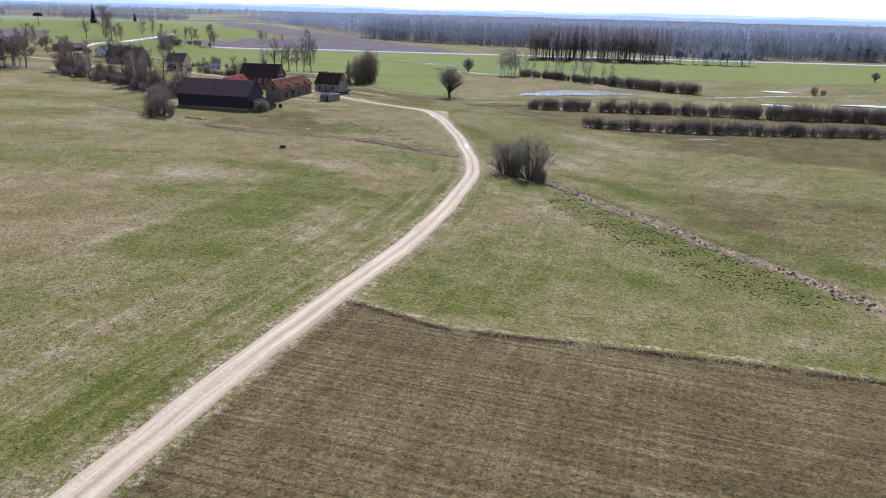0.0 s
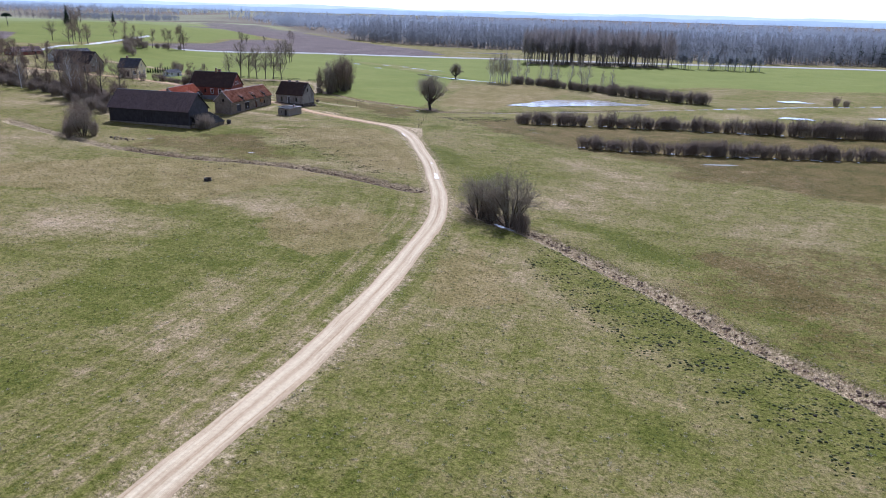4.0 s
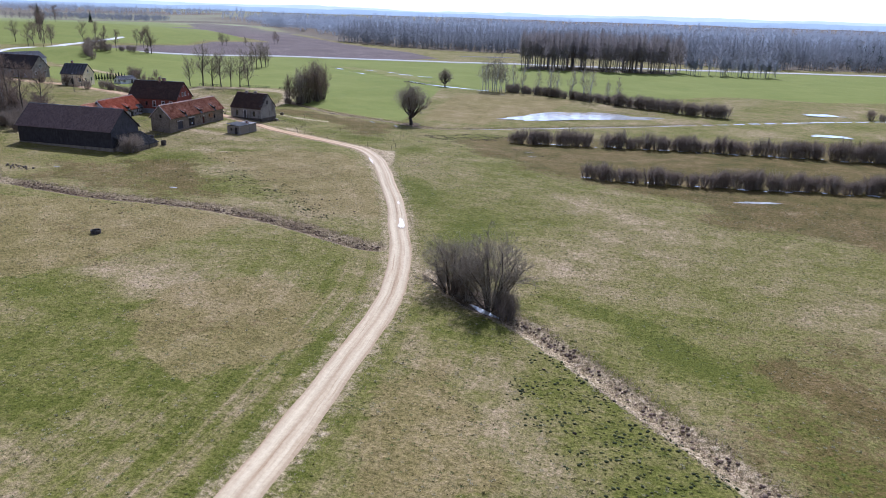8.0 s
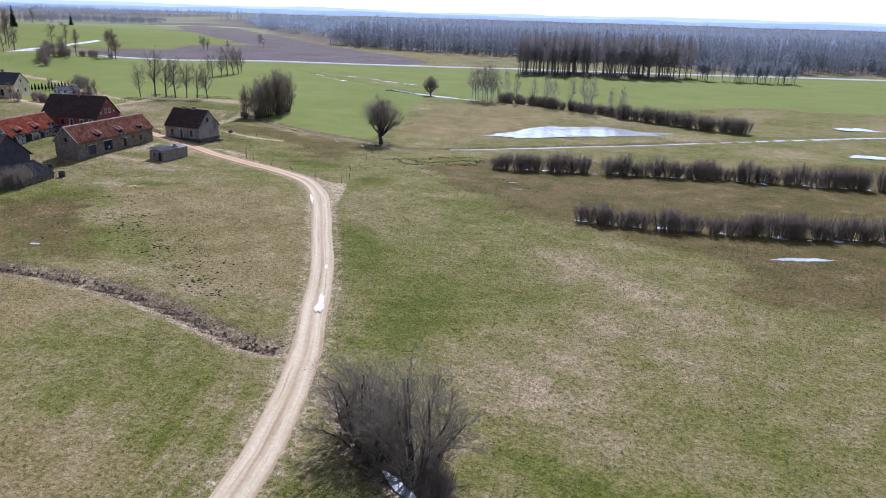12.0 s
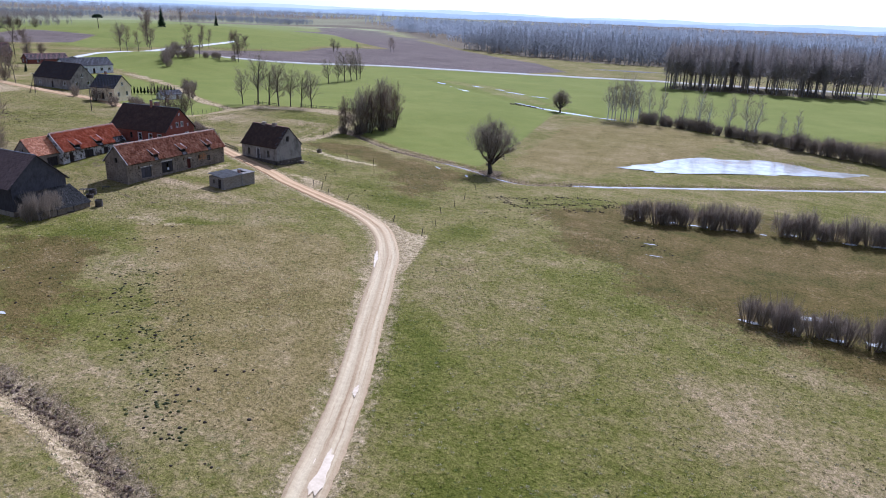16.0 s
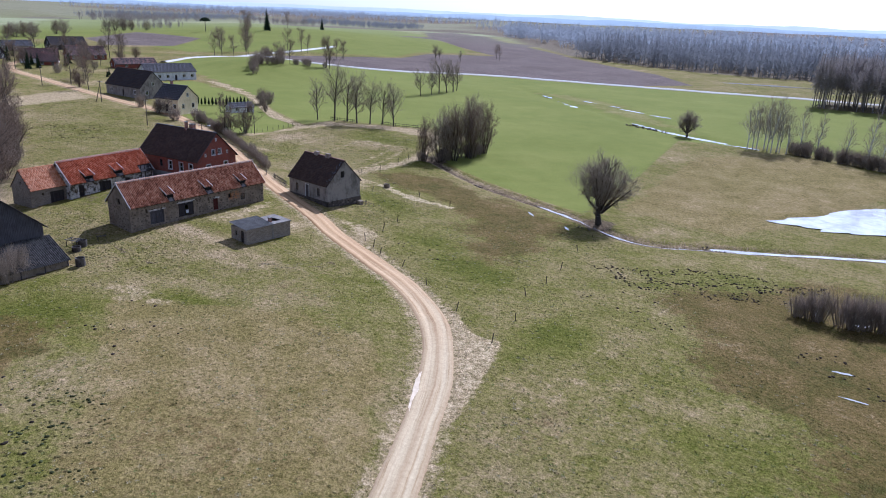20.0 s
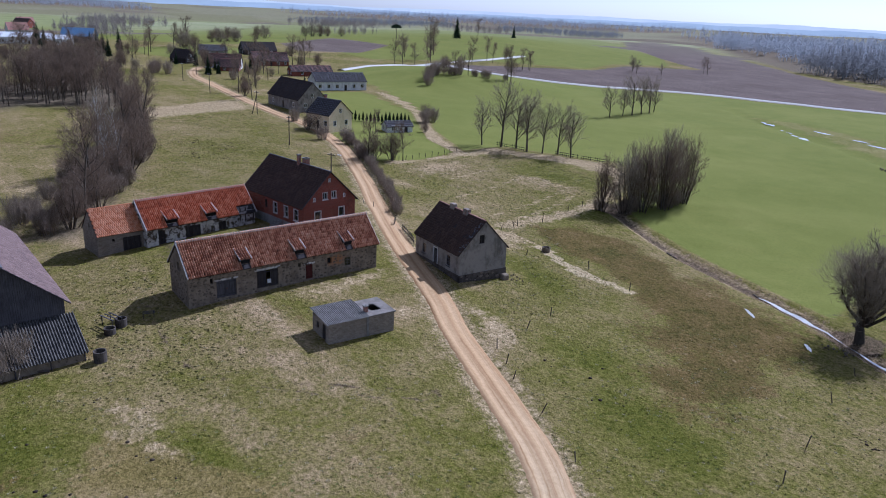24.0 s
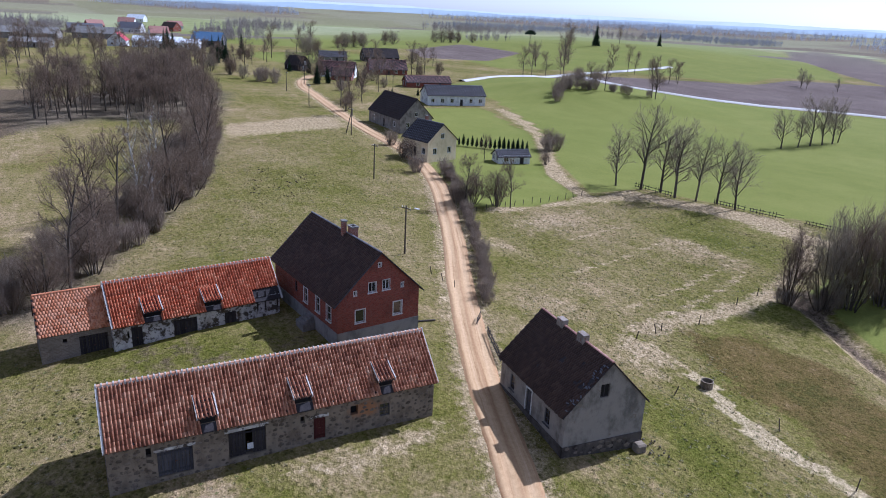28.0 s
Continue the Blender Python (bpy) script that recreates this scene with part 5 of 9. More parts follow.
row([(-166, 226), (-174, 231), (-186, 238.5), (-196, 244), (-206, 249.5), (-216, 252.5), (-236, 256), (-258, 262)], 1.6, [bush_a, bush_b, willow_b, bush_a, tall_b], 0.8, 1.35, 4, "bare hedge shrub below the farm meadow", "hedge below the farm")
thicket("undergrowth", [(-168, 221), (-178, 227), (-190, 234), (-206, 243), (-222, 248), (-246, 254)], 1.9, [bush_b, bush_a], 0.7, 1.25, 5.0, "tangled bare undergrowth below the farm meadow", 73)
for _x, _y, _s in ((-199.5, 241, 1.35), (-202, 243, 1.2), (-197.5, 243, 1.0), (-228, 247, 1.1)):
    plant(birch, _x, _y, _s)
plant(willow_b, -192, 234.5, 1.0, "bare spreading tree in the hollow")
# west wood
_wood = [(-346, 266), (-302, 221), (-268, 226), (-280, 240), (-277, 252), (-268, 262), (-322, 277)]
_k = 0
while _k < 150:
    _x, _y = -350 + 95 * _r.random(), 215 + 65 * _r.random()
    if poly_dist(np.array([_x]), np.array([_y]), _wood)[0] > 1:
        plant((tall_a, tall_b)[_k % 2], _x, _y, 0.6 + 0.42 * float(_r.random()))
        _k += 1
_k = 0
while _k < 40:
    _x, _y = -470 + 150 * _r.random(), 200 + 85 * _r.random()
    if not (-352 < _x < -262):
        plant((tall_b, tall_a)[_k % 2], _x, _y, 0.7 + 0.4 * float(_r.random()), "tall bare tree before the village", "trees before the village")
        _k += 1
# gardens and the village edge
for _i in range(17):
    _f = _i / 16
    plant(thuja, -237 + 11.5 * _f, 316 + 13.5 * _f, 0.8 + 0.5 * float(_r.random()), group="thuja row")
for _x, _y, _p, _s in ((-187, 291.5, tall_b, 0.75), (-188.5, 294, willow_b, 0.75), (-186.5, 297.5, willow_b, 0.85), (-185, 299.5, tall_b, 0.7), (-190, 292, bush_a, 1.2), (-207, 298.5, bush_b, 1.1), (-211, 300, bush_a, 1.0), (-229, 338, willow_b, 0.7),
                       (-228, 340, bush_a, 1.4), (-226.5, 336.5, bush_b, 1.3), (-219, 314, tall_b, 0.5), (-214, 327, willow_b, 0.4), (-240, 300.5, bush_b, 1.2), (-225, 297, willow_b, 0.6), (-216, 295, tall_b, 0.5), (-213, 294.5, bush_a, 1.1)):
    plant(_p, _x, _y, _s, "bare garden tree by the road", "garden trees")
row([(-207, 299.3), (-193, 293.6), (-176, 286.8), (-160, 279.5), (-150, 274.5)], 1.5, [bush_a, bush_b], 0.45, 0.75, 0.8, "low leafless hedge shrub along the road", "roadside hedge")
for _i in range(16):
    _f = float(_r.random())
    plant((bush_a, bush_b, tall_b)[_i % 3], -312 + 20 * _f + 4 * float(_r.random()), 396 + 34 * _f, 0.8 + 0.5 * float(_r.random()), "bare scrub on the field knoll", "scrub on the knoll")
for _x, _y, _p, _s in ((-551, 546, pine, 1.15), (-533, 594, spruce, 1.7), (-552, 676, spruce, 1.1), (-413, 477, tall_a, 1.5), (-425, 486, tall_b, 1.5), (-371, 423, tall_b, 1.1), (-374, 430, tall_a, 1.1), (-361, 505, tall_a, 0.9), (-363, 512, tall_b, 0.9), (-358, 508, tall_a, 0.8), (-407, 506, tall_b, 1.2), (-405, 516, tall_a, 1.1), (-395, 512, tall_b, 1.0),
                       (-430, 470, alley_a, 1.2), (-440, 500, tall_a, 1.7), (-385, 455, tall_b, 1.0), (-392, 462, tall_a, 1.0), (-377, 440, tall_b, 1.0), (-345, 585, alley_a, 0.7), (-350, 592, alley_a, 0.8), (-338, 580, alley_a, 0.7), (-327, 590, alley_a, 0.6), (-560, 640, tall_a, 1.1), (-330, 640, tall_b, 0.9), (-322, 632, tall_b, 0.8),
                       (-347, 316, spruce, 0.75), (-349, 321, spruce, 0.6), (-368, 343, spruce, 0.6), (-376, 336, spruce, 0.7), (-352, 330, tall_b, 0.8), (-312, 330, spruce, 0.3), (-318, 334, spruce, 0.3), (-306, 318, tall_b, 0.9), (-311, 320, tall_a, 0.8), (-300, 316, tall_b, 0.7),
                       (-506, 359, willow_a, 1.5), (-512, 364, tall_a, 1.3), (-500, 352, tall_b, 1.2), (-556, 402, willow_a, 1.2), (-562, 410, willow_b, 1.3), (-570, 418, willow_a, 1.2), (-580, 440, willow_b, 1.3), (-588, 450, willow_a, 1.3), (-430, 295, spruce, 0.8), (-470, 300, spruce, 1.0), (-474, 304, spruce, 1.0), (-415, 290, willow_b, 0.9), (-390, 285, willow_a, 0.9), (-375, 290, willow_b, 0.8), (-362, 292, willow_a, 0.7),
                       (-520, 283, spruce, 1.1), (-525, 288, spruce, 1.0), (-531, 286, spruce, 1.2), (-486, 318, spruce, 1.1), (-470, 330, tall_a, 1.2), (-440, 320, tall_b, 1.1)):
    plant(_p, _x, _y, _s, {"alder_tree": "bare tree by the field road", "linden_tree": "small bare field tree", "willow_tree": "broad bare tree beyond the village"}.get(_p.name.split(".")[0], ""), "trees of the north fields" if _y > 400 else "trees of the village")

_k = 0
while _k < 75:
    _x, _y = -700 + 285 * _r.random(), 185 + 165 * _r.random()
    if not (-580 < _x < -505 and 240 < _y < 335) and _y < 300 + 0.3 * (_x + 560):
        plant((tall_b, willow_a, tall_a, willow_b)[_k % 4], _x, _y, 0.55 + 0.35 * float(_r.random()), "bare tree between the village farms", "trees of the village")
        _k += 1
for _x, _y, _p, _s in ((-398, 330, tall_a, 0.8), (-391, 345, willow_b, 0.8), (-384, 350, tall_b, 0.9), (-370, 350, tall_a, 0.75), (-362, 344, willow_a, 0.6), (-412, 338, willow_b, 0.8), (-420, 352, tall_a, 0.9), (-408, 366, tall_b, 0.8), (-376, 372, willow_b, 0.7), (-366, 366, tall_a, 0.8), (-350, 348, tall_b, 0.7), (-340, 340, willow_a, 0.5),
                       (-328, 333, tall_b, 0.7), (-322, 352, willow_b, 0.45), (-434, 374, tall_a, 0.9), (-440, 398, willow_a, 0.9), (-428, 404, tall_b, 0.8), (-392, 318, spruce, 0.6), (-384, 324, spruce, 0.7), (-366, 326, spruce, 0.5), (-357, 336, spruce, 0.45), (-318, 344, spruce, 0.3)):
    plant(_p, _x, _y, _s, "tree in the farmyards at the road bend", "trees of the village")
VILLAGE_TREES = [(-332, 272), (-329, 268), (-336, 264), (-329, 259), (-384, 294), (-376, 290), (-390, 299), (-422, 280), (-410, 285), (-393, 287), (-347, 311), (-364, 322), (-350, 341), (-366, 352), (-301, 312), (-389, 374), (-388, 380), (-387, 387), (-295, 307), (-279, 305), (-287, 306)]
for _i, (_x, _y) in enumerate(VILLAGE_TREES):
    plant((tall_a, tall_b, willow_b)[_i % 3], _x, _y, (0.55 if _x > -310 else 0.75) + 0.35 * float(_r.random()), "bare tree among the village gardens", "trees of the village")
for _x, _y, _p, _s in ((-356, 298, bush_a, 1.8), (-350, 301, bush_b, 1.6), (-353, 296, bush_a, 1.5), (-331, 320, bush_b, 1.2), (-324, 419, willow_b, 0.75), (-318, 423, bush_a, 1.7), (-311, 405, willow_a, 0.7), (-304, 396, bush_b, 1.8), (-292, 386, bush_a, 1.3), (-336, 440, alley_b, 0.8), (-314, 412, bush_a, 1.8), (-307, 401, bush_b, 1.7), (-299, 391, bush_a, 1.6),
                       (-491, 356, willow_a, 1.3), (-494, 362, willow_b, 1.2), (-550, 394, willow_b, 1.1), (-556, 414, willow_a, 1.2), (-566, 404, willow_b, 1.2), (-612, 503, willow_a, 1.4), (-608, 508, willow_b, 1.3), (-600, 524, willow_a, 1.0), (-606, 514, willow_b, 1.1), (-616, 498, willow_a, 1.2)):
    plant(_p, _x, _y, _s, "bare scrub and trees between the fields", "scrub between the fields")
for _x, _y, _s in ((-422, 275, 0.9), (-431, 271, 0.8), (-412, 289, 0.7), (-435, 300, 0.9), (-453, 302, 1.0), (-427, 281, 0.7)):
    plant(spruce, _x, _y, _s, "dark green spruce by the village farm", "spruces of the village")

# far woods as merged stands
def stand_tree(seed, n, thick, base=0.3, w=0.17):
    """A far bare tree, one unit high: a slim stem and a rounded haze of twigs."""
    rng = np.random.default_rng(seed)
    lobes = [(0, 0, 0.5 + 0.5 * base, w * 0.8, 0.5 - 0.5 * base), (0.4 * w, 0.2 * w, 0.35 + 0.5 * base, w * 0.7, 0.42 - 0.45 * base), (-0.4 * w, -0.2 * w, 0.42 + 0.5 * base, w * 0.65, 0.42 - 0.45 * base)]
    v1 = tri(tubes([(0, 0, -0.03)], [(0, 0, 0.93)], np.array([0.011]), np.array([0.003]), 3))
    return merge([v1, twig_cloud(rng, n, lobes, 0.11, thick, 0.5, 0.05)])


def stand(name, poly, count, seed, h0, h1, label, proto, edge_bias=0.0, material=None):
    rng = np.random.default_rng(seed)
    p = np.array(poly)
    lo, hi = p.min(0), p.max(0)
    xy = lo + (hi - lo) * rng.random((count * 6, 2))
    d = poly_dist(xy[:, 0], xy[:, 1], poly)
    xy = xy[d > 0][:count]
    sc = h0 + (h1 - h0) * rng.random(len(xy))
    V, F = scatter(*proto, xy, relief(xy[:, 0], xy[:, 1]), rng.random(len(xy)) * 6.28, sc, sc * (0.8 + 0.4 * rng.random(len(xy))))
    return tagged(obj(name, np_mesh(name, V, F), material or MAT_WOOD_HAZE), label, "woodland", kind="stuff")


MAT_GROVE = bark("grove_twigs", C(142, 132, 124), C(168, 156, 146), 0.2, True, 0.35)
PT_NEAR = stand_tree(1, 420, 0.004, 0.24, 0.2)
PT_FAR = stand_tree(2, 90, 0.010, 0.1, 0.22)
PT_FAR2 = stand_tree(7, 44, 0.02, 0.1, 0.26)
stand("grove", GROVE, 170, 1, 23, 28, "tall bare deciduous grove standing in the crop field", PT_NEAR, material=MAT_GROVE)
stand("woodland", [(6, 552), (60, 560), (60, 572), (6, 566)], 50, 2, 12, 15, "young bare trees beside the grove", PT_NEAR)
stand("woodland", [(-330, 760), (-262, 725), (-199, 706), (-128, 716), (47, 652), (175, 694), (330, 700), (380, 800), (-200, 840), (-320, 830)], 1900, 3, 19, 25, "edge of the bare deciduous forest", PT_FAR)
stand("woodland", [(-330, 830), (-200, 840), (380, 790), (900, 900), (1000, 1250), (-700, 1300), (-560, 1000)], 4200, 4, 19, 25, "bare deciduous forest reaching away", PT_FAR2, material=MAT_WOOD_HAZE_DIST)
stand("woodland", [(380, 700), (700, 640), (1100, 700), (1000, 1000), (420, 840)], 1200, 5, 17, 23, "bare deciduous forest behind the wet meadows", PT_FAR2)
stand("woodland", [(-700, 1300), (1000, 1250), (1700, 1500), (1400, 2300), (-900, 2300), (-1100, 1700)], 4200, 6, 18, 26, "distant bare forest", PT_FAR2, material=MAT_WOOD_HAZE_DIST)
stand("woodland", [(-780, 760), (-700, 800), (-720, 860), (-800, 840)], 60, 8, 9, 13, "small wood on the hillside", PT_FAR, material=MAT_GROVE)
stand("woodland", [(-640, 520), (-610, 560), (-630, 580), (-665, 540)], 40, 9, 6, 9, "small bare copse on the hill", PT_FAR, material=MAT_GROVE)
stand("woodland", [(-960, 640), (-830, 660), (-850, 760), (-980, 720)], 160, 10, 10, 15, "bare wood between the far fields", PT_FAR, material=MAT_GROVE)
stand("woodland", [(-1060, 400), (-930, 420), (-960, 500), (-1080, 470)], 180, 11, 10, 15, "bare wood beyond the village", PT_FAR, material=MAT_GROVE)
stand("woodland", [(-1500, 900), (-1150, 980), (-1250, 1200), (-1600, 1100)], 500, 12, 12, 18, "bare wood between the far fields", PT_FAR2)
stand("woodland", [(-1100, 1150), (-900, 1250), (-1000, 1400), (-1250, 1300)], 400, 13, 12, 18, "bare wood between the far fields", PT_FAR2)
stand("woodland", [(-2400, 1300), (-1500, 1700), (-1300, 2400), (-2600, 2200)], 1100, 14, 18, 26, "distant bare forest", PT_FAR2, material=MAT_WOOD_HAZE_DIST)
stand("woodland", [(-2700, 300), (-2000, 500), (-2000, 800), (-2800, 900)], 900, 15, 14, 22, "distant bare forest", PT_FAR2, material=MAT_WOOD_HAZE_DIST)
stand("woodland", [(-900, 120), (-640, 160), (-620, 225), (-900, 240)], 300, 16, 10, 15, "bare trees behind the village", PT_FAR, material=MAT_GROVE)
stand("woodland", [(-760, 330), (-640, 345), (-640, 372), (-770, 366)], 90, 17, 11, 15, "bare trees behind the village", PT_FAR, material=MAT_GROVE)
stand("conifer_wood", [(120, 690), (240, 700), (250, 730), (130, 720)], 26, 18, 17, 22, "dark conifers among the bare forest", PT_FAR, material=MAT_NEEDLE)


def hill_ring(name, radius, z0, base, amp, col, seed, az0, az1, label):
    """A far low ridge of woods, plain backdrop of the distance; its haze is painted in and glows."""
    n = 360
    a = np.radians(np.linspace(az0, az1, n))
    top = base + amp * (0.5 * wob(a * 900, a * 300, 260, seed) + 0.3 * wob(a * 900, a * 200, 90, seed + 1) + 0.12 * wob(a * 900, a * 100, 14, seed + 2))
    X, Y = -60 + radius * np.sin(a), 200 + radius * np.cos(a)
    V = np.concatenate([np.stack([X, Y, np.full(n, z0)], 1), np.stack([X, Y, top], 1)])
    i = np.arange(n - 1)
    m = Mat(name)
    # haze painted as a pale colour and held bright by emission
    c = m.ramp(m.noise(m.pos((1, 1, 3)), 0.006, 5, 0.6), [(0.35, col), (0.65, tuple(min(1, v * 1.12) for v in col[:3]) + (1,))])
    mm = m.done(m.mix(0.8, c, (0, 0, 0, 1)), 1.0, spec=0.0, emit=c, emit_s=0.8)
    return tagged(obj(name, np_mesh(name, V, np.stack([i, i + 1, i + 1 + n, i + n], 1)), mm), label, "backdrop", kind="structure")


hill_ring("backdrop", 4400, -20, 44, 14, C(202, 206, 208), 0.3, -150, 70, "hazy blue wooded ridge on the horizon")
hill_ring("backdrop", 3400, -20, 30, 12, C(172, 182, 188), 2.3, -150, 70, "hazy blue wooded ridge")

# reeds in the ditches, straw grass on the verges
def blades(name, line, half, n, h0, h1, width, seed, label, material, lean=0.5, off=0.0):
    rng = np.random.default_rng(seed)
    k = rng.integers(0, len(line), n)
    t = np.gradient(line, axis=0)
    t /= np.linalg.norm(t, axis=1, keepdims=True) + 1e-9
    o = off + half * np.clip(rng.normal(0, 0.5, n), -1.3, 1.3)
    clump = wob(line[k, 0] + o, line[k, 1], 7, seed) > -0.45
    x = line[k, 0] - t[k, 1] * o + rng.normal(0, 0.3, n)
    y = line[k, 1] + t[k, 0] * o + rng.normal(0, 0.3, n)
    x, y = x[clump], y[clump]
    m = len(x)
    z = ground(x, y) - 0.05
    h = h0 + (h1 - h0) * rng.random(m)
    a = rng.random(m) * 6.283
    l = lean * rng.random(m) * h
    b = rng.random(m) * 6.283
    dx, dy = width * np.cos(b), width * np.sin(b)
    V = np.stack([np.stack([x - dx, y - dy, z], 1), np.stack([x + dx, y + dy, z], 1), np.stack([x + l * np.cos(a), y + l * np.sin(a), z + h], 1)], 1).reshape(-1, 3)
    return tagged(obj(name, np_mesh(name, V, np.arange(3 * m).reshape(-1, 3)), material), label, "grass", kind="stuff")


for _i, _d in enumerate(([p for p in DITCH_W if p[0] > -150], [p for p in DITCH_E if p[1] > 85])):
    blades("ditch_litter", smooth_line(_d, 0.6), 0.75, 5500, 0.1, 0.4, 0.05, 31 + _i, "brown dead stalks heaped in the ditch", MAT_LITTER, 2.4, 0.3)
    blades("ditch_reeds", smooth_line(_d, 0.6), 0.6, 4500, 0.06, 0.26, 0.04, 1 + _i, "pale flattened reeds on the ditch bank", MAT_REED, 2.5, -1.7)
    blades("ditch_reeds", smooth_line(_d, 0.6), 0.5, 4000, 0.06, 0.3, 0.04, 3 + _i, "pale flattened reeds on the ditch bank", MAT_REED, 2.5, 1.8)
blades("ditch_litter", smooth_line([p for p in DITCH_W if p[0] > -150], 0.6), 0.7, 4500, 0.1, 0.45, 0.05, 41, "dark dead stalks heaped in the ditch", MAT_STALK, 2.6, 0.2)
for _i, _d in enumerate(([p for p in DITCH_W if p[0] > -150], [p for p in DITCH_E if p[1] > 85])):
    blades("fallen_reeds", smooth_line(_d, 0.6), 0.7, 900, 0.25, 0.5, 0.035, 45 + _i, "long pale reed stalks fallen into the ditch", MAT_REED, 3.5, 0.3)
blades("verge_grass", smooth_line([p for p in ROAD if 20 < p[1] < 305 and p[0] > -260], 0.5), 1.1, 12000, 0.06, 0.25, 0.035, 3, "dry straw grass along the road", MAT_REED, 1.0, 2.7)
blades("verge_grass", smooth_line([p for p in ROAD if 20 < p[1] < 305 and p[0] > -260], 0.5), 1.1, 12000, 0.06, 0.25, 0.035, 4, "dry straw grass along the road", MAT_REED, 1.0, -2.7)
blades("pond_grass", smooth_line([(-46, 346), (-34, 355), (-20, 362), (-8, 364)], 1.0), 4.0, 2200, 0.2, 0.5, 0.06, 9, "flooded dry grass standing in the pond", MAT_REED, 1.0, 2.0)
blades("stream_reeds", STREAM_LOW[:120], 1.0, 7000, 0.12, 0.4, 0.04, 5, "dry grass on the stream banks", MAT_REED, 1.0, 1.2)
blades("stream_reeds", STREAM_LOW[:120], 1.0, 7000, 0.12, 0.4, 0.04, 6, "dry grass on the stream banks", MAT_REED, 1.0, -1.2)
blades("field_edge_weeds", smooth_line([(-31, 68.3), (-23, 66.4), (-18, 65.4), (-12, 66.4), (-1, 67.6), (15, 69.4), (40, 72)], 0.5), 0.35, 4200, 0.1, 0.36, 0.05, 8, "dark dead weeds along the stubble edge", MAT_STALK, 1.1)
blades("field_edge_weeds", smooth_line([(-31, 69), (-23, 67), (-18, 66), (-12, 67), (-1, 68.3), (15, 70), (40, 72.5)], 0.5), 0.5, 4000, 0.05, 0.16, 0.04, 7, "dry weeds along the stubble edge", MAT_REED, 0.9)


def tufts(name, poly, n, seed, h, r, label, material, avoid=2.2):
    """Tussocks of four blades scattered over a meadow."""
    rng = np.random.default_rng(seed)
    p = np.array(poly)
    lo, hi = p.min(0), p.max(0)
    xy = lo + (hi - lo) * rng.random((int(n * 2.5), 2))
    ok = (poly_dist(xy[:, 0], xy[:, 1], poly) > 0) & (line_dist(xy[:, 0], xy[:, 1], ROAD_L, 6.0) > avoid) & (poly_dist(xy[:, 0], xy[:, 1], CROP) < 0)
    ok &= rng.random(len(xy)) < 0.35 + 0.65 * np.clip(0.5 + 1.2 * wob(xy[:, 0], xy[:, 1], 13, seed) + 0.8 * wob(xy[:, 0], xy[:, 1], 4.3, seed + 1), 0, 1)
    xy = xy[ok][:n]
    V, F = [], []
    for i in range(5):
        a = i * 1.256 + 0.4
        c, s = math.cos(a), math.sin(a)
        V += [(0.25 * c - 0.3 * s, 0.25 * s + 0.3 * c, -0.1), (0.25 * c + 0.3 * s, 0.25 * s - 0.3 * c, -0.1), (1.0 * c, 1.0 * s, 0.75 + 0.25 * (i % 2))]
        F.append((3 * i, 3 * i + 1, 3 * i + 2))
    sc = h * (0.5 + rng.random(len(xy)))
    V2, F2 = scatter(np.array(V), np.array(F), xy, ground(xy[:, 0], xy[:, 1]), rng.random(len(xy)) * 6.28, sc, sc * r)
    return tagged(obj(name, np_mesh(name, V2, F2), material), label, "grass", kind="stuff")


WEST_MEADOW = [(-140, 60), (-38, 40), (-40, 150), (-62, 200), (-90, 243), (-120, 252), (-150, 230), (-200, 215), (-160, 120)]
EAST_MEADOW = [(-30, 70), (30, 74), (60, 130), (30, 230), (-30, 240), (-60, 270), (-80, 290), (-104, 284), (-112, 262), (-70, 238), (-38, 160)]
NORTH_MEADOW = [(-108, 262), (-112, 286), (-138, 296), (-150, 335), (-184, 330), (-183, 294), (-140, 274)]
FARM_MEADOW = [(-150, 226), (-170, 232), (-210, 252), (-250, 262), (-262, 298), (-200, 288), (-160, 270), (-166, 250), (-162, 232)]
MAT_TUFT_DARK = bark("dark_tussock", C(70, 66, 36), C(100, 92, 54), 0.3, True)
MAT_TUFT_DRY = bark("dry_tussock", C(128, 120, 84), C(168, 154, 122), 0.3, True)
MAT_TUFT_GREEN = bark("green_tussock", C(84, 94, 44), C(118, 122, 66), 0.3, True)
for _i, (_n, _po, _c) in enumerate((("meadow_grass", WEST_MEADOW, 30000), ("meadow_grass", EAST_MEADOW, 34000), ("meadow_grass", NORTH_MEADOW, 9000), ("meadow_grass", FARM_MEADOW, 8000))):
    tufts(_n, _po, _c // 4, 10 + _i, 0.08, 2.0, "dry spring tussocks of the meadow", MAT_TUFT_DRY)
    tufts(_n, _po, _c // 4, 20 + _i, 0.07, 2.2, "fresh green tussocks of the meadow", MAT_TUFT_GREEN)
    tufts(_n, _po, _c // 2, 50 + _i, 0.085, 1.2, "small dark tussocks of last year's grass", MAT_TUFT_DARK)


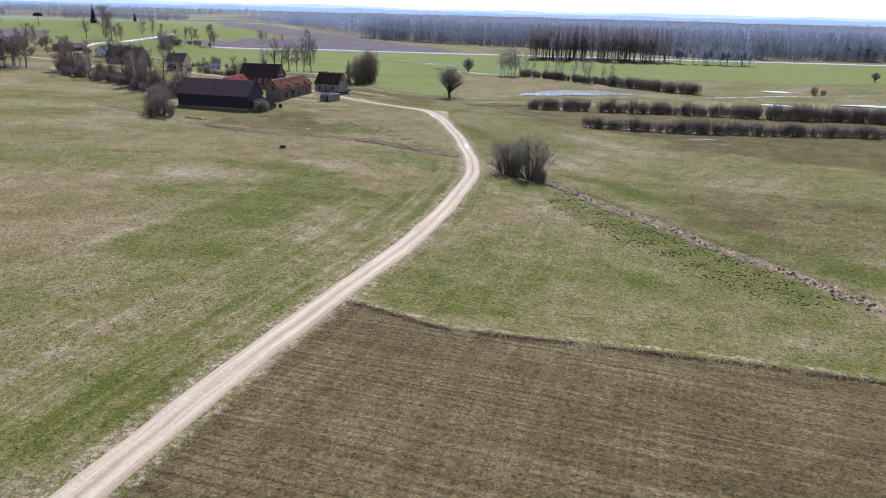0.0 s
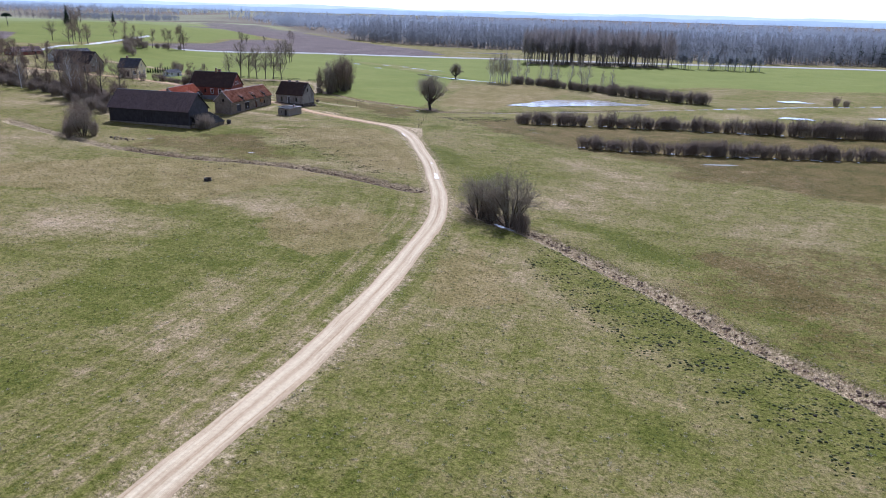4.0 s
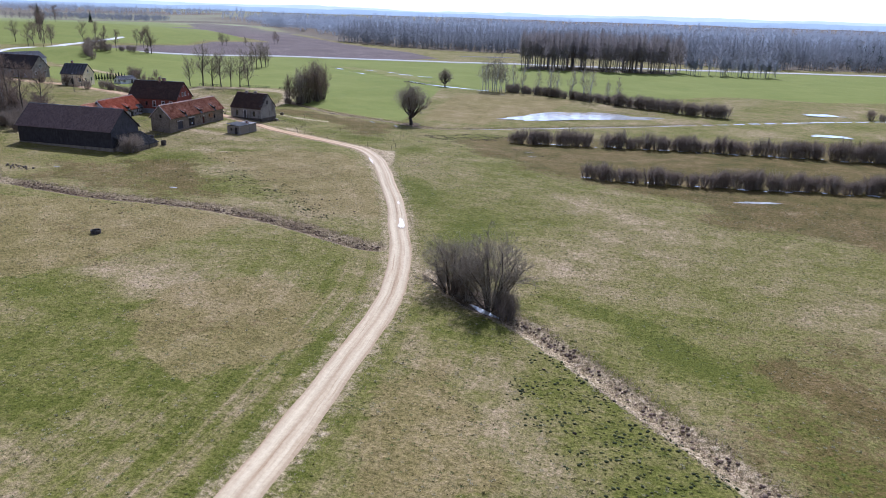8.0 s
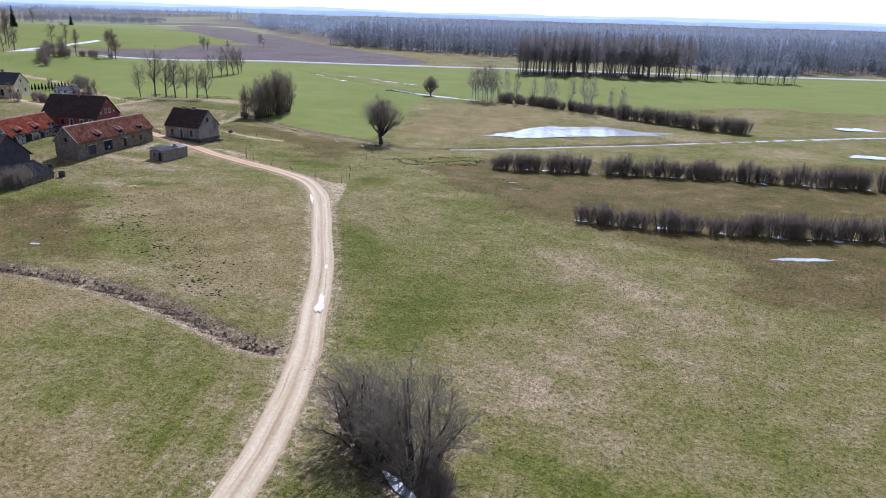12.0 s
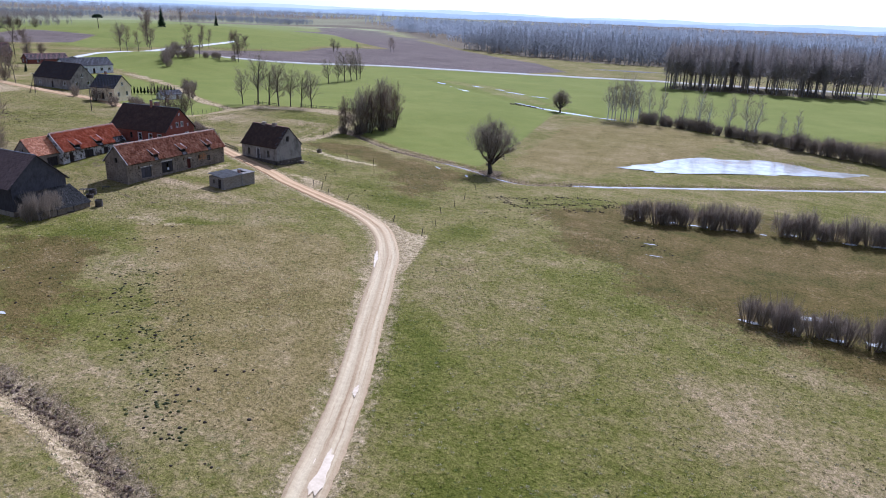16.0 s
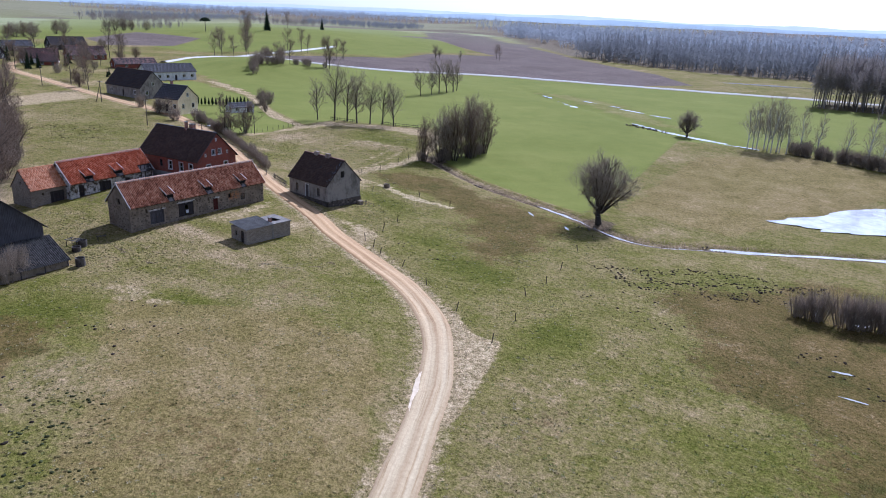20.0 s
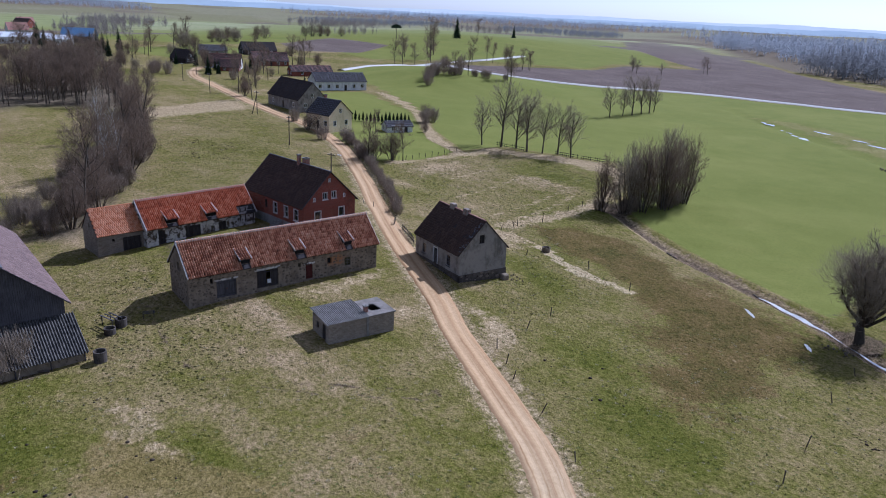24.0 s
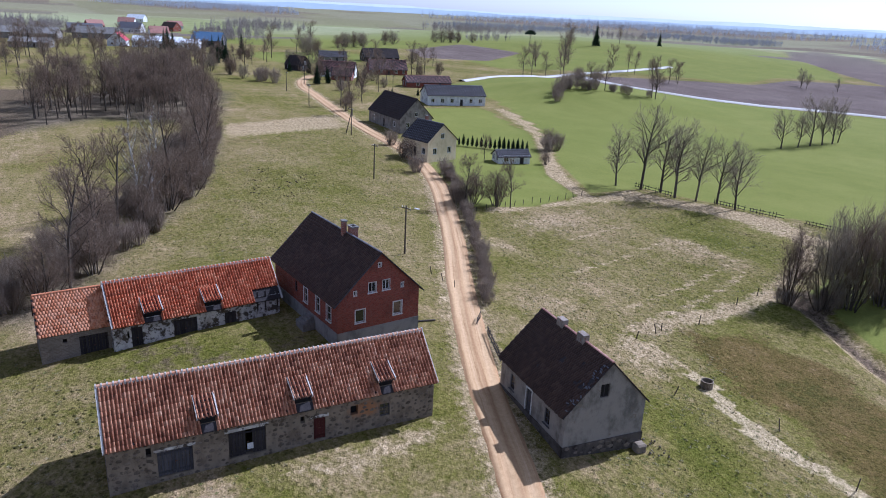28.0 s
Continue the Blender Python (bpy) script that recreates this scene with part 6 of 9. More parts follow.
def clods(name, spots, seed, label, size=0.1, line=None, half=0.6, n=0, material=None):
    """Molehills and trodden clods: low dark heaps of soil."""
    rng = np.random.default_rng(seed)
    bm = bmesh.new()
    bmesh.ops.create_icosphere(bm, subdivisions=1, radius=1.0)
    V = np.array([v.co[:] for v in bm.verts])
    F = np.array([[v.index for v in f.verts] for f in bm.faces])
    bm.free()
    V = V * (0.8 + 0.4 * rng.random((len(V), 1)))
    xy = []
    for poly, n in spots:
        p = np.array(poly)
        q = p.min(0) + (p.max(0) - p.min(0)) * rng.random((n * 6, 2))
        ok = (poly_dist(q[:, 0], q[:, 1], poly) > 0) & (wob(q[:, 0], q[:, 1], 6.5, seed) > -0.1)
        xy.append(q[ok][:n])
    if line is not None:        # crumbled banks along a ditch
        q = line[rng.integers(0, len(line), n)] + rng.normal(0, half, (n, 2))
        xy.append(q[wob(q[:, 0], q[:, 1], 5.0, seed) > -0.4])
    xy = np.concatenate(xy)
    sc = size * (0.5 + rng.random(len(xy)))
    V2, F2 = scatter(V, F, xy, ground(xy[:, 0], xy[:, 1]), rng.random(len(xy)) * 6.28, sc, sc * 1.7)
    return tagged(obj(name, np_mesh(name, V2, F2), material or MAT_SOIL), label, "molehill", kind="stuff")


MAT_EARTH = bark("bank_earth", C(106, 87, 70), C(146, 123, 100), 0.3, True)
MAT_SOIL = bark("turned_soil", C(50, 43, 34), C(80, 68, 56), 0.3, True)
clods("molehills", [([(-78, 276), (-62, 288), (-46, 293), (-48, 281), (-58, 274), (-68, 271)], 460), ([(-110, 196), (-92, 186), (-78, 184), (-72, 192), (-90, 200), (-104, 208)], 50), ([(-70, 182), (-54, 176), (-56, 188), (-68, 196)], 26),
                    ([(-18, 147), (-3, 133), (22, 104), (28, 93), (14, 92), (-7, 116), (-19, 134)], 40), ([(-125, 226), (-100, 222), (-92, 212), (-112, 210)], 24), ([(-100, 178), (-90, 172), (-94, 168), (-104, 172)], 14),
                    ([(-104, 262), (-96, 268), (-90, 258), (-98, 254)], 12), ([(-72, 262), (-62, 254), (-56, 262), (-66, 270)], 30), ([(-46, 262), (-36, 256), (-32, 262), (-42, 268)], 24), ([(-205, 258), (-225, 266), (-215, 274), (-200, 266)], 60)], 3, "dark molehills and trodden clods in the grass")


MAT_RUSH = bark("dark_rush", C(46, 50, 26), C(76, 78, 42), 0.3, True)
clods("rush_tussocks", [([(-18, 147), (-3, 133), (22, 104), (30, 92), (14, 90), (-7, 114), (-20, 134)], 900), ([(-100, 205), (-92, 208), (-73, 195), (-59, 180), (-66, 180)], 260)], 8, "small dark rush tussocks in the damp meadow", 0.09, material=MAT_RUSH)
for _i, _d in enumerate(([p for p in DITCH_W if p[0] > -150], [p for p in DITCH_E if p[1] > 85])):
    clods("ditch_clods", [], 40 + _i, "crumbled brown earth in the ditch", 0.11, smooth_line(_d, 0.5) + (0.3, 0.5), 0.4, 600, MAT_EARTH)


# ---- materials of the buildings ----
def tile_material(name, stops, island, moss=0.25):
    m = Mat(name)
    r = m.rand(island)
    p = m.pos()
    n, f = m.noise(p, 0.7, 5, 0.65), m.noise(p, 9, 4, 0.7)
    col = m.ramp(m.math("ADD", m.math("MULTIPLY", r, 0.36), m.math("MULTIPLY", n, 0.64)), stops)
    col = m.mix(m.math("MULTIPLY", m.step(f, 0.42, 0.7), moss), col, C(70, 62, 54))
    return m.done(col, 0.85, m.bump(f, 0.4, 0.01), spec=0.25)


def plaster(name, base, dark, patch, patch_amt, scale=0.6, rust=None):
    """Stained render that has come off in patches."""
    m = Mat(name)
    p = m.pos(local=True)
    n, n2, f = m.noise(p, scale, 6, 0.7, 0.5), m.noise(m.pos((1.1, 1.1, 0.75), local=True), 0.9, 5, 0.65), m.noise(p, 24, 4, 0.7)
    col = m.mix(m.step(n2, 0.4, 0.7), base, dark)
    fall = m.step(m.noise(p, scale * 1.6, 6, 0.75), 0.5 + 0.2 * (1 - patch_amt), 0.56 + 0.2 * (1 - patch_amt))
    col = m.mix(fall, col, patch)
    if rust:        # an orange stain of old iron and lichen on the wall
        q = m.nt.nodes.new("ShaderNodeSeparateXYZ")
        m.put(q, 0, p)
        d = m.math("SQRT", m.math("ADD", m.math("POWER", m.math("MULTIPLY", m.math("SUBTRACT", q.outputs[0], rust[0]), 0.55), 2.0), m.math("POWER", m.math("SUBTRACT", q.outputs[2], rust[1]), 2.0)))
        k = m.math("MULTIPLY", m.step(m.math("SUBTRACT", m.math("ADD", 0.55, m.noise(p, 2.2, 5, 0.7)), d), 0.1, 0.7), 0.75)
        col = m.mix(k, col, C(156, 108, 68))
    col = m.mix(m.math("MULTIPLY", m.step(f, 0.45, 0.75), 0.25), col, C(60, 56, 50))
    h = m.math("SUBTRACT", m.math("MULTIPLY", f, 0.2), fall)
    return m.done(col, 0.95, m.bump(h, 0.5, 0.03), spec=0.1)


def brick_wall(name, c1, c2, cm, w=0.26, h=0.078, stain=C(60, 40, 34)):
    m = Mat(name)
    t = m.nt.nodes.new("ShaderNodeTexCoord").outputs["Object"]
    s = m.nt.nodes.new("ShaderNodeSeparateXYZ")
    m.put(s, 0, t)
    cb = m.nt.nodes.new("ShaderNodeCombineXYZ")
    m.put(cb, 0, m.math("ADD", s.outputs[0], s.outputs[1]))
    m.put(cb, 1, s.outputs[2])
    b = m.brick(cb.outputs[0], 1.0, w, h, 0.009, c1, c2, cm)
    p = m.pos(local=True)
    n = m.noise(p, 0.7, 5, 0.65)
    col = m.mix(m.math("MULTIPLY", m.step(n, 0.45, 0.75), 0.4), b.outputs["Color"], stain)
    f = m.noise(p, 7, 4, 0.7)
    col = m.mix(0.5, col, m.mix(1.0, col, m.ramp(f, [(0.3, (0.6, 0.6, 0.6)), (0.65, (1, 1, 1))]), "MULTIPLY"))
    return m.done(col, 0.92, m.bump(m.math("SUBTRACT", 1.0, b.outputs["Fac"]), 0.4, 0.01), spec=0.15)


def boards(name, c1, c2, width=0.16, axis="x"):
    """Weathered upright planks."""
    m = Mat(name)
    p = m.pos(local=True)
    g = m.noise(m.pos((9, 9, 0.6), local=True), 1.5, 5, 0.65)
    n = m.noise(p, 0.8, 4, 0.6)
    col = m.ramp(m.math("ADD", m.math("MULTIPLY", g, 0.6), m.math("MULTIPLY", n, 0.4)), [(0.35, c1), (0.65, c2)])
    r = m.rand(False)
    col = m.mix(1.0, col, m.ramp(r, [(0, (0.62, 0.62, 0.62)), (1, (1, 1, 1))]), "MULTIPLY")
    return m.done(col, 0.9, m.bump(g, 0.5, 0.01), spec=0.15)


RED_STOPS = [(0.22, C(106, 64, 46)), (0.42, C(156, 101, 73)), (0.6, C(186, 131, 98)), (0.8, C(212, 170, 138))]
ORANGE_STOPS = [(0.22, C(140, 74, 48)), (0.5, C(190, 105, 68)), (0.78, C(216, 148, 108))]
FLAT_STOPS = [(0.25, C(158, 92, 60)), (0.45, C(192, 124, 84)), (0.6, C(210, 150, 112)), (0.8, C(170, 112, 80))]
DARK_STOPS = [(0.2, C(50, 37, 31)), (0.6, C(70, 53, 44)), (0.9, C(92, 72, 60))]
PINK_STOPS = [(0.2, C(96, 78, 72)), (0.6, C(124, 102, 95)), (0.9, C(146, 122, 114))]
MAT_TILE_RED, MAT_TILE_RED_I = tile_material("red_pantile", RED_STOPS, False, 0.45), tile_material("red_pantile_run", RED_STOPS, True, 0.45)
MAT_TILE_OR, MAT_TILE_OR_I = tile_material("orange_pantile", ORANGE_STOPS, False, 0.2), tile_material("orange_pantile_run", ORANGE_STOPS, True, 0.2)
MAT_TILE_FLAT, MAT_TILE_FLAT_I = tile_material("flat_tile", FLAT_STOPS, False, 0.25), tile_material("flat_tile_run", FLAT_STOPS, True, 0.25)
MAT_TILE_DARK, MAT_TILE_PINK = tile_material("dark_tile_run", DARK_STOPS, True, 0.3), tile_material("faded_tile_run", PINK_STOPS, True, 0.3)
MAT_TILE_GREY = tile_material("grey_tile_run", [(0.2, C(84, 82, 86)), (0.8, C(116, 114, 116))], True, 0.2)
MAT_TILE_BROWN = tile_material("brown_tile_run", [(0.2, C(136, 94, 82)), (0.8, C(182, 138, 122))], True, 0.3)
MAT_STONE = plain("field_stone", C(108, 96, 82), C(152, 135, 114), 2.5, 0.9, 0.5, 0.02, spread=0.3)
MAT_MORTAR = plaster("rubble_mortar", C(136, 122, 103), C(108, 96, 80), C(92, 81, 68), 0.7, 0.9, rust=(6.3, 2.0))
MAT_GREY = plaster("grey_render", C(144, 136, 125), C(104, 98, 90), C(122, 112, 99), 0.5)
MAT_WHITEWASH = plaster("flaking_whitewash", C(206, 200, 190), C(158, 149, 138), C(82, 74, 66), 1.05, 0.8)
MAT_STACK = plaster("chimney_render", C(150, 138, 124), C(116, 106, 96), C(124, 86, 70), 0.6, 1.6)
MAT_DAMP = plaster("damp_footing", C(92, 84, 76), C(62, 56, 52), C(54, 48, 44), 0.7, 1.0)
MAT_PLINTH = plaster("plinth_render", C(138, 134, 128), C(104, 100, 96), C(120, 112, 104), 0.3)
MAT_CREAM = plaster("cream_render", C(222, 204, 166), C(204, 184, 146), C(210, 192, 156), 0.1)
MAT_WHITE_WALL = plaster("white_render", C(216, 214, 208), C(184, 182, 176), C(196, 192, 184), 0.15)
MAT_BRICK = brick_wall("red_brick", C(142, 76, 60), C(114, 60, 49), C(128, 98, 84))
MAT_BLOCK = brick_wall("grey_block", C(146, 134, 118), C(122, 111, 97), C(162, 151, 136), 0.4, 0.14, C(92, 84, 74))
MAT_BOARD = boards("dark_boards", C(46, 42, 42), C(78, 72, 70))
MAT_BOARD_GREY = boards("grey_boards", C(62, 60, 62), C(98, 94, 94))
MAT_DOOR_RED = boards("red_brown_boards", C(60, 30, 27), C(84, 44, 38))
MAT_WHITE = plain("white_paint", C(206, 202, 194), C(228, 226, 220), 2, 0.6, 0.1, 0.004)
MAT_VERGE = plain("pale_mortar_verge", C(186, 176, 164), C(212, 204, 192), 3, 0.9, 0.3, 0.01)
MAT_GLASS = plain("window_glass", C(18, 20, 24), C(30, 34, 40), 0.8, 0.08, 0, spec=0.8)
# near-black colour, mostly for sheets that replace the shade inside openings
MAT_DARK = plain("dark_interior", C(16, 14, 13), C(30, 26, 24), 1.0, 0.95, 0.2)
MAT_ASBESTOS = plain("corrugated_sheet", C(130, 124, 115), C(168, 161, 150), 0.8, 0.85, 0.25, 0.01, spread=0.15)
MAT_OLD_SHEET = plain("blackened_sheet", C(40, 38, 36), C(116, 110, 102), 2.2, 0.9, 0.5, 0.01, spread=0.1)
MAT_TAR = plain("tar_felt", C(106, 98, 89), C(146, 136, 124), 1.1, 0.9, 0.4, 0.02)
MAT_CONCRETE = plain("concrete", C(116, 110, 102), C(150, 144, 134), 2.0, 0.9, 0.4, 0.01)
MAT_POLE = plain("pole_wood", C(76, 66, 56), C(104, 92, 80), 3.0, 0.9, 0.4, 0.01, (6, 6, 0.5))
MAT_METAL = plain("dull_metal", C(96, 94, 92), C(130, 128, 126), 4, 0.5, 0.1, 0.004, metal=0.7)
MAT_RUST = plain("rusty_metal", C(88, 56, 40), C(120, 80, 58), 4, 0.8, 0.3, 0.004, metal=0.2)
MAT_CHIMNEY = brick_wall("chimney_brick", C(150, 96, 78), C(128, 84, 70), C(160, 148, 136))
MAT_RUBBER = plain("tyre_rubber", C(26, 26, 27), C(42, 41, 41), 4, 0.8, 0.2, 0.01)
MAT_BLUE_ROOF = plain("blue_metal_roof", C(84, 112, 142), C(104, 130, 158), 0.3, 0.5, 0.1, 0.01)
MAT_WHITE_ROOF = plain("white_metal_roof", C(222, 222, 222), C(240, 240, 240), 0.3, 0.5, 0.1, 0.01)
MAT_RED_ROOF = plain("red_metal_roof", C(160, 36, 44), C(182, 50, 56), 0.3, 0.5, 0.1, 0.01)


# ---- parts of buildings ----
def clip_poly(poly, a, b, c):
    """The part of a polygon where a*u + b*z <= c."""
    out = []
    for (p, q) in zip(poly, poly[1:] + poly[:1]):
        fp, fq = a * p[0] + b * p[1] - c, a * q[0] + b * q[1] - c
        if fp <= 1e-9:
            out.append(p)
        if (fp < 0) != (fq < 0) and abs(fp - fq) > 1e-12:
            t = fp / (fp - fq)
            out.append((p[0] + t * (q[0] - p[0]), p[1] + t * (q[1] - p[1])))
    return out


def side_map(L, W, side, off=0.0):
    """(u, out, z) of one wall to the house's own axes."""
    if side == "a":
        return lambda u, o, z: (u, -W / 2 - o - off, z)
    if side == "b":
        return lambda u, o, z: (u, W / 2 + o + off, z)
    if side == "0":
        return lambda u, o, z: (-L / 2 - o - off, u, z)
    return lambda u, o, z: (L / 2 + o + off, u, z)


def walls(bm, L, W, eave, ridge, holes, th=0.38, base=-1.3, sides="ab01"):
    for s in sides:
        f = side_map(L, W, s)
        half = (L if s in "ab" else W) / 2
        gable = s in "01" and ridge > eave
        top = ridge if gable else eave
        hs = holes.get(s, [])
        us = sorted({-half, half, *[v for h in hs for v in h[:2]]})
        zs = sorted({base, 0.0, eave, top, *[v for h in hs for v in h[2:4]]})
        for u0, u1 in zip(us[:-1], us[1:]):
            for z0, z1 in zip(zs[:-1], zs[1:]):
                um, zm = (u0 + u1) / 2, (z0 + z1) / 2
                if any(h[0] < um < h[1] and h[2] < zm < h[3] for h in hs):
                    continue
                poly = [(u0, z0), (u1, z0), (u1, z1), (u0, z1)]
                if gable and z1 > eave:
                    k = (ridge - eave) / half
                    poly = clip_poly(poly, k, 1, ridge)
                    poly = clip_poly(poly, -k, 1, ridge) if len(poly) > 2 else []
                if len(poly) < 3:
                    continue
                for o in (0.0, -th):
                    try:
                        bm.faces.new([bm.verts.new(f(u, o, z)) for u, z in poly])
                    except ValueError:
                        pass
        for u0, u1, z0, z1 in [h[:4] for h in hs]:
            c = [(u0, z0), (u1, z0), (u1, z1), (u0, z1)]
            for (p, q) in zip(c, c[1:] + c[:1]):
                bm.faces.new([bm.verts.new(f(p[0], 0, p[1])), bm.verts.new(f(q[0], 0, q[1])), bm.verts.new(f(q[0], -th, q[1])), bm.verts.new(f(p[0], -th, p[1]))])
    bmesh.ops.remove_doubles(bm, verts=bm.verts, dist=0.002)


def slab_on(bm, f, u0, u1, z0, z1, o0, o1):
    """A box laid on a wall: f maps (u, out, z)."""
    v = [bm.verts.new(f(u, o, z)) for o in (o0, o1) for u, z in ((u0, z0), (u1, z0), (u1, z1), (u0, z1))]
    for q in ((0, 1, 2, 3), (7, 6, 5, 4), (0, 4, 5, 1), (1, 5, 6, 2), (2, 6, 7, 3), (3, 7, 4, 0)):
        bm.faces.new([v[i] for i in q])


def ring_on(bm, f, u0, u1, z0, z1, w, o0, o1):
    """A closed rectangular frame on a wall, w wide, inside the given outline."""
    loops = []
    for o in (o0, o1):
        for d in (0, w):
            loops.append([bm.verts.new(f(u, o, z)) for u, z in ((u0 + d, z0 + d), (u1 - d, z0 + d), (u1 - d, z1 - d), (u0 + d, z1 - d))])
    for a, b in ((0, 1), (1, 3), (3, 2), (2, 0)):
        for k in range(4):
            n = (k + 1) % 4
            bm.faces.new((loops[a][k], loops[a][n], loops[b][n], loops[b][k]))
    bmesh.ops.recalc_face_normals(bm, faces=bm.faces)


def window(parent, f, h, nx=2, nz=2, rim=0.1, material=None, glass=True, sill=True, depth=-0.1):
    """A window set in the hole h: sash, surround, glazing bars, each pane, a sill."""
    u0, u1, z0, z1 = h[:4]
    material = material or MAT_WHITE
    bm = bmesh.new()
    w = 0.07
    ring_on(bm, f, u0, u1, z0, z1, w, depth - 0.06, depth)
    win = part("window", bm, material, parent)
    for i in range(1, nx):
        u = u0 + (u1 - u0) * i / nx
        bm = bmesh.new()
        slab_on(bm, f, u - 0.03, u + 0.03, z0 + w, z1 - w, depth - 0.05, depth - 0.005)
        part("glazing_bar", bm, material, win)
    for i in range(1, nz):
        z = z0 + (z1 - z0) * i / nz
        bm = bmesh.new()
        slab_on(bm, f, u0 + w, u1 - w, z - 0.025, z + 0.025, depth - 0.048, depth - 0.008)
        part("glazing_bar", bm, material, win)
    if rim:
        bm = bmesh.new()
        ring_on(bm, f, u0 - rim, u1 + rim, z0 - rim, z1 + rim, rim, -0.02, 0.035)
        part("surround", bm, material, win)
    for i in range(nx):
        for k in range(nz):
            bm = bmesh.new()
            ua, ub = u0 + (u1 - u0) * i / nx + 0.03, u0 + (u1 - u0) * (i + 1) / nx - 0.03
            za, zb = z0 + (z1 - z0) * k / nz + 0.03, z0 + (z1 - z0) * (k + 1) / nz - 0.03
            slab_on(bm, f, ua, ub, za, zb, depth - 0.04, depth - 0.03)
            # without glass the pane is a dark sheet for the unlit room
            part("pane", bm, MAT_GLASS if glass else MAT_DARK, win)
    if sill:
        bm = bmesh.new()
        slab_on(bm, f, u0 - 0.12, u1 + 0.12, z0 - 0.1, z0 - 0.02, -0.05, 0.1)
        part("sill", bm, material, win)
    return win


def plank_door(parent, f, h, n, material, name="door", depth=-0.12, hinge=True, ajar=()):
    """A door of upright planks, each a mesh, with ledges and a latch."""
    u0, u1, z0, z1 = h[:4]
    bm = bmesh.new()
    slab_on(bm, f, u0 + 0.03, u1 - 0.03, z0 + 0.23, z0 + 0.37, depth + 0.001, depth + 0.03)
    d = part(name, bm, material, parent)
    bm = bmesh.new()
    slab_on(bm, f, u0 + 0.03, u1 - 0.03, z1 - 0.37, z1 - 0.23, depth + 0.001, depth + 0.03)
    part("ledge", bm, material, d)
    for i in range(n):
        if i in ajar:
            continue
        bm = bmesh.new()
        a, b = u0 + (u1 - u0) * i / n, u0 + (u1 - u0) * (i + 1) / n
        slab_on(bm, f, a + 0.008, b - 0.008, z0 + 0.02 + 0.03 * (i % 3 == 1), z1 - 0.01 - 0.02 * (i % 2), depth - 0.05, depth - 0.004 * (i % 3))
        part("plank", bm, material, d)
    if hinge:
        bm = bmesh.new()
        um = (u0 + u1) / 2
        slab_on(bm, f, um - 0.05, um + 0.12, (z0 + z1) / 2 - 0.04, (z0 + z1) / 2 + 0.02, depth + 0.02, depth + 0.06)
        part("latch", bm, MAT_RUST, d)
    return d


def roof_deck(parent, L, W, eave, ridge, og, oe, material, name="roof_slope", th=0.1, sides=(-1, 1), lift=0.0):
    out = {}
    k = (ridge - eave) / (W / 2)
    for s in sides:
        bm = bmesh.new()
        y1 = s * (W / 2 + oe)
        z1 = eave - oe * k
        x0, x1 = -L / 2 - og, L / 2 + og
        top = [(x0, 0, ridge + lift), (x1, 0, ridge + lift), (x1, y1, z1 + lift), (x0, y1, z1 + lift)]
        v = [bm.verts.new(p) for p in top] + [bm.verts.new((p[0], p[1], p[2] - th)) for p in top]
        for q in ((0, 1, 2, 3), (7, 6, 5, 4), (0, 4, 5, 1), (1, 5, 6, 2), (2, 6, 7, 3), (3, 7, 4, 0)):
            bm.faces.new([v[i] for i in q])
        out[s] = part(name, bm, material, parent)
    return out


def pantile():
    """One S-shaped clay tile: x across, y down the slope, z out; 0.262 wide, 0.42 long."""
    w, l = 0.262, 0.42
    xs = [0, 0.13, 0.34, 0.55, 0.68, 1.0]
    zs = [-0.03, 0.1, 0.15, 0.1, -0.04, -0.03]
    V, F = [], []
    for y, dz in ((0.0, 0.0), (l, 0.035)):
        V += [(x * w, y, z + dz) for x, z in zip(xs, zs)]
    V += [(x * w, l, z + 0.015) for x, z in zip(xs, zs)]
    for i in range(5):
        F += [(i, i + 1, i + 7, i + 6), (i + 6, i + 7, i + 13, i + 12)]
    return np.array(V, float), np.array(F)


def flat_tile(w=0.26, l=0.4):
    """A thin plain tile with a thick lower lip."""
    V = [(0.006, 0, 0.005), (w - 0.006, 0, 0.005), (w - 0.006, l, 0.035), (0.006, l, 0.035), (0.006, l, 0.004), (w - 0.006, l, 0.004), (0.006, 0, -0.01), (w - 0.006, 0, -0.01)]
    F = [(0, 1, 2, 3), (3, 2, 5, 4), (1, 7, 5, 2), (6, 0, 3, 4)]
    return np.array(V, float), np.array(F)


PANTILE, FLAT = pantile(), flat_tile()


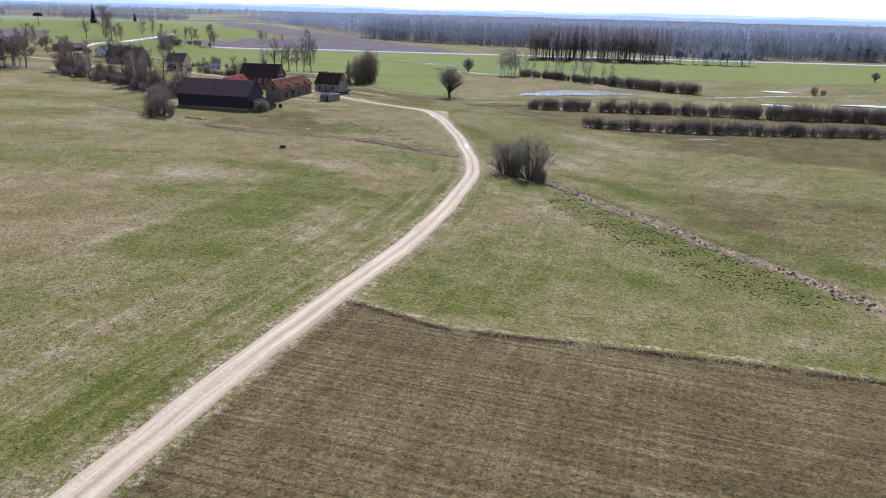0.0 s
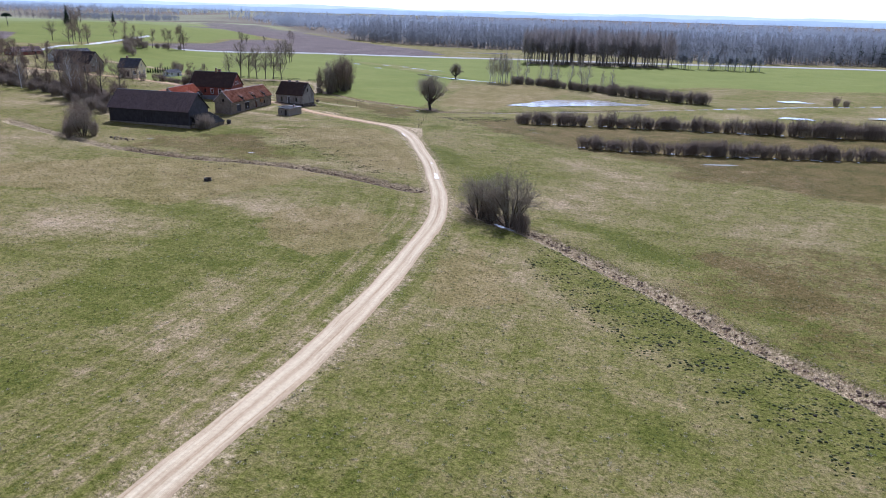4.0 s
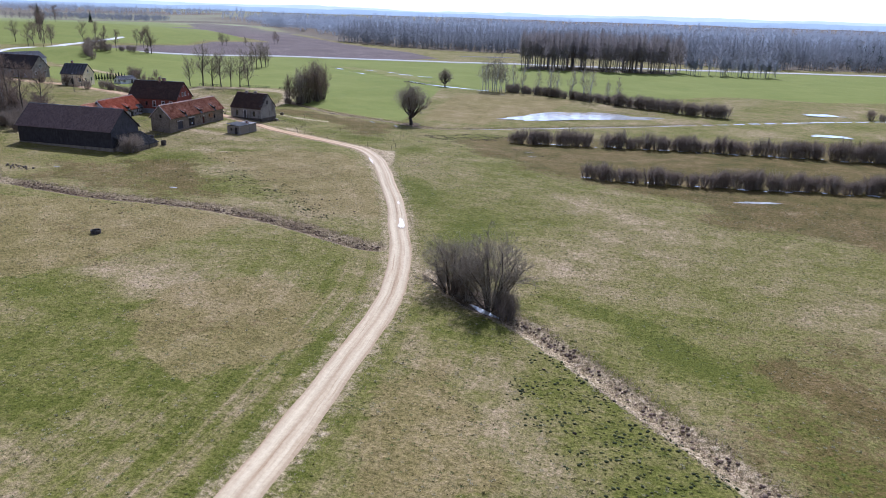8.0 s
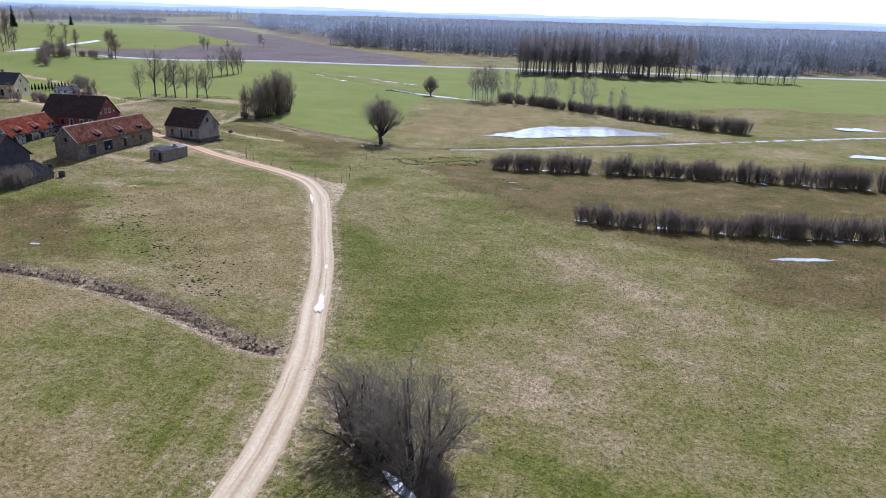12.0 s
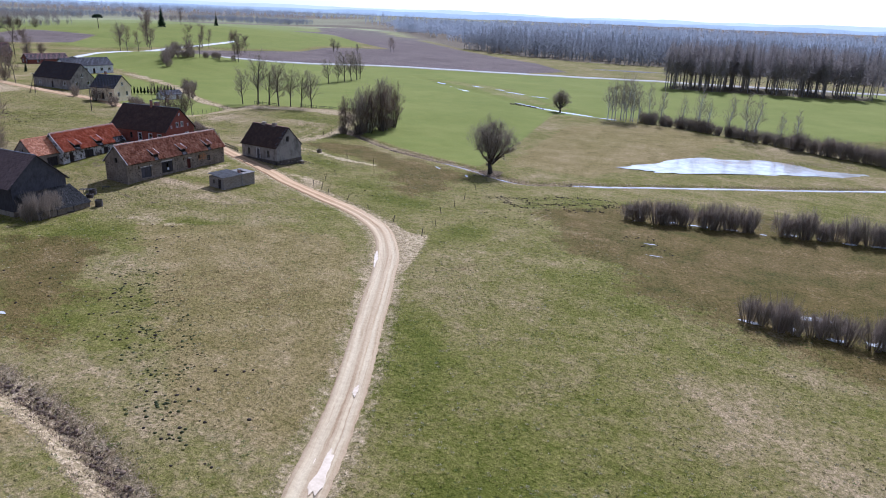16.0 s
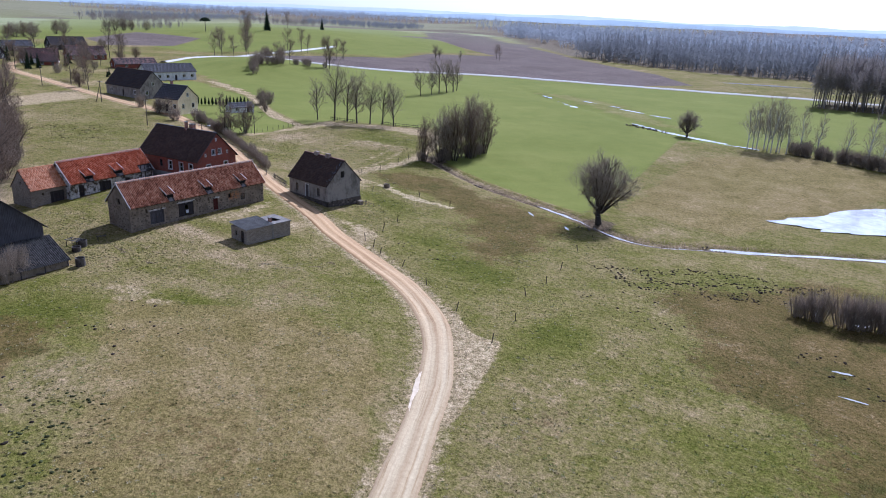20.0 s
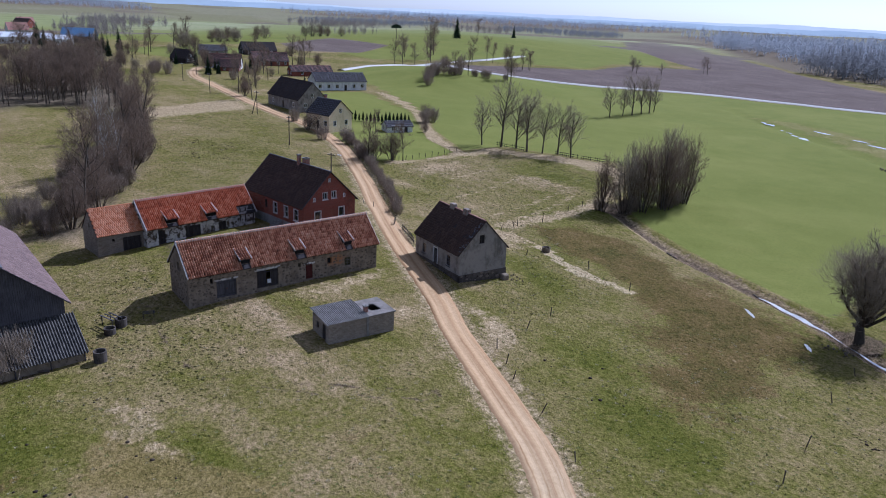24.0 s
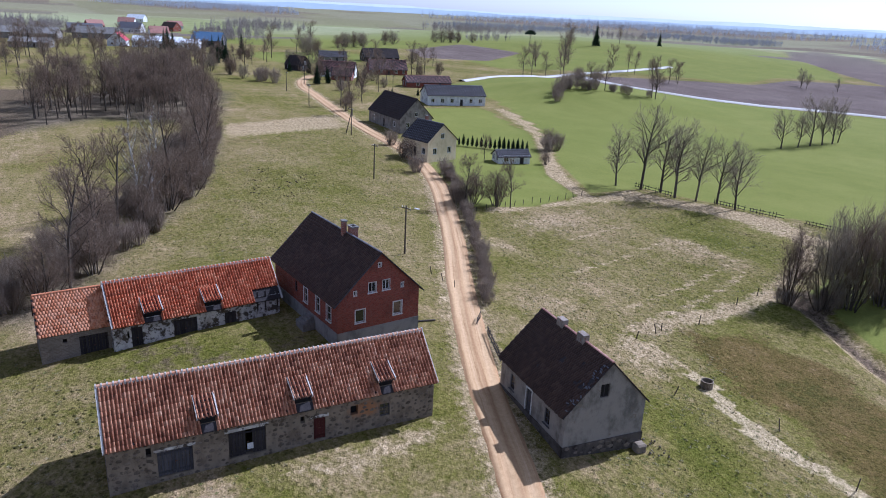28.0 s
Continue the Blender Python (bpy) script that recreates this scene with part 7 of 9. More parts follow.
def tile_slope(deck, tile, x0, x1, ridge, W, eave, oe, side, dx, dy, mat_one, mat_run, single=None, keep=None, seed=1, jit=0.012, start=0.0, stagger=False):
    """Lay tiles on one slope. single(u, v): tiles built as parts of their own; the rest is one run."""
    rng = np.random.default_rng(seed)
    k = (ridge - eave) / (W / 2)
    c = 1 / math.hypot(1, k)
    down = Vector((0, side * c, -k * c))
    across = Vector((1, 0, 0)) * (1 if side < 0 else -1)
    outw = across.cross(down)
    if outw.z < 0:
        across, outw = -across, -outw
    org = Vector((x0 if across.x > 0 else x1, 0, ridge + 0.01))
    run = (W / 2 + oe) / c - start
    nx, ny = int((x1 - x0) / dx), int(run / dy)
    dx, dy = (x1 - x0) / nx, run / ny
    base = Matrix(((across.x, down.x, outw.x, org.x), (across.y, down.y, outw.y, org.y), (across.z, down.z, outw.z, org.z), (0, 0, 0, 1)))
    V, F = tile
    B = np.array(base)
    vs, fs, o, shared = [], [], 0, None
    picked = 0
    for j in range(ny):
        for i in range(nx):
            u, v = i * dx + (dx * 0.5 if stagger and j % 2 else 0), start + j * dy
            if stagger and j % 2 and i == nx - 1:
                continue
            pu = u if across.x > 0 else (x1 - x0) - u - dx
            if keep is not None and not keep(pu, v):
                continue
            ju, jv, jz = jit * (rng.random() - 0.5), 2 * jit * (rng.random() - 0.5), 0.6 * jit * rng.random()
            if single is not None and picked < 300 and single(pu, v):
                if shared is None:
                    shared = np_mesh("roof_tile", V, F)
                    shared.materials.append(mat_one)
                t = new("roof_tile", shared)
                t.parent = deck
                t.matrix_basis = base @ Matrix.Translation((u + ju, v + jv, jz))
                picked += 1
                continue
            P = V + np.array([u + ju, v + jv, jz])
            vs.append(P @ B[:3, :3].T + B[:3, 3])
            fs.append(F + o)
            o += len(V)
    if vs:
        tagged(obj("roof_tiles", np_mesh("roof_tiles", np.concatenate(vs), np.concatenate(fs)), mat_run, deck), kind="stuff")


def ridge_caps(parent, x0, x1, z, material, step=0.38, r=0.13, joint=False):
    bm = bmesh.new()
    n = int((x1 - x0) / step)
    for i in range(n):
        a = x0 + (x1 - x0) * i / n
        b = a + (x1 - x0) / n + 0.03
        prev = None
        for x, rr in ((a, r), (b, r + 0.02)):
            ring = [bm.verts.new((x, rr * math.cos(t) * 1.1, z + rr * math.sin(t) * 0.8)) for t in (math.pi * q / 5 for q in range(6))]
            if prev:
                for q in range(5):
                    bm.faces.new((prev[q], prev[q + 1], ring[q + 1], ring[q]))
            prev = ring
        bm.faces.new(prev)
    rd = tagged(part("ridge", bm, material, parent), kind="stuff")
    if joint:       # pale mortar: a bed on both sides and a collar at each cap
        bm = bmesh.new()
        for i in range(n + 1):
            x = x0 + (x1 - x0) * i / n
            tube(bm, (x - 0.045, 0, z), (x + 0.045, 0, z), r + 0.045, r + 0.05, 8)
        for sd in (-1, 1):
            box(bm, x0, x1, min(sd * 0.08, sd * 0.165), max(sd * 0.08, sd * 0.165), z - 0.14, z - 0.01)
        part("mortar", bm, MAT_VERGE, rd, "pale mortar bedding")
    return rd


def verge_strip(parent, L, W, eave, ridge, og, oe, material, ends=(-1, 1), w=0.12, up=0.1, sides=(-1, 1)):
    k = (ridge - eave) / (W / 2)
    for e in ends:
        for s in sides:
            bm = bmesh.new()
            x0, x1 = e * (L / 2 + og) - (0 if e > 0 else 0.03), e * (L / 2 + og) + (0.03 if e > 0 else 0)
            x0, x1 = (x0 - w, x1) if e > 0 else (x0, x1 + w)
            y1, z1 = s * (W / 2 + oe), eave - oe * k
            v = [bm.verts.new(p) for x in (x0, x1) for p in ((x, 0, ridge + up), (x, y1, z1 + up), (x, y1, z1 - 0.06), (x, 0, ridge - 0.06))]
            for q in ((0, 1, 2, 3), (7, 6, 5, 4), (0, 4, 5, 1), (1, 5, 6, 2), (2, 6, 7, 3), (3, 7, 4, 0)):
                bm.faces.new([v[i] for i in q])
            part("verge", bm, material, parent)


def chimney(parent, x, y, z0, z1, sx, sy, material, cap=True):
    bm = bmesh.new()
    box(bm, x - sx / 2, x + sx / 2, y - sy / 2, y + sy / 2, z0, z1, 0.015)
    c = part("chimney", bm, material, parent)
    if cap:
        bm = bmesh.new()
        for a in ((x - sx / 2 - 0.06, x + sx / 2 + 0.06, y - sy / 2 - 0.06, y - sy / 2 + 0.1), (x - sx / 2 - 0.06, x + sx / 2 + 0.06, y + sy / 2 - 0.1, y + sy / 2 + 0.06),
                  (x - sx / 2 - 0.06, x - sx / 2 + 0.1, y - sy / 2 + 0.1, y + sy / 2 - 0.1), (x + sx / 2 - 0.1, x + sx / 2 + 0.06, y - sy / 2 + 0.1, y + sy / 2 - 0.1)):
            box(bm, *a, z1, z1 + 0.14)
        part("cap", bm, MAT_CONCRETE, c)
        # dark slab in place of the shade in the flue mouth
        bm = bmesh.new()
        box(bm, x - sx / 2 + 0.1, x + sx / 2 - 0.1, y - sy / 2 + 0.1, y + sy / 2 - 0.1, z1, z1 + 0.03)
        part("flue", bm, MAT_DARK, c)
    return c


def dormer(parent, u, W, eave, ridge, wide, vtop, z_front, material_wall, tile_mats, seed):
    """A small tiled shed dormer on the front slope: cheeks, dark loading hatch, roof."""
    k = (ridge - eave) / (W / 2)
    y_top, y_front = -vtop, -W / 2 + 0.02
    z_top = ridge - vtop * k + 0.04
    d = new("dormer")
    d.parent = parent
    d.empty_display_size = 0.2
    x0, x1 = u - wide / 2, u + wide / 2
    zf = z_front
    for x in (x0, x1):
        bm = bmesh.new()
        for a in (x - 0.04, x + 0.04):
            bm.faces.new([bm.verts.new(p) for p in ((a, y_top, z_top), (a, y_front, zf), (a, y_front, eave - 0.15))])
        part("cheek", bm, MAT_BOARD, d)
    # dark panel in place of the shade inside the open hatch
    bm = bmesh.new()
    box(bm, x0 + 0.04, x1 - 0.04, y_front + 0.02, y_front + 0.08, eave - 0.3, zf - 0.06)
    part("hatch", bm, MAT_DARK, d, "dark sheet for the unlit loading hatch")
    bm = bmesh.new()
    box(bm, x0 - 0.05, x1 + 0.05, y_front - 0.06, y_front + 0.12, eave - 0.34, eave - 0.22)
    part("sill", bm, MAT_BOARD_GREY, d)
    # roof of the dormer: own slope
    kk = (z_top - zf) / (y_top - (y_front - 0.35)) if y_top != y_front else 0
    ye = y_front - 0.35
    bm = bmesh.new()
    top = [(x0 - 0.12, y_top + 0.1, z_top + 0.06), (x1 + 0.12, y_top + 0.1, z_top + 0.06), (x1 + 0.12, ye, zf - 0.02), (x0 - 0.12, ye, zf - 0.02)]
    v = [bm.verts.new(p) for p in top] + [bm.verts.new((p[0], p[1], p[2] - 0.07)) for p in top]
    for q in ((0, 1, 2, 3), (7, 6, 5, 4), (0, 4, 5, 1), (1, 5, 6, 2), (2, 6, 7, 3), (3, 7, 4, 0)):
        bm.faces.new([v[i] for i in q])
    rf = part("dormer_roof", bm, MAT_BOARD, d)
    rise = (z_top + 0.06) - (zf - 0.02)
    runy = (y_top + 0.1) - ye
    kd = rise / runy
    # tiles in the slope's own axes, with the ridge line moved to the dormer's top
    c = 1 / math.hypot(1, kd)
    base = Matrix(((1, 0, 0, x0 - 0.1), (0, -c, -kd * c * -1 * -1, y_top + 0.1), (0, -kd * c, c, z_top + 0.07), (0, 0, 0, 1)))
    base[1][2] = -kd * c
    rng = np.random.default_rng(seed)
    V, F = PANTILE
    B = np.array(base)
    nx, ny = max(3, int((wide + 0.2) / 0.27)), max(3, int(runy / c / 0.36))
    vs, fs, o = [], [], 0
    for j in range(ny):
        for i in range(nx):
            P = V + np.array([i * (wide + 0.2) / nx, j * (runy / c) / ny + 0.02 * rng.random(), 0.008 * rng.random()])
            vs.append(P @ B[:3, :3].T + B[:3, 3])
            fs.append(F + o)
            o += len(V)
    tagged(obj("roof_tiles", np_mesh("roof_tiles", np.concatenate(vs), np.concatenate(fs)), tile_mats[1], rf), kind="stuff")
    for x in (x0 - 0.12, x1 + 0.06):
        bm = bmesh.new()
        v = [bm.verts.new(p) for xx in (x, x + 0.09) for p in ((xx, y_top + 0.1, z_top + 0.18), (xx, ye - 0.02, zf + 0.1), (xx, ye - 0.02, zf - 0.08), (xx, y_top + 0.1, z_top))]
        for q in ((0, 1, 2, 3), (7, 6, 5, 4), (0, 4, 5, 1), (1, 5, 6, 2), (2, 6, 7, 3), (3, 7, 4, 0)):
            bm.faces.new([v[i] for i in q])
        part("verge", bm, MAT_VERGE, d)
    return d


def stone_meshes(n=6):
    out = []
    rng = np.random.default_rng(77)
    for i in range(n):
        bm = bmesh.new()
        bmesh.ops.create_icosphere(bm, subdivisions=1, radius=0.5)
        for v in bm.verts:
            v.co *= 0.82 + 0.36 * rng.random()
        me = bpy.data.meshes.new("stone")
        bm.to_mesh(me)
        bm.free()
        me.materials.append(MAT_STONE)
        out.append(me)
    return out


STONES = stone_meshes()


def stone_face(parent, f, u0, u1, z0, z1, holes, limit, seed, size=0.42, top=None):
    """Field stones set in a wall, each a part of its own."""
    rng = np.random.default_rng(seed)
    spots = []
    tries = 0
    while len(spots) < limit and tries < 9000:
        tries += 1
        u, z = u0 + (u1 - u0) * rng.random(), z0 + (z1 - z0) * rng.random()
        s = size * (0.55 + 0.75 * rng.random())
        if top is not None and z + s / 2 > top(u):
            continue
        if any(h[0] - 0.2 < u < h[1] + 0.2 and h[2] - 0.15 < z < h[3] + 0.2 for h in holes):
            continue
        if any(abs(u - a) < (s + b) * 0.46 and abs(z - c) < (s + b) * 0.34 for a, c, b in spots):
            continue
        spots.append((u, z, s))
    for u, z, s in spots:
        st = new("stone", STONES[int(rng.integers(len(STONES)))])
        st.parent = parent
        p = f(u, -0.02, z)
        st.location = p
        st.rotation_euler = (rng.random() * 6, rng.random() * 6, rng.random() * 6)
        a = f(0, 1, 0)
        b = f(0, 0, 0)
        flat_x = abs(a[0] - b[0]) > 0.5
        st.rotation_euler = (0, 0, 0)
        st.scale = ((0.16, s * 1.05, s * 0.74) if flat_x else (s * 1.05, 0.16, s * 0.74))


def corrugated(bm, x0, x1, f, pitch=0.18, amp=0.035, rows=((0, 1),)):
    """A corrugated sheet: f(x, t, dz) gives the place at x across and t (0..1) down the slope."""
    n = int((x1 - x0) / pitch * 6)
    for t0, t1 in rows:
        prev = None
        for i in range(n + 1):
            x = x0 + (x1 - x0) * i / n
            dz = amp * math.sin(2 * math.pi * x / pitch)
            cur = [bm.verts.new(f(x, t0, dz)), bm.verts.new(f(x, t1, dz + 0.015))]
            if prev:
                bm.faces.new((prev[0], cur[0], cur[1], prev[1]))
            prev = cur


# ---- the farm ----
def stone_barn():
    L, W, E, R = 24.93, 5.85, 3.77, 6.58
    e = thing("stone_barn", -134.16, 245.58, 2.11, 90.54, "long fieldstone barn with a weathered red pantile roof", "barn")
    front = [(-9.25, -6.85, 0.12, 2.2), (-9.95, -9.6, 2.0, 2.7), (-4.35, -1.6, 0.3, 2.5), (1.05, 1.4, 1.95, 2.55), (2.08, 3.05, 0.2, 2.15), (5.1, 5.75, 1.7, 2.5), (7.6, 8.5, 0.95, 2.1)]
    gab = [(-0.5, 0.35, 3.3, 4.3)]
    bm = bmesh.new()
    walls(bm, L, W, E, R, {"a": front, "0": gab}, 0.5)
    w = part("wall", bm, MAT_MORTAR, e, "rubble wall of mixed field stones and mortar")
    f = side_map(L, W, "a")
    stone_face(w, f, -L / 2 + 0.2, L / 2 - 0.2, -0.3, 3.1, front, 300, 5)
    stone_face(w, side_map(L, W, "0"), -W / 2 + 0.2, W / 2 - 0.2, -0.3, 3.6, gab, 90, 6, 0.45)
    plank_door(e, f, front[0], 10, MAT_BOARD_GREY, "double_door")
    plank_door(e, f, front[2], 11, MAT_BOARD, "double_door", ajar=(5, 6))
    plank_door(e, f, front[4], 4, MAT_DOOR_RED)
    # empty slots: dark sheets painted for the shade within, no real shutters
    for h in (front[1], front[3], front[5]):
        bm = bmesh.new()
        slab_on(bm, f, h[0], h[1], h[2], h[3], -0.4, -0.36)
        part("shutter", bm, MAT_DARK, e, "dark sheet for the unlit window slot")
    window(e, f, front[6], 2, 3, 0.0, MAT_BOARD_GREY, True, False)
    # dark sheet for the shade behind the gable opening
    bm = bmesh.new()
    slab_on(bm, side_map(L, W, "0"), *gab[0], -0.3, -0.26)
    part("hatch", bm, MAT_DARK, e, "dark sheet for the unlit gable hatch")
    bm = bmesh.new()
    slab_on(bm, f, -3.0, -2.55, 0.75, 1.25, -0.1, -0.06)
    part("notice", bm, MAT_WHITE, e, "small white sheet fixed on the door")
    for a in ((-9.45, -6.65, 2.2, 2.42), (-4.6, -1.4, 2.5, 2.75), (1.85, 3.3, 2.15, 2.4)):
        bm = bmesh.new()
        slab_on(bm, f, *a, -0.05, 0.03)
        part("lintel", bm, MAT_WHITEWASH, e, "flaking pale rendered lintel")
    d = roof_deck(e, L, W, E, R, 0.12, 0.45, MAT_BOARD, lift=-0.05)
    hole = lambda u, v: not any(abs(u - (c + L / 2)) < 0.62 and v > 2.3 for c in (-5.75, 1.2, 8.05))
    tile_slope(d[-1], PANTILE, -L / 2 - 0.1, L / 2 + 0.1, R, W, E, 0.5, -1, 0.262, 0.36, MAT_TILE_RED, MAT_TILE_RED_I, lambda u, v: u < 8.2, hole, 3)
    tile_slope(d[1], PANTILE, -L / 2 - 0.1, L / 2 + 0.1, R, W, E, 0.5, 1, 0.262, 0.36, MAT_TILE_RED, MAT_TILE_RED_I, None, None, 4)
    ridge_caps(e, -L / 2 - 0.1, L / 2 + 0.1, R + 0.06, MAT_TILE_RED, joint=True)
    verge_strip(e, L, W, E, R, 0.14, 0.5, MAT_VERGE)
    for i, c in enumerate((-5.75, 1.2, 8.05)):
        dormer(e, c, W, E, R, 1.25, 1.52, E + 0.62, MAT_WHITEWASH, (MAT_TILE_RED, MAT_TILE_RED_I), 20 + i)
    bm = bmesh.new()
    for i in range(7):
        x = -L / 2 + 1.8 + i * 3.55
        box(bm, x - 0.07, x + 0.07, -W / 2 - 0.42, -W / 2, E - 0.32, E - 0.2)
    part("rafter_ends", bm, MAT_BOARD, e)
    return e


def orange_barn():
    L, W, E, R = 16.4, 6.03, 2.92, 5.88
    e = thing("whitewashed_barn", -156.08, 242.59, 2.52, 97.09, "low barn with flaking whitewash and bright orange pantiles", "barn")
    front = [(-6.6, -5.6, -0.1, 2.1), (-6.98, -6.78, 1.1, 1.8), (-2.7, -0.45, -0.1, 2.05), (2.3, 3.5, -0.3, 1.85)]
    bm = bmesh.new()
    walls(bm, L, W, E, R, {"a": front}, 0.45)
    part("wall", bm, MAT_WHITEWASH, e)
    f = side_map(L, W, "a")
    plank_door(e, f, front[0], 5, MAT_BOARD)
    plank_door(e, f, front[2], 8, MAT_BOARD, "double_door")
    plank_door(e, f, front[3], 5, MAT_BOARD)
    # dark sheet standing for the unlit slot
    bm = bmesh.new()
    slab_on(bm, f, *front[1], -0.35, -0.3)
    part("slot", bm, MAT_DARK, e)
    # raised bay with timber posts at the far end
    for u in (5.75, 6.6, 7.9):
        bm = bmesh.new()
        slab_on(bm, f, u - 0.07, u + 0.07, 1.4, 3.5, 0.002, 0.06)
        part("post", bm, MAT_BOARD, e)
    d = roof_deck(e, L, W, E, R, 0.12, 0.35, MAT_BOARD, lift=-0.05)
    keep = lambda u, v: not any(abs(u - (c + L / 2)) < 0.8 and v > 2.25 for c in (-4.55, 1.15)) and not (u > 13.6 and v > 3.15)
    tile_slope(d[-1], PANTILE, -L / 2 - 0.1, L / 2 + 0.1, R, W, E, 0.4, -1, 0.262, 0.36, MAT_TILE_OR, MAT_TILE_OR_I, lambda u, v: u < 8.4, keep, 7)
    tile_slope(d[1], PANTILE, -L / 2 - 0.1, L / 2 + 0.1, R, W, E, 0.4, 1, 0.262, 0.36, MAT_TILE_OR, MAT_TILE_OR_I, None, None, 8)
    ridge_caps(e, -L / 2 - 0.1, L / 2 + 0.1, R + 0.06, MAT_TILE_OR, joint=True)
    verge_strip(e, L, W, E, R, 0.14, 0.4, MAT_VERGE)
    for i, c in enumerate((-4.55, 1.15)):
        dormer(e, c, W, E, R, 1.55, 1.6, E + 0.62, MAT_WHITEWASH, (MAT_TILE_OR, MAT_TILE_OR_I), 30 + i)
    return e


def annex():
    L, W, E, R = 5.95, 5.2, 3.3, 6.05
    e = thing("block_annex", -155.45, 231.45, 1.91, 96.0, "grey block outbuilding with pale orange flat tiles, joined to the barn", "outbuilding")
    front = [(0.25, 2.7, 0.05, 2.3), (-1.1, -0.75, 1.95, 2.35), (1.05, 1.75, 2.75, 3.15)]
    bm = bmesh.new()
    walls(bm, L, W, E, R, {"a": front, "0": [(-0.3, 0.3, 3.6, 4.2)]}, 0.35)
    part("wall", bm, MAT_BLOCK, e)
    f = side_map(L, W, "a")
    plank_door(e, f, front[0], 9, MAT_BOARD, "double_door")
    # slots and gable hatch: dark sheets standing for the unlit inside
    for h in front[1:]:
        bm = bmesh.new()
        slab_on(bm, f, *h, -0.3, -0.26)
        part("slot", bm, MAT_DARK, e)
    bm = bmesh.new()
    slab_on(bm, side_map(L, W, "0"), -0.3, 0.3, 3.6, 4.2, -0.3, -0.26)
    part("hatch", bm, MAT_DARK, e)
    d = roof_deck(e, L, W, E, R, 0.1, 0.25, MAT_BOARD, lift=-0.04)
    tile_slope(d[-1], FLAT, -L / 2 - 0.1, L / 2, R, W, E, 0.28, -1, 0.26, 0.3, MAT_TILE_FLAT, MAT_TILE_FLAT_I, lambda u, v: True, None, 9, stagger=True)
    tile_slope(d[1], FLAT, -L / 2 - 0.1, L / 2, R, W, E, 0.28, 1, 0.26, 0.3, MAT_TILE_FLAT, MAT_TILE_FLAT_I, None, None, 10, stagger=True)
    ridge_caps(e, -L / 2, L / 2, R + 0.02, MAT_TILE_FLAT, 0.36, 0.1)
    return e


def red_house():
    L, W, E, R = 15.3, 9.2, 4.0, 8.34
    e = thing("brick_house", -152.35, 257.59, 3.88, 7.71, "red brick farmhouse with white windows and a dark tiled roof", "house")
    gab = [(-2.65, -1.65, 1.4, 2.72), (1.62, 2.55, 1.43, 2.78), (-1.25, -0.42, 4.32, 5.36), (0.32, 1.1, 4.34, 5.38), (-0.2, 0.08, 6.85, 7.25), (-2.86, -2.6, 4.3, 4.75), (2.45, 2.7, 4.3, 4.75)]
    side = [(-2.4, -1.65, 1.6, 2.9), (0.0, 0.9, 1.35, 2.95), (2.85, 3.75, 1.35, 2.95), (5.3, 6.25, 1.35, 2.95)]
    bm = bmesh.new()
    walls(bm, L, W, E, R, {"1": gab, "a": side, "b": [(-4, -3, 1.4, 2.9), (3, 4, 1.4, 2.9)], "0": [(-2.6, -1.6, 1.4, 2.8), (1.6, 2.6, 1.4, 2.8)]}, 0.4)
    part("wall", bm, MAT_BRICK, e)
    bm = bmesh.new()
    for s in "ab01":
        f = side_map(L, W, s)
        half = (L if s in "ab" else W) / 2
        slab_on(bm, f, -half - 0.05, half + 0.05, -1.4, 0.7, -0.1, 0.05)
    part("plinth", bm, MAT_PLINTH, e, "grey rendered plinth")
    f1, fa = side_map(L, W, "1"), side_map(L, W, "a")
    for h in gab[:2]:
        window(e, f1, h, 1, 1, 0.11)
    for h in gab[2:4]:
        window(e, f1, h, 2, 1, 0.05)
    for h in gab[4:]:
        window(e, f1, h, 1, 1, 0.07, sill=False)
    window(e, fa, side[0], 1, 2, 0.0, MAT_BOARD_GREY, True, False)
    for h in side[1:]:
        window(e, fa, h, 1, 2, 0.11)
    for s, hs in (("b", [(-4, -3, 1.4, 2.9), (3, 4, 1.4, 2.9)]), ("0", [(-2.6, -1.6, 1.4, 2.8), (1.6, 2.6, 1.4, 2.8)])):
        for h in hs:
            window(e, side_map(L, W, s), h, 2, 2, 0.1)
    bm = bmesh.new()
    slab_on(bm, f1, -W / 2, W / 2, 3.55, 3.72, -0.01, 0.035)
    part("string_course", bm, MAT_BRICK, e)
    # stone steps and porch of the yard door
    bm = bmesh.new()
    for i in range(4):
        slab_on(bm, fa, 1.3 - 0.1 * i, 2.5 + 0.1 * i, -0.9, 0.55 - 0.18 * i, 0.06, 0.5 + 0.3 * i)
    part("steps", bm, MAT_CONCRETE, e)
    d = roof_deck(e, L, W, E, R, 0.25, 0.45, MAT_BOARD)
    for s in (-1, 1):
        tile_slope(d[s], FLAT, -L / 2 - 0.25, L / 2 + 0.25, R, W, E, 0.47, s, 0.26, 0.33, None, MAT_TILE_DARK, None, None, 11 + s, 0.014, stagger=True)
    ridge_caps(e, -L / 2 - 0.2, L / 2 + 0.2, R + 0.02, MAT_TILE_GREY, 0.4, 0.1)
    verge_strip(e, L, W, E, R, 0.26, 0.47, MAT_BOARD_GREY, w=0.06, up=0.05)
    chimney(e, 1.35, 0.35, R - 0.9, R + 0.75, 0.95, 0.7, MAT_CHIMNEY)
    chimney(e, 0.35, -0.2, R - 0.6, R + 1.15, 0.45, 0.45, MAT_CHIMNEY)
    return e


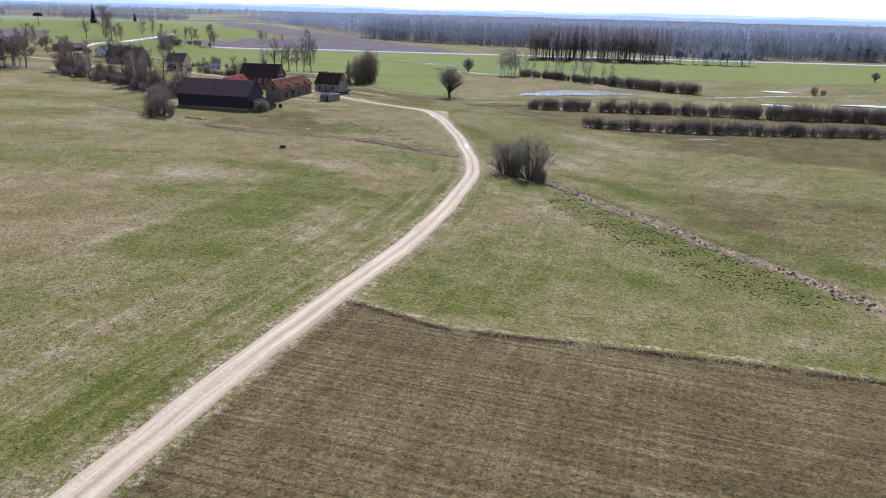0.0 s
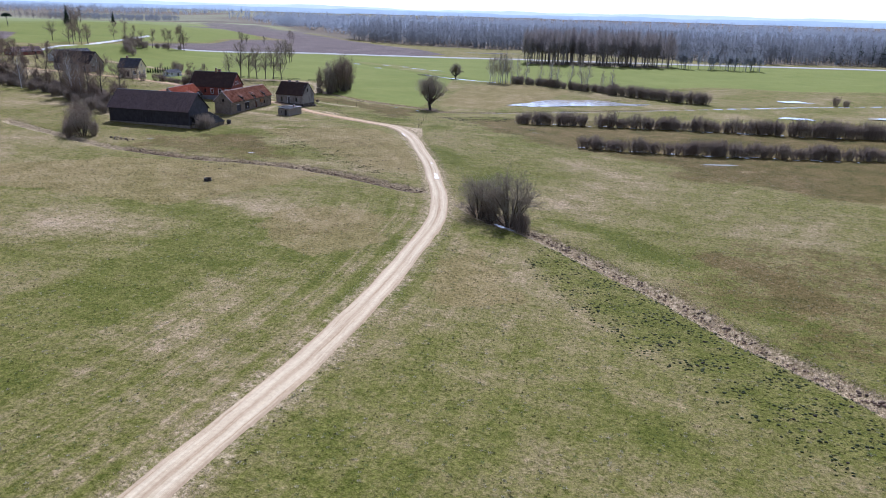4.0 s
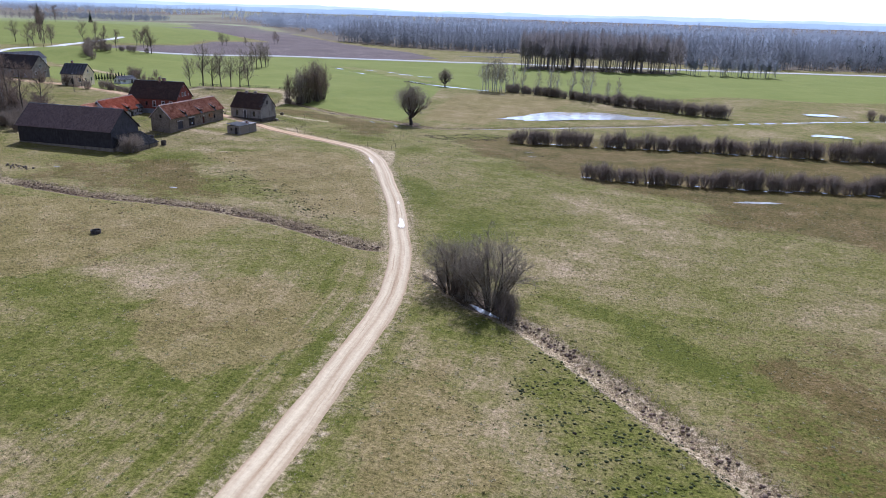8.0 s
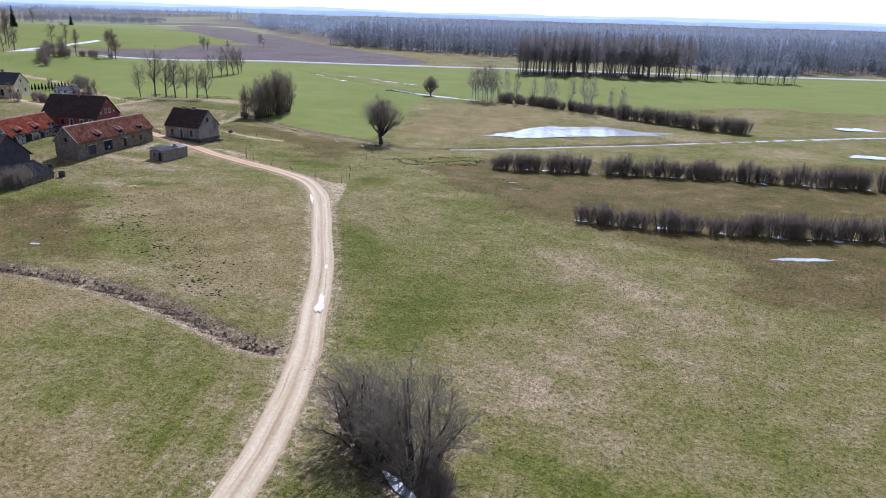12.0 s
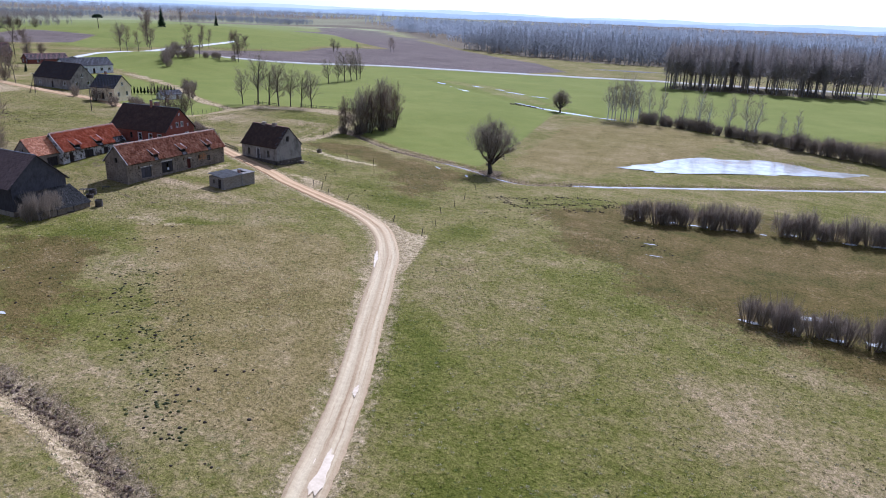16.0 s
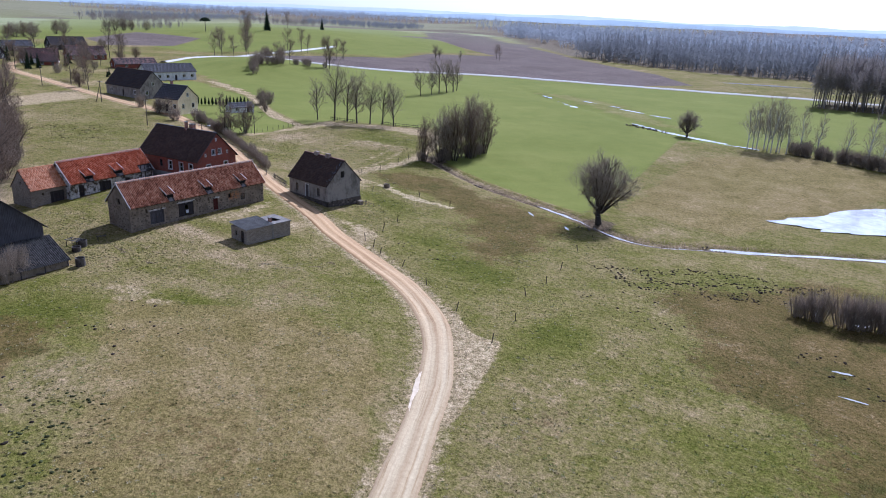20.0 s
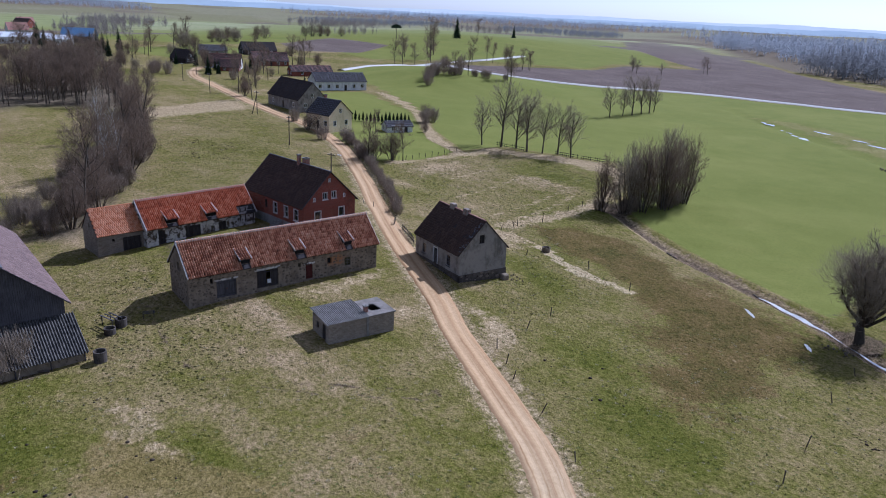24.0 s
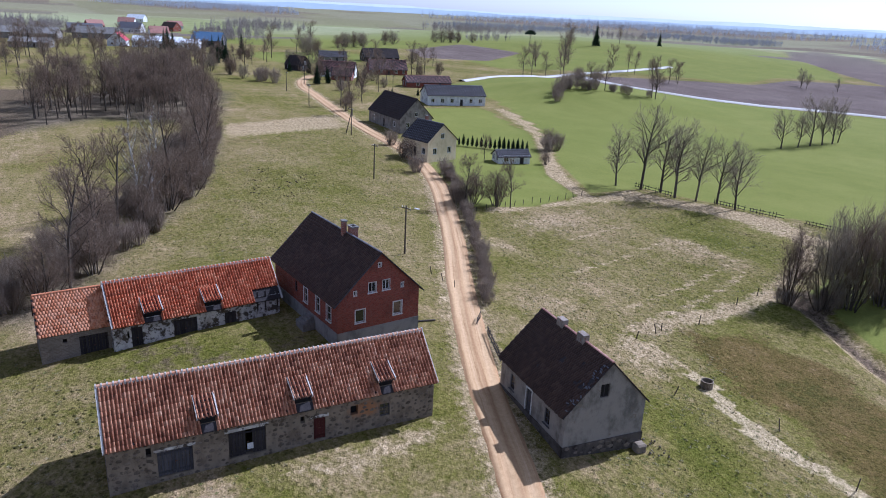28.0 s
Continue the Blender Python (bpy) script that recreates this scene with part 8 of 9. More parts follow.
def grey_house():
    L, W, E, R = 10.9, 7.7, 4.05, 7.95
    e = thing("grey_house", -128.33, 269.88, 1.03, -4.41, "abandoned grey rendered cottage with a dark broken tile roof", "house")
    gab = [(-0.8, 0.05, 4.85, 6.05)]
    side = [(-3.65, -2.85, 1.45, 2.9), (-0.72, 0.2, 0.85, 3.1), (2.4, 3.25, 1.5, 2.95), (-1.95, -1.8, 2.35, 2.55)]
    bm = bmesh.new()
    walls(bm, L, W, E, R, {"1": gab, "a": side, "b": [(-3, -2, 1.5, 2.9), (2, 3, 1.5, 2.9)]}, 0.4)
    part("wall", bm, MAT_GREY, e)
    bm = bmesh.new()
    for s in "ab01":
        f = side_map(L, W, s)
        half = (L if s in "ab" else W) / 2
        slab_on(bm, f, -half - 0.1, half + 0.1, -1.6, 0.9, -0.1, 0.1)
    p = part("plinth", bm, MAT_DAMP, e, "crumbling dark stone plinth")
    stone_face(p, side_map(L, W, "1", 0.12), -W / 2, W / 2, -1.1, 0.85, [], 40, 8, 0.5)
    f1, fa = side_map(L, W, "1"), side_map(L, W, "a")
    window(e, f1, gab[0], 2, 1, 0.0, MAT_BOARD, False, False)
    window(e, fa, side[0], 2, 3, 0.0, MAT_BOARD_GREY, True, True)
    window(e, fa, side[2], 2, 3, 0.0, MAT_BOARD_GREY, True, True)
    plank_door(e, fa, side[1], 5, MAT_BOARD_GREY)
    bm = bmesh.new()
    for a in ((side[1][0] - 0.1, side[1][0], 0.85, 3.2), (side[1][1], side[1][1] + 0.1, 0.85, 3.2), (side[1][0], side[1][1], 3.1, 3.2)):
        slab_on(bm, fa, *a, -0.05, 0.04)
    part("door_frame", bm, MAT_WHITE, e)
    for h in [(-3, -2, 1.5, 2.9), (2, 3, 1.5, 2.9)]:
        window(e, side_map(L, W, "b"), h, 2, 2, 0.0, MAT_BOARD_GREY)
    # rubble buttress at the low corner
    bm = bmesh.new()
    box(bm, L / 2 + 0.1, L / 2 + 0.95, W / 2 - 0.9, W / 2 + 0.15, -1.8, 0.15, 0.15)
    part("buttress", bm, MAT_MORTAR, e)
    d = roof_deck(e, L, W, E, R, 0.15, 0.32, MAT_BOARD)
    rng = np.random.default_rng(4)
    gaps = [(rng.random() * 10.8, 0.5 + rng.random() * 4.5) for _ in range(9)]
    keep = lambda u, v: not any(abs(u - a) < 0.16 and abs(v - b) < 0.2 for a, b in gaps)
    tile_slope(d[-1], FLAT, -L / 2 - 0.18, L / 2 + 0.18, R, W, E, 0.36, -1, 0.26, 0.32, None, MAT_TILE_DARK, None, keep, 15, 0.03, stagger=True)
    tile_slope(d[1], FLAT, -L / 2 - 0.18, L / 2 + 0.18, R, W, E, 0.36, 1, 0.26, 0.32, None, MAT_TILE_DARK, None, None, 16, 0.03, stagger=True)
    # slipped pale tiles along the broken verge
    for i in range(24):
        v = 0.3 + rng.random() * 5.2
        k = (R - E) / (W / 2)
        c = 1 / math.hypot(1, k)
        bm = bmesh.new()
        box(bm, -0.14, 0.14, -0.05, 0.05, 0, 0.03)
        t = part("slipped_tile", bm, MAT_TILE_GREY, d[-1])
        t.matrix_basis = Matrix.Translation((L / 2 + 0.02 - 0.75 * rng.random() ** 2, -v * c, R - v * c * k + 0.05)) @ Euler((math.atan(k), 0.25 * rng.normal(), 0.25 * rng.normal())).to_matrix().to_4x4()
    ridge_caps(e, -L / 2 - 0.1, L / 2 + 0.1, R + 0.02, MAT_TILE_BROWN, 0.4, 0.1)
    chimney(e, -2.1, 0.0, R - 0.8, R + 0.5, 0.95, 0.6, MAT_STACK, False)
    chimney(e, 1.15, 0.0, R - 0.8, R + 0.55, 1.0, 0.6, MAT_STACK, False)
    return e


def small_shed():
    L, W = 7.9, 3.95
    e = thing("block_shed", -117.95, 246.55, 0.95, 86.5, "small grey block shed with corrugated sheets and a holed roof", "shed")
    door = [(-1.3, -0.4, 0.1, 1.95), (0.4, 1.0, 0.9, 1.7)]
    bm = bmesh.new()
    walls(bm, L, W, 2.25, 2.25, {"0": door}, 0.25)
    part("wall", bm, MAT_BLOCK, e)
    plank_door(e, side_map(L, W, "0"), door[0], 4, MAT_BOARD)
    window(e, side_map(L, W, "0"), door[1], 1, 2, 0.0, MAT_BOARD_GREY, True, False)
    # pilaster between the halves
    bm = bmesh.new()
    slab_on(bm, side_map(L, W, "a"), 0.55, 0.8, -0.6, 2.3, 0.0, 0.05)
    part("pilaster", bm, MAT_CONCRETE, e)
    bm = bmesh.new()
    corrugated(bm, -L / 2 - 0.25, 0.75, lambda x, t, dz: (x, W / 2 + 0.2 - t * (W + 0.5), 2.78 - 0.4 * t + dz), rows=((0, 0.52), (0.48, 1.0)))
    part("corrugated_roof", bm, MAT_ASBESTOS, e, "grey corrugated asbestos sheets")
    bm = bmesh.new()
    y0, y1, x0, x1 = -W / 2 - 0.15, W / 2 + 0.1, 0.8, L / 2 + 0.12
    hole = [(1.7, -0.95), (2.9, -1.05), (2.75, 0.55), (1.95, 0.75), (1.35, 0.1)]
    outer = [(x0, y0), (x1, y0), (x1, y1), (x0, y1)]
    for z in (2.42, 2.28):
        ov, hv = [bm.verts.new((x, y, z + 0.02 * y)) for x, y in outer], [bm.verts.new((x, y, z + 0.02 * y)) for x, y in hole]
        for q in ((ov[0], ov[1], hv[1], hv[0]), (ov[1], ov[2], hv[2], hv[1]), (ov[2], ov[3], hv[3], hv[2]), (ov[3], ov[0], hv[0], hv[4]), (ov[3], hv[4], hv[3])):
            bm.faces.new(q)
    for (a, b) in zip(outer, outer[1:] + outer[:1]):
        bm.faces.new([bm.verts.new((a[0], a[1], 2.42 + 0.02 * a[1])), bm.verts.new((b[0], b[1], 2.42 + 0.02 * b[1])), bm.verts.new((b[0], b[1], 2.28 + 0.02 * b[1])), bm.verts.new((a[0], a[1], 2.28 + 0.02 * a[1]))])
    part("flat_roof", bm, MAT_TAR, e, "flat tarred roof with a collapsed hole")
    chimney(e, 0.95, -0.95, 2.2, 3.05, 0.42, 0.42, MAT_CHIMNEY)
    return e


def board_wall(parent, f, half, z0, z1, step, material, top=None, seed=1, gap=0.02):
    """Upright planks, each with its own edge; one run of them a wall."""
    rng = np.random.default_rng(seed)
    bm = bmesh.new()
    u = -half
    while u < half - 0.05:
        w = min(step * (0.8 + 0.4 * rng.random()), half - u)
        zt = (top(u + w / 2) if top else z1) - 0.02 * rng.random()
        slab_on(bm, f, u + gap / 2, u + w - gap / 2, z0 + 0.12 * rng.random(), zt, 0.0, 0.03 + 0.015 * rng.random())
        u += w
    return tagged(part("plank_cladding", bm, material, parent), kind="stuff")


def big_barn():
    L, W, E, R = 26.6, 9.8, 4.9, 9.17
    e = thing("timber_barn", -144.26, 215.43, 0.74, 1.95, "great dark timber barn with faded tiles and a corrugated lean-to", "barn")
    bm = bmesh.new()
    walls(bm, L, W, E, R, {"a": [(-3, 1.2, 0.1, 3.9)]}, 0.2)
    part("wall", bm, MAT_BOARD, e, "dark tarred boarding")
    board_wall(e, side_map(L, W, "a"), L / 2, 0.5, E, 0.2, MAT_BOARD, seed=1)
    k = (R - E) / (W / 2)
    board_wall(e, side_map(L, W, "1"), W / 2, 0.5, E, 0.2, MAT_BOARD_GREY, lambda u: R - abs(u) * k - 0.05, seed=2)
    board_wall(e, side_map(L, W, "0"), W / 2, 0.5, E, 0.2, MAT_BOARD_GREY, lambda u: R - abs(u) * k - 0.05, seed=3)
    bm = bmesh.new()
    for s in "ab01":
        f = side_map(L, W, s)
        half = (L if s in "ab" else W) / 2
        slab_on(bm, f, -half - 0.1, half + 0.1, -1.3, 0.55, -0.15, 0.12)
    part("plinth", bm, MAT_MORTAR, e, "fieldstone footing")
    plank_door(e, side_map(L, W, "a"), (-3, 1.2, 0.1, 3.9), 18, MAT_BOARD, "double_door", depth=0.06)
    d = roof_deck(e, L, W, E, R, 0.35, 0.55, MAT_BOARD)
    for s in (-1, 1):
        tile_slope(d[s], FLAT, -L / 2 - 0.35, L / 2 + 0.35, R, W, E, 0.58, s, 0.3, 0.36, None, MAT_TILE_PINK, None, None, 40 + s, 0.03, stagger=True)
    ridge_caps(e, -L / 2 - 0.3, L / 2 + 0.3, R + 0.03, MAT_TILE_GREY, 0.42, 0.12)
    verge_strip(e, L, W, E, R, 0.36, 0.56, MAT_BOARD_GREY, w=0.05, up=0.03)
    # lean-to under the gable
    x0, x1, ya, yb = L / 2, L / 2 + 5.1, -4.2, 5.6
    bm = bmesh.new()
    box(bm, x0 + 0.05, x1 - 0.35, ya + 0.2, yb - 0.3, -1.2, 0.75)
    part("lean_to_wall", bm, MAT_MORTAR, e)
    bm = bmesh.new()
    corrugated(bm, ya, yb, lambda y, t, dz: (x0 + 0.03 + t * (x1 - x0), y, 3.3 - 2.45 * t + dz), 0.26, 0.085, rows=((0, 0.36), (0.34, 0.7), (0.68, 1.0)))
    part("lean_to_roof", bm, MAT_OLD_SHEET, e, "weathered corrugated sheets, pale and black striped")
    for i in range(4):
        bm = bmesh.new()
        y = ya + 0.4 + i * 3.0
        tube(bm, (x1 - 0.2, y, -0.9), (x1 - 0.2, y, 0.85), 0.07, 0.06, 6)
        part("post", bm, MAT_BOARD_GREY, e)
    return e


stone_barn()
orange_barn()
annex()
red_house()
grey_house()
small_shed()
big_barn()


def cottage(name, x, y, z, ang, L, W, E, R, wall, roof, label, wins=3, category="house", chim=1, gable_win=True, hall=False, og=0.3, oe=0.35, door=True):
    """A plain village building: walls with windows, tiled or sheet roof, chimneys."""
    e = thing(name, x, y, z, ang, label, category)
    holes = {}
    for s in "ab":
        hs = []
        for i in range(wins):
            u = -L / 2 + L * (i + 0.5) / wins
            hs.append((u - 0.55, u + 0.55, 1.0, 2.3))
        if door and s == "a" and wins > 1:
            hs[wins // 2] = (hs[wins // 2][0], hs[wins // 2][1] - 0.1, 0.05, 2.15)
        holes[s] = hs
    for s in "01":
        holes[s] = [(-W / 4 - 0.5, -W / 4 + 0.5, 1.0, 2.3), (W / 4 - 0.5, W / 4 + 0.5, 1.0, 2.3)] + ([(-0.45, 0.45, E + 0.25, E + 1.35)] if gable_win and R - E > 2.4 else [])
    bm = bmesh.new()
    walls(bm, L, W, E, R, holes, 0.35, base=-2.0)
    part("wall", bm, wall, e)
    for s, hs in holes.items():
        for j, h in enumerate(hs):
            f = side_map(L, W, s)
            if h[2] < 0.5:
                plank_door(e, f, h, 3, MAT_BOARD, hinge=False)
            else:
                window(e, f, h, 1 if hall else 2, 1, 0.07, sill=False)
    d = roof_deck(e, L, W, E, R, og, oe, roof if hall else MAT_BOARD)
    if not hall:
        for s in (-1, 1):
            tile_slope(d[s], FLAT, -L / 2 - og, L / 2 + og, R, W, E, oe, s, 0.55, 0.6, None, roof, None, None, 50 + s, 0.03, stagger=True)
        ridge_caps(e, -L / 2 - og, L / 2 + og, R + 0.02, roof, 0.8, 0.14)
    for i in range(chim):
        chimney(e, -L / 5 + i * L / 2.5, 0.3, R - 0.7, R + 0.9, 0.6, 0.6, MAT_CHIMNEY)
    return e


cottage("cream_house", -225.3, 303.4, 3.9, 14, 8.6, 8.2, 4.0, 7.4, MAT_CREAM, MAT_TILE_GREY, "cream rendered house with a grey-blue tiled roof", 3)
cottage("dark_house", -262, 312.3, 4.2, 3, 19, 9.5, 3.6, 8.4, MAT_GREY, MAT_TILE_DARK, "old grey farm building with a dark steep roof", 3, "barn", 0)
cottage("white_cowshed", -300, 348.5, 4.5, 80, 20, 9.5, 3.5, 6.2, MAT_WHITE_WALL, MAT_TILE_GREY, "long white cowshed with a grey roof", 6, "barn", 0)
cottage("garden_shed", -217.5, 320, 2.5, 80, 7.5, 4, 2.2, 3.3, MAT_WHITE_WALL, MAT_TILE_GREY, "low white garden shed with a grey roof", 2, "shed", 0, False)
cottage("farmhouse", -390, 362, 5.5, 80, 17, 9, 2.8, 6.6, MAT_BRICK, MAT_TILE_BROWN, "long brick farm building with a faded red roof", 5, "barn", 1)
cottage("farmhouse", -376, 334, 5.6, 60, 15, 8, 2.8, 6.6, MAT_WHITE_WALL, MAT_TILE_BROWN, "white farmhouse with a worn red roof", 3)
cottage("farmhouse", -364, 332, 5.3, 60, 8, 6.5, 2.6, 5.6, MAT_BRICK, MAT_TILE_BROWN, "small brick house with a rusty red roof", 2)
cottage("village_barn", -455, 385, 6.2, 82, 19, 11, 2.8, 7.0, MAT_BOARD, MAT_TILE_DARK, "great old barn with a dark tiled roof", 3, "barn", 0)
cottage("village_barn", -451, 357, 6.2, 80, 14, 8, 2.8, 5.4, MAT_GREY, MAT_TILE_GREY, "grey barn with a long grey roof", 4, "barn", 0)
cottage("village_barn", -402, 324.5, 6.0, 30, 9, 7, 2.8, 6.4, MAT_BOARD, MAT_TILE_DARK, "dark timber barn at the road bend", 2, "barn", 0)
cottage("village_barn", -342, 359, 5.2, 80, 18, 7, 2.4, 4.6, MAT_BRICK, MAT_TILE_BROWN, "low brick barn with a reddish roof", 2, "barn", 0)
cottage("village_hall", -549, 283, 5.4, 72, 27, 12, 4.0, 6.4, MAT_WHITE_WALL, MAT_WHITE_ROOF, "long farm hall with a bright white metal roof", 6, "barn", 0, hall=True)
cottage("village_hall", -530, 298, 5.8, 72, 11, 9, 3.8, 5.8, MAT_WHITE_WALL, MAT_WHITE_ROOF, "farm hall with a bright white metal roof", 4, "barn", 0, hall=True)
cottage("village_hall", -556, 313, 5.8, 60, 18, 12, 4.4, 9.0, MAT_OLD_SHEET, MAT_BLUE_ROOF, "tall farm hall with a blue metal roof", 4, "barn", 0, hall=True)
cottage("village_house", -560, 262, 5.0, 165, 11, 10, 3.8, 8.0, MAT_WHITE_WALL, MAT_RED_ROOF, "white house with a red metal roof", 3, chim=1, hall=True)
cottage("farm_shed", -540, 218, 4.8, 75, 20, 10, 3.0, 5.2, MAT_GREY, MAT_ASBESTOS, "long grey farm shed with a pale sheet roof", 4, "barn", 0, hall=True)
for _x, _y, _a, _l, _w, _r2, _wm, _rm, _lb in ((-1010, 300, 70, 18, 11, 9, MAT_WHITE_WALL, MAT_TILE_BROWN, "village house with a reddish roof"), (-900, 262, 110, 16, 10, 9, MAT_BRICK, MAT_TILE_BROWN, "brick village house with a reddish roof"),
                                           (-820, 290, 60, 20, 11, 9, MAT_WHITE_WALL, MAT_TILE_GREY, "white village house with a grey roof"), (-760, 250, 80, 26, 12, 8, MAT_GREY, MAT_TILE_GREY, "long grey village barn with a grey roof"), (-700, 300, 95, 14, 10, 9, MAT_WHITE_WALL, MAT_TILE_BROWN, "village house with a reddish roof"),
                                           (-660, 255, 70, 30, 12, 8, MAT_GREY, MAT_ASBESTOS, "long grey farm shed with a sheet roof"), (-640, 215, 75, 34, 13, 7.5, MAT_GREY, MAT_ASBESTOS, "long grey farm shed with a sheet roof"), (-870, 330, 40, 16, 11, 9, MAT_BRICK, MAT_TILE_DARK, "village house with a dark tiled roof"), (-1120, 320, 60, 22, 12, 9, MAT_WHITE_WALL, MAT_WHITE_ROOF, "village hall with a pale metal roof"), (-960, 345, 100, 16, 10, 9, MAT_WHITE_WALL, MAT_TILE_BROWN, "village house with a reddish roof")):
    cottage("village_house", _x, _y, gz(_x, _y), _a, _l, _w, 4.0, _r2, _wm, _rm, _lb, 3, chim=1, hall=True)


# ---- posts, fences, poles, wells and other loose things ----
def lattice_pole(x, y, h=7.5, strut=False, lamp=False):
    e = thing("power_pole", x, y, gz(x, y), 25, "weathered wooden power pole with a crossarm" + (" and a side strut" if strut else ""), "pole", "power poles")
    bm = bmesh.new()
    tube(bm, (0, 0, -0.8), (0, 0, h), 0.13, 0.09, 9)
    part("shaft", bm, MAT_POLE, e)
    bm = bmesh.new()
    box(bm, -0.8, 0.8, -0.05, 0.05, h - 0.45, h - 0.33, 0.01)
    part("crossarm", bm, MAT_POLE, e)
    for u in (-0.7, -0.25, 0.25, 0.7):
        bm = bmesh.new()
        tube(bm, (u, 0, h - 0.33), (u, 0, h - 0.15), 0.035, 0.045, 7)
        part("insulator", bm, MAT_WHITE, e)
    if strut:
        bm = bmesh.new()
        tube(bm, (-2.2, 0.2, -0.5), (0, 0, h - 1.0), 0.11, 0.09, 8)
        part("strut", bm, MAT_POLE, e)
    if lamp:
        bm = bmesh.new()
        tube(bm, (0, 0, h - 0.9), (0.9, 0.9, h - 0.4), 0.03, 0.03, 6)
        part("lamp_arm", bm, MAT_METAL, e)
        bm = bmesh.new()
        box(bm, 0.7, 1.5, 0.75, 1.05, h - 0.46, h - 0.34, 0.04)
        part("lamp_head", bm, MAT_WHITE, e)
    return e


lattice_pole(-168.1, 271.9, 6.8, lamp=True)
lattice_pole(-209.2, 283.8, 6.8)
lattice_pole(-252.5, 295.0, 6.6, strut=True)
lattice_pole(-295.0, 297.1, 6.5)
lattice_pole(-327.0, 299.0, 6.5)


def post_proto():
    bm = bmesh.new()
    tube(bm, (0, 0, -0.4), (0.02, 0.01, 1.15), 0.06, 0.05, 6)
    me = bpy.data.meshes.new("fence_post")
    bm.to_mesh(me)
    bm.free()
    me.materials.append(MAT_POLE)
    return me


POST = post_proto()


def post_line(pts, label, group, tall=1.0):
    rng = np.random.default_rng(int(abs(pts[0][0]) * 10))
    for x, y in pts:
        p = new("fence_post", POST)
        p.matrix_world = pose(x, y, gz(x, y), 8 * rng.normal(), 8 * rng.normal(), 360 * rng.random())
        p.scale = (1, 1, tall * (0.8 + 0.4 * rng.random()))
        tagged(p, label, "post", group)


post_line([(-107, 258), (-104, 256.6), (-101.2, 255), (-95.3, 253.1), (-88.3, 249.9), (-79.8, 244.9), (-71.3, 239.8)], "leaning weathered fence post beside the road", "roadside fence posts")
post_line([(-72.8, 247.2), (-76.5, 256), (-77.1, 262.5), (-78.8, 270), (-81.5, 281.1), (-83, 290)], "old fence post between the meadows", "meadow fence posts")
post_line([(-138.5, 287.1), (-139, 290.5), (-139.4, 291.7), (-128, 282.7), (-120.2, 288.1), (-112, 287.2), (-111, 270.5), (-109.5, 265), (-139.4, 297.7), (-142.3, 307.4), (-143.7, 312.9)], "grey fence post on the field edge", "field fence posts")
post_line([(-184.5 - 0.35 * i, 292.5 + 2.1 * i) for i in range(13)], "thin garden fence post", "garden fence posts", 0.9)
post_line([(-160 + 2.4 * i, 272 + 0.4 * i) for i in range(3)], "thin post by the farmhouse", "yard posts", 0.8)


def picket_fence(x0, y0, x1, y1, label, step=0.28, h=1.0, material=None):
    L = math.hypot(x1 - x0, y1 - y0)
    ang = math.degrees(math.atan2(y1 - y0, x1 - x0))
    e = thing("picket_fence", x0, y0, gz((x0 + x1) / 2, (y0 + y1) / 2), ang, label, "fence")
    rng = np.random.default_rng(int(L * 7))
    material = material or MAT_BOARD
    dz = lambda u: gz(x0 + (x1 - x0) * u / L, y0 + (y1 - y0) * u / L) - gz((x0 + x1) / 2, (y0 + y1) / 2)
    for z in (0.3, 0.8):
        bm = bmesh.new()
        v = [bm.verts.new((u, o, z + dz(u) + s)) for u in (0, L) for o in (-0.03, 0.03) for s in (0, 0.09)]
        bmesh.ops.convex_hull(bm, input=v)
        part("rail", bm, material, e)
    n = int(L / step)
    for i in range(n):
        if rng.random() < 0.12:
            continue
        bm = bmesh.new()
        u = (i + 0.5) * L / n
        t = 0.05 * rng.normal()
        z = dz(u)
        box(bm, u - 0.05, u + 0.05, 0.035, 0.06, z + 0.02, z + h * (0.85 + 0.25 * rng.random()))
        for q in bm.verts:
            q.co.x += t * (q.co.z - z)
        part("picket", bm, material, e)
    return e


picket_fence(-143.3, 270.4, -137.3, 268.5, "dark broken picket fence beside the cottage")
picket_fence(-146.8, 271.6, -145.2, 270.2, "leaning remains of a picket fence", 0.4)
for _a, _b in (((-192.5, 334.2), (-184, 336.2)), ((-178, 341), (-172.5, 343.6)), ((-172, 343.8), (-166.5, 346.6)), ((-163, 347.6), (-157, 350.5))):
    picket_fence(*_a, *_b, "dark wooden field fence below the tree row", 0.55, 1.1)


def ring_well(x, y, r, h, label, name="concrete_ring", tilt=0.0, category="well", material=None):
    """A short open concrete pipe."""
    e = thing(name, x, y, gz(x, y), 0, label, category)
    bm = bmesh.new()
    n = 20
    rings = []
    for rr, z in ((r, -0.25), (r, h), (r - 0.09, h), (r - 0.09, -0.1)):
        rings.append([bm.verts.new((rr * math.cos(2 * math.pi * i / n), rr * math.sin(2 * math.pi * i / n), z)) for i in range(n)])
    for a, b in zip(rings[:-1], rings[1:]):
        for i in range(n):
            bm.faces.new((a[i], a[(i + 1) % n], b[(i + 1) % n], b[i]))
    part("ring", bm, material or MAT_DAMP, e)
    # plug in the near-black interior colour
    bm = bmesh.new()
    tube(bm, (0, 0, -0.05), (0, 0, h * 0.35), r - 0.1, r - 0.1, 16)
    part("dark_water", bm, MAT_DARK, e)
    return e


